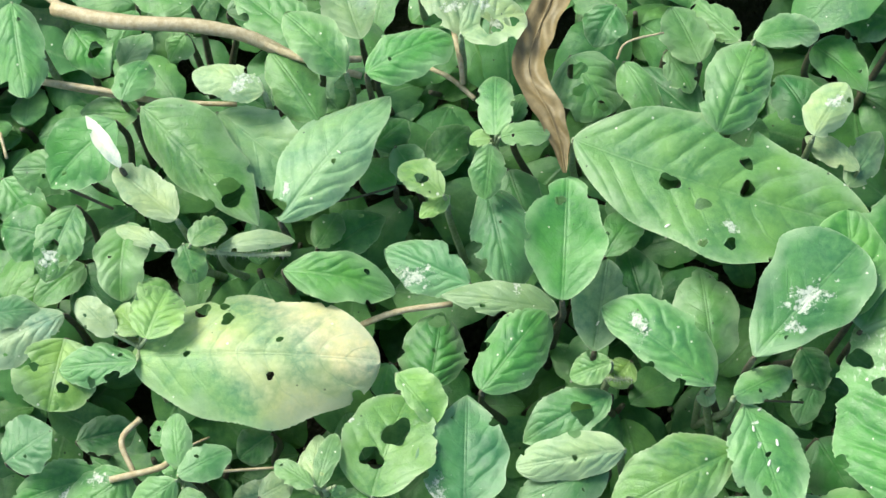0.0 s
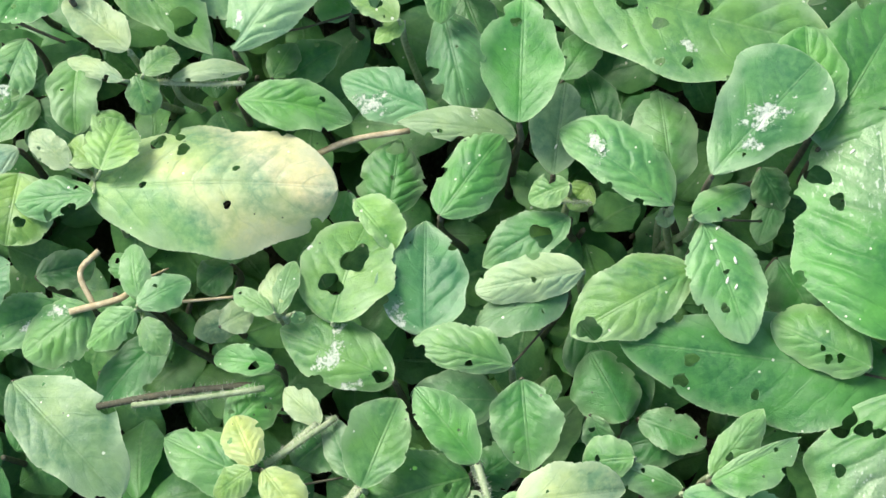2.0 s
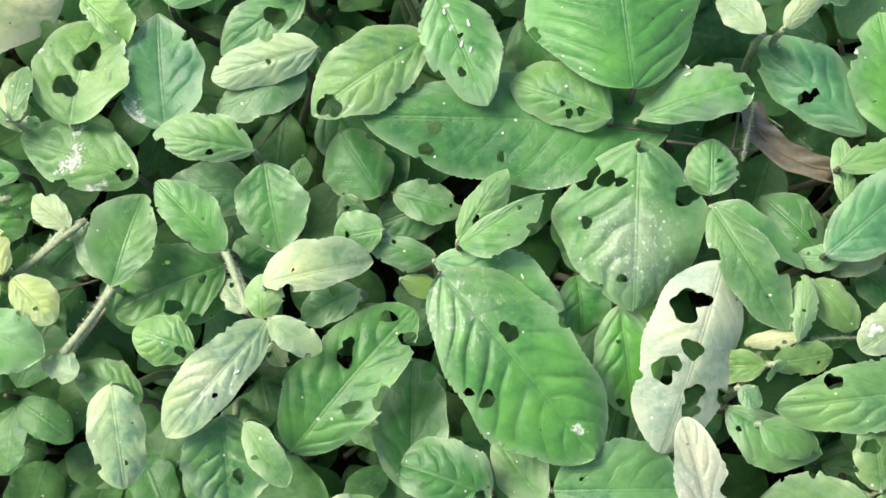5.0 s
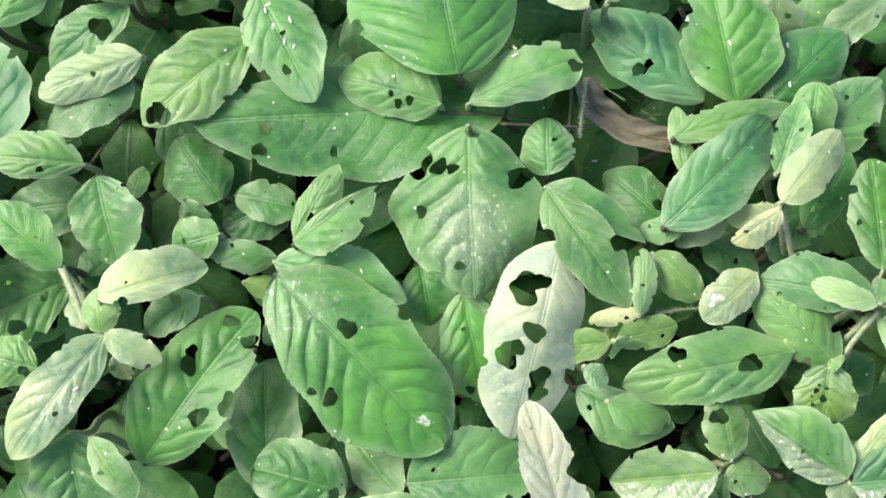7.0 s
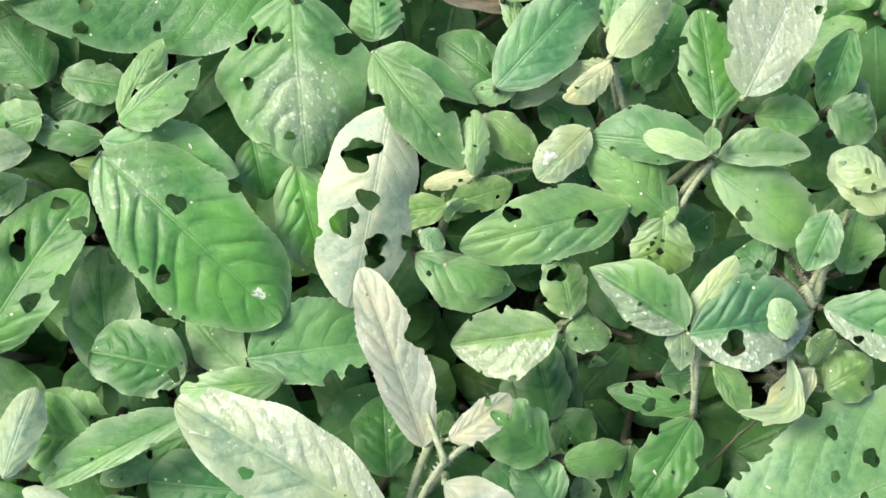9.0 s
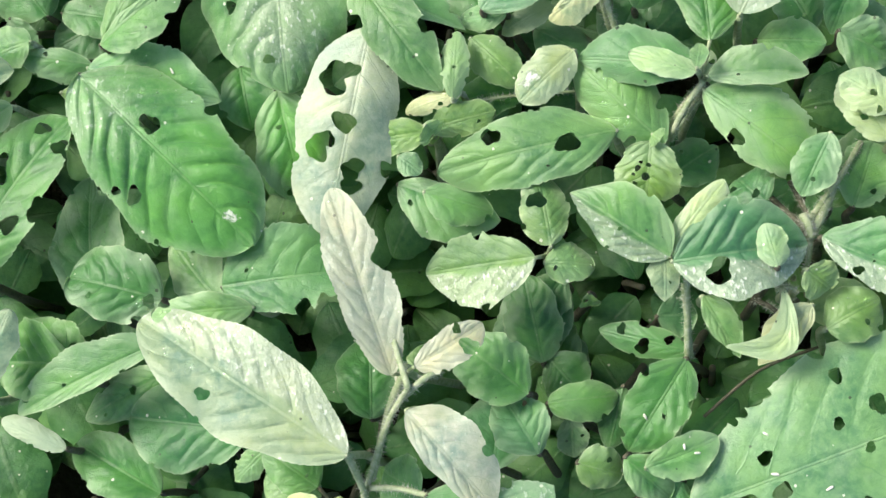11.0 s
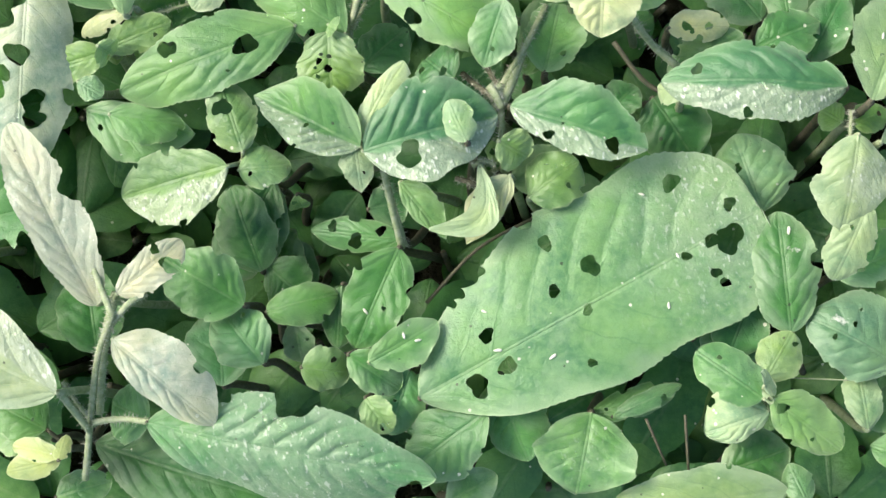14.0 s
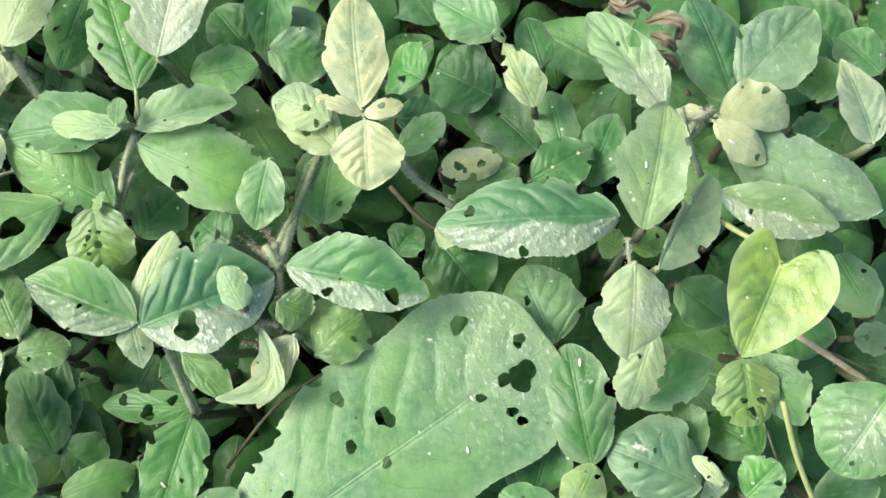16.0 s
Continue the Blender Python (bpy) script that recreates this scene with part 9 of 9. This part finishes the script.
hairs(q, [(0.1554, -0.2300, 0.1150), (0.1618, -0.2262, 0.1150), (0.1660, -0.2252, 0.1130)], 0.0009, 80)
p = weed(0.1407, -0.2506, "pale hairy weed stem rising among leaves", "stem", "creeping_stem", "creeping stems")
q = stem(p, 0.0009, "P", [(0.1407, -0.2506, 0.1060), (0.1491, -0.2523, 0.1080), (0.1568, -0.2555, 0.1110)])
hairs(q, [(0.1407, -0.2506, 0.1060), (0.1491, -0.2523, 0.1080), (0.1568, -0.2555, 0.1110)], 0.0009, 90)
p = weed(0.1391, -0.2415, "pale hairy weed stem rising among leaves", "stem", "creeping_stem", "creeping stems")
q = stem(p, 0.0010, "P", [(0.1391, -0.2415, 0.1180), (0.1395, -0.2468, 0.1120), (0.1399, -0.2526, 0.1060)])
hairs(q, [(0.1391, -0.2415, 0.1180), (0.1395, -0.2468, 0.1120), (0.1399, -0.2526, 0.1060)], 0.0010, 60)
p = weed(-0.0391, -0.1180, "pale hairy weed stem rising among leaves", "stem", "creeping_stem", "creeping stems")
q = stem(p, 0.0011, "P", [(-0.0391, -0.1180, 0.0960), (-0.0281, -0.1106, 0.0960), (-0.0175, -0.1026, 0.0930)])
hairs(q, [(-0.0391, -0.1180, 0.0960), (-0.0281, -0.1106, 0.0960), (-0.0175, -0.1026, 0.0930)], 0.0011, 200)
p = weed(-0.0940, -0.1008, "dark creeping stem between the leaves", "stem", "creeping_stem", "creeping stems")
q = stem(p, 0.0011, "D", [(-0.0940, -0.1008, 0.0900), (-0.0680, -0.0958, 0.0900), (-0.0426, -0.0922, 0.0870)])
hairs(q, [(-0.0940, -0.1008, 0.0900), (-0.0680, -0.0958, 0.0900), (-0.0426, -0.0922, 0.0870)], 0.0011, 220)
p = weed(-0.0247, -0.1413, "pale hairy weed stem rising among leaves", "stem", "creeping_stem", "creeping stems")
q = stem(p, 0.0012, "P", [(-0.0247, -0.1413, 0.1000), (-0.0160, -0.1326, 0.1020), (-0.0085, -0.1236, 0.1020)])
hairs(q, [(-0.0247, -0.1413, 0.1000), (-0.0160, -0.1326, 0.1020), (-0.0085, -0.1236, 0.1020)], 0.0012, 160)
p = weed(0.0239, -0.1163, "pale hairy weed stem rising among leaves", "stem", "creeping_stem", "creeping stems")
q = stem(p, 0.0012, "P", [(0.0239, -0.1163, 0.1060), (0.0270, -0.1257, 0.1080), (0.0295, -0.1353, 0.1100)])
hairs(q, [(0.0239, -0.1163, 0.1060), (0.0270, -0.1257, 0.1080), (0.0295, -0.1353, 0.1100)], 0.0012, 140)
p = weed(0.3610, -0.2888, "slender yellow-green vine stem among leaves", "stem", "creeping_stem", "creeping stems")
q = stem(p, 0.0008, "Y", [(0.3610, -0.2888, 0.1050), (0.3588, -0.3042, 0.1000), (0.3587, -0.3247, 0.0920)])
p = weed(0.3655, -0.2428, "slender yellow-green vine stem among leaves", "stem", "creeping_stem", "creeping stems")
q = stem(p, 0.0008, "Y", [(0.3655, -0.2428, 0.1060), (0.3681, -0.2481, 0.1100), (0.3711, -0.2528, 0.1140)])
p = weed(0.3715, -0.2760, "bare tan creeping stem lying among the leaves", "stem", "creeping_stem", "creeping stems")
q = stem(p, 0.0009, "T", [(0.3715, -0.2760, 0.1000), (0.3782, -0.2863, 0.0980), (0.3835, -0.2938, 0.0940)])
p = weed(-0.1319, 0.0814, "bare tan creeping stem lying among the leaves", "stem", "creeping_stem", "creeping stems")
q = stem(p, 0.0026, "T", [(-0.1319, 0.0814, 0.0940), (-0.1106, 0.0752, 0.0980), (-0.0863, 0.0737, 0.0990), (-0.0684, 0.0719, 0.0960), (-0.0543, 0.0676, 0.0900)])
p = weed(-0.0559, 0.0679, "bare tan creeping stem lying among the leaves", "stem", "creeping_stem", "creeping stems")
q = stem(p, 0.0013, "T", [(-0.0559, 0.0679, 0.0920), (-0.0411, 0.0656, 0.0920), (-0.0304, 0.0666, 0.0900)])
p = weed(-0.1342, 0.0572, "bare tan creeping stem lying among the leaves", "stem", "creeping_stem", "creeping stems")
q = stem(p, 0.0011, "T", [(-0.1342, 0.0572, 0.0900), (-0.1143, 0.0545, 0.0900), (-0.0946, 0.0521, 0.0860)])
p = weed(0.2340, -0.1755, "pale hairy weed stem rising among leaves", "stem", "creeping_stem", "creeping stems")
q = stem(p, 0.0009, "P", [(0.2340, -0.1755, 0.1000), (0.2396, -0.1692, 0.1050), (0.2448, -0.1648, 0.1080)])
hairs(q, [(0.2340, -0.1755, 0.1000), (0.2396, -0.1692, 0.1050), (0.2448, -0.1648, 0.1080)], 0.0009, 80)
p = weed(0.2245, -0.1445, "pale hairy weed stem rising among leaves", "stem", "creeping_stem", "creeping stems")
q = stem(p, 0.0009, "P", [(0.2245, -0.1445, 0.0940), (0.2238, -0.1377, 0.1000), (0.2232, -0.1319, 0.1050)])
hairs(q, [(0.2245, -0.1445, 0.0940), (0.2238, -0.1377, 0.1000), (0.2232, -0.1319, 0.1050)], 0.0009, 90)
p = weed(0.2273, -0.2326, "pale hairy weed stem rising among leaves", "stem", "creeping_stem", "creeping stems")
q = stem(p, 0.0010, "P", [(0.2273, -0.2326, 0.0880), (0.2291, -0.2225, 0.0980), (0.2308, -0.2127, 0.1060)])
hairs(q, [(0.2273, -0.2326, 0.0880), (0.2291, -0.2225, 0.0980), (0.2308, -0.2127, 0.1060)], 0.0010, 60)
p = weed(0.3089, -0.2119, "pale hairy weed stem rising among leaves", "stem", "creeping_stem", "creeping stems")
q = stem(p, 0.0010, "P", [(0.3089, -0.2119, 0.0920), (0.3042, -0.2051, 0.0970), (0.3007, -0.1985, 0.1080)])
hairs(q, [(0.3089, -0.2119, 0.0920), (0.3042, -0.2051, 0.0970), (0.3007, -0.1985, 0.1080)], 0.0010, 60)
p = weed(0.2638, -0.2081, "pale hairy weed stem rising among leaves", "stem", "creeping_stem", "creeping stems")
q = stem(p, 0.0012, "P", [(0.2638, -0.2081, 0.1040), (0.2696, -0.2008, 0.0980), (0.2753, -0.1916, 0.0880)])
hairs(q, [(0.2638, -0.2081, 0.1040), (0.2696, -0.2008, 0.0980), (0.2753, -0.1916, 0.0880)], 0.0012, 200)
p = weed(0.2567, -0.1959, "dark creeping stem between the leaves", "stem", "creeping_stem", "creeping stems")
q = stem(p, 0.0008, "D", [(0.2567, -0.1959, 0.0940), (0.2602, -0.2024, 0.0990), (0.2639, -0.2074, 0.1010)])
hairs(q, [(0.2567, -0.1959, 0.0940), (0.2602, -0.2024, 0.0990), (0.2639, -0.2074, 0.1010)], 0.0008, 150)
p = weed(0.2622, -0.1924, "dark creeping stem between the leaves", "stem", "creeping_stem", "creeping stems")
q = stem(p, 0.0007, "D", [(0.2622, -0.1924, 0.0920), (0.2638, -0.2002, 0.0970), (0.2650, -0.2064, 0.1000)])
hairs(q, [(0.2622, -0.1924, 0.0920), (0.2638, -0.2002, 0.0970), (0.2650, -0.2064, 0.1000)], 0.0007, 150)
p = weed(0.2466, -0.2208, "dark creeping stem between the leaves", "stem", "creeping_stem", "creeping stems")
q = stem(p, 0.0007, "D", [(0.2466, -0.2208, 0.0930), (0.2504, -0.2238, 0.0960), (0.2538, -0.2284, 0.0960)])
hairs(q, [(0.2466, -0.2208, 0.0930), (0.2504, -0.2238, 0.0960), (0.2538, -0.2284, 0.0960)], 0.0007, 130)
p = weed(0.2479, -0.2288, "dark creeping stem between the leaves", "stem", "creeping_stem", "creeping stems")
q = stem(p, 0.0007, "D", [(0.2479, -0.2288, 0.0930), (0.2536, -0.2256, 0.0960), (0.2578, -0.2233, 0.0970)])
hairs(q, [(0.2479, -0.2288, 0.0930), (0.2536, -0.2256, 0.0960), (0.2578, -0.2233, 0.0970)], 0.0007, 130)
withered_leaf("tan", [(0.1780, -0.0840, 0.0860, 0.0064), (0.1801, -0.0924, 0.0840, 0.0084), (0.1888, -0.1009, 0.0820, 0.0081), (0.2016, -0.1058, 0.0800, 0.0074)])
withered_leaf("tan", [(0.3651, -0.1822, 0.1005, 0.0018), (0.3674, -0.1854, 0.1025, 0.0038), (0.3714, -0.1855, 0.1005, 0.0029), (0.3737, -0.1878, 0.0965, 0.0012)])
withered_leaf("tan", [(0.3716, -0.1905, 0.0975, 0.0015), (0.3752, -0.1919, 0.1015, 0.0038), (0.3780, -0.1954, 0.1025, 0.0036), (0.3766, -0.1978, 0.0985, 0.0015)])
withered_leaf("tan", [(0.3710, -0.1940, 0.0990, 0.0015), (0.3731, -0.1973, 0.1020, 0.0036), (0.3748, -0.2002, 0.0990, 0.0012)])
withered_leaf("tan", [(0.3686, -0.1984, 0.0985, 0.0012), (0.3706, -0.2006, 0.1025, 0.0033), (0.3726, -0.2031, 0.1015, 0.0030), (0.3729, -0.2046, 0.0975, 0.0012)])
withered_leaf("brown", [(0.0323, 0.0894, 0.0980, 0.0119), (0.0267, 0.0736, 0.1000, 0.0108), (0.0237, 0.0582, 0.1020, 0.0098), (0.0303, 0.0442, 0.1020, 0.0088), (0.0339, 0.0348, 0.1000, 0.0058), (0.0355, 0.0260, 0.0980, 0.0012)])


# ---- lower weeds that fill the gaps ----
def lower_weeds():
    rng = random.Random(7)
    step = 0.024
    blades, stalks = ([], [], []), ([], [])
    for i in range(-22, 36):
        for j in range(-33, 22):
            x, y = i * step + rng.uniform(-0.011, 0.011), j * step + rng.uniform(-0.011, 0.011)
            off = (y + 0.115 + 0.62 * (x - 0.14)) / 1.18
            far = abs(off) > 0.175 or not -0.19 < x < 0.5
            ragged = 0.6 + 0.14 * noise.noise(Vector((x * 4, y * 4, 1.0))) + 0.08 * noise.noise(Vector((x * 17, y * 17, 5.0)))
            if math.hypot(x - 0.15, y + 0.13) > ragged or far and rng.random() < 0.35:
                continue
            top = rng.choice((0.06, 0.085, 0.105) if far else (0.03, 0.044, 0.06)) + rng.uniform(-0.008, 0.008)
            tube([(x, y, -0.004), (x + rng.uniform(-0.006, 0.006), y + rng.uniform(-0.006, 0.006), top * 0.6), (x, y, top)], 0.0013, 0.0009, 6, 4, *stalks)
            turn = rng.uniform(0, 6.28)
            for k in range(rng.choice((3, 4, 4))):
                w = turn + k * 1.75 + rng.uniform(-0.3, 0.3)
                length = rng.uniform(0.028, 0.055) if far else rng.uniform(0.02, 0.038)
                z = top - rng.uniform(0, 0.012)
                b = (x + 0.003 * math.cos(w), y + 0.003 * math.sin(w), z)
                e = (x + length * math.cos(w), y + length * math.sin(w), z + rng.uniform(-0.012, 0.002))
                leaf(None, b, e, length * rng.uniform(0.48, 0.66), "o", "D", rng.uniform(-20, 20), coarse=2 if far else 1, into=blades)
    ob = mesh_ob("undergrowth", blades[0], blades[1], LEAF_SHADE, None)
    lay = ob.data.uv_layers.new(name="span")
    lay.data.foreach_set("uv", np.concatenate(blades[2]).astype(np.float32).ravel())
    tagged(ob, "shaded dark green undergrowth beneath the taller weeds", "undergrowth", kind="stuff")
    mesh_ob("stems", *stalks, STEMS["D"], ob, "thin dark stems")


lower_weeds()


# ---- tiny husks that lie on the leaves ----
HUSK = plain_material("husk", (0.72, 0.70, 0.56), (0.82, 0.80, 0.68), 0.5, 900)
bpy.context.view_layer.update()
GRAPH = bpy.context.evaluated_depsgraph_get()


def husk(x, y):
    """A grain on the uppermost leaf at (x, y)."""
    found, at, normal, _, _, _ = scene.ray_cast(GRAPH, Vector((x, y, 0.16)), Vector((0, 0, -1)))
    normal = normal if normal.z > 0 else -normal
    rng = random.Random(int((x + 2) * 1e5))
    size = rng.uniform(0.0008, 0.0012)
    m = normal.to_track_quat("Z", "Y").to_matrix() @ Matrix.Rotation(rng.uniform(0, 6.28), 3, "Z")
    bm = bmesh.new()
    bmesh.ops.create_uvsphere(bm, u_segments=10, v_segments=6, radius=1)
    for v in bm.verts:
        c = v.co
        c.x *= size * (1 - 0.25 * c.x)
        c.y *= size * 0.38
        c.z *= size * 0.3
    me = bpy.data.meshes.new("husk")
    bm.to_mesh(me)
    bm.free()
    me.materials.append(HUSK)
    ob = new("husk", me)
    ob.matrix_world = Matrix.Translation(at + normal * size * 0.22) @ m.to_4x4()
    return tagged(ob, "tiny cream-coloured husk lying on a leaf", "husk", "husks on the leaves")



def water_material():
    m = Nodes("water")
    return m.done(m.n("BsdfPrincipled", ("Base Color", (1, 1, 1, 1)), ("Roughness", 0.03), ("IOR", 1.33), ("Transmission Weight", 1.0)))


WATER = water_material()


def drops(x, y, spread, count):
    """Separate drops of water, scattered round (x, y) on the uppermost leaf."""
    rng = random.Random(int((x + 2) * 1e5))
    for _ in range(count):
        w, r = rng.uniform(0, 6.28), spread * math.sqrt(rng.random())
        found, at, normal, _, below, _ = scene.ray_cast(GRAPH, Vector((x + r * math.cos(w), y + r * math.sin(w), 0.16)), Vector((0, 0, -1)))
        normal = normal if normal.z > 0 else -normal
        if not found or not below.name.startswith("leaf") or normal.z < 0.4:
            continue
        size = rng.uniform(0.00035, 0.0008)
        bm = bmesh.new()
        bmesh.ops.create_uvsphere(bm, u_segments=10, v_segments=7, radius=1)
        for v in bm.verts:
            c = v.co
            c.z = max(c.z, -0.25) * 0.62
            c.x *= 1 + 0.25 * math.sin(3 * c.y + w)
            v.co = c * size
        for face in bm.faces:
            face.smooth = True
        me = bpy.data.meshes.new("water_drop")
        bm.to_mesh(me)
        bm.free()
        me.materials.append(WATER)
        ob = new("water_drop", me)
        ob.visible_shadow = False
        ob.matrix_world = Matrix.Translation(at + normal * size * 0.1) @ (normal.to_track_quat("Z", "Y").to_matrix() @ Matrix.Rotation(w, 3, "Z") @ Matrix.Diagonal((rng.uniform(1, 1.7), 1, 1))).to_4x4()
        tagged(ob, "clear water drop sitting on a leaf", "water drop", "water drops on the leaves")


husk(0.2218, -0.2546)
husk(0.2245, -0.2570)
husk(0.2134, -0.2451)
husk(0.2431, -0.2657)
husk(0.2557, -0.2715)
husk(0.2869, -0.2688)
husk(0.2425, -0.2552)
husk(0.0930, -0.0476)
husk(0.0976, -0.0579)
husk(0.0975, -0.0658)
husk(0.1584, -0.0774)
husk(0.1320, -0.0255)
husk(0.0909, -0.0539)
husk(0.0951, -0.0639)
husk(0.2211, -0.0813)
husk(0.2383, -0.0834)
husk(0.2368, -0.0953)
husk(0.1590, -0.0749)
husk(0.1800, -0.1032)
husk(0.1065, -0.1310)
husk(0.0269, -0.1516)
husk(0.0920, 0.0505)
husk(0.0661, 0.0063)
husk(0.0596, -0.0253)
husk(-0.0341, 0.0298)
husk(0.0462, -0.0204)
husk(0.3533, -0.2250)
husk(0.3211, -0.2603)
husk(0.3230, -0.2004)
husk(0.2897, -0.2401)
husk(0.2931, -0.2574)
husk(0.3759, -0.2270)
drops(0.3754, -0.2688, 0.0065, 22)
drops(0.3746, -0.2609, 0.0022, 5)
drops(0.3974, -0.2520, 0.0065, 28)
drops(0.3948, -0.2449, 0.0044, 8)
drops(0.3755, -0.2420, 0.0080, 20)
drops(0.3840, -0.2489, 0.0058, 16)
drops(0.2743, -0.2245, 0.0056, 10)
drops(0.3267, -0.2316, 0.0071, 14)
drops(0.2605, -0.2054, 0.0056, 10)
drops(0.2081, -0.2047, 0.0069, 8)
drops(0.0975, -0.1995, 0.0088, 22)
drops(0.1066, -0.2091, 0.0088, 30)
drops(0.1145, -0.2153, 0.0073, 20)
drops(0.0893, -0.1931, 0.0044, 12)
drops(0.1425, -0.1733, 0.0059, 10)
drops(0.0910, -0.1627, 0.0075, 10)
drops(0.2208, -0.1626, 0.0093, 12)
drops(0.1064, -0.1346, 0.0096, 10)
drops(0.1940, -0.1222, 0.0064, 8)
drops(0.1883, -0.2633, 0.0085, 14)
drops(0.2058, -0.2778, 0.0085, 14)
drops(0.2529, -0.2975, 0.0035, 4)
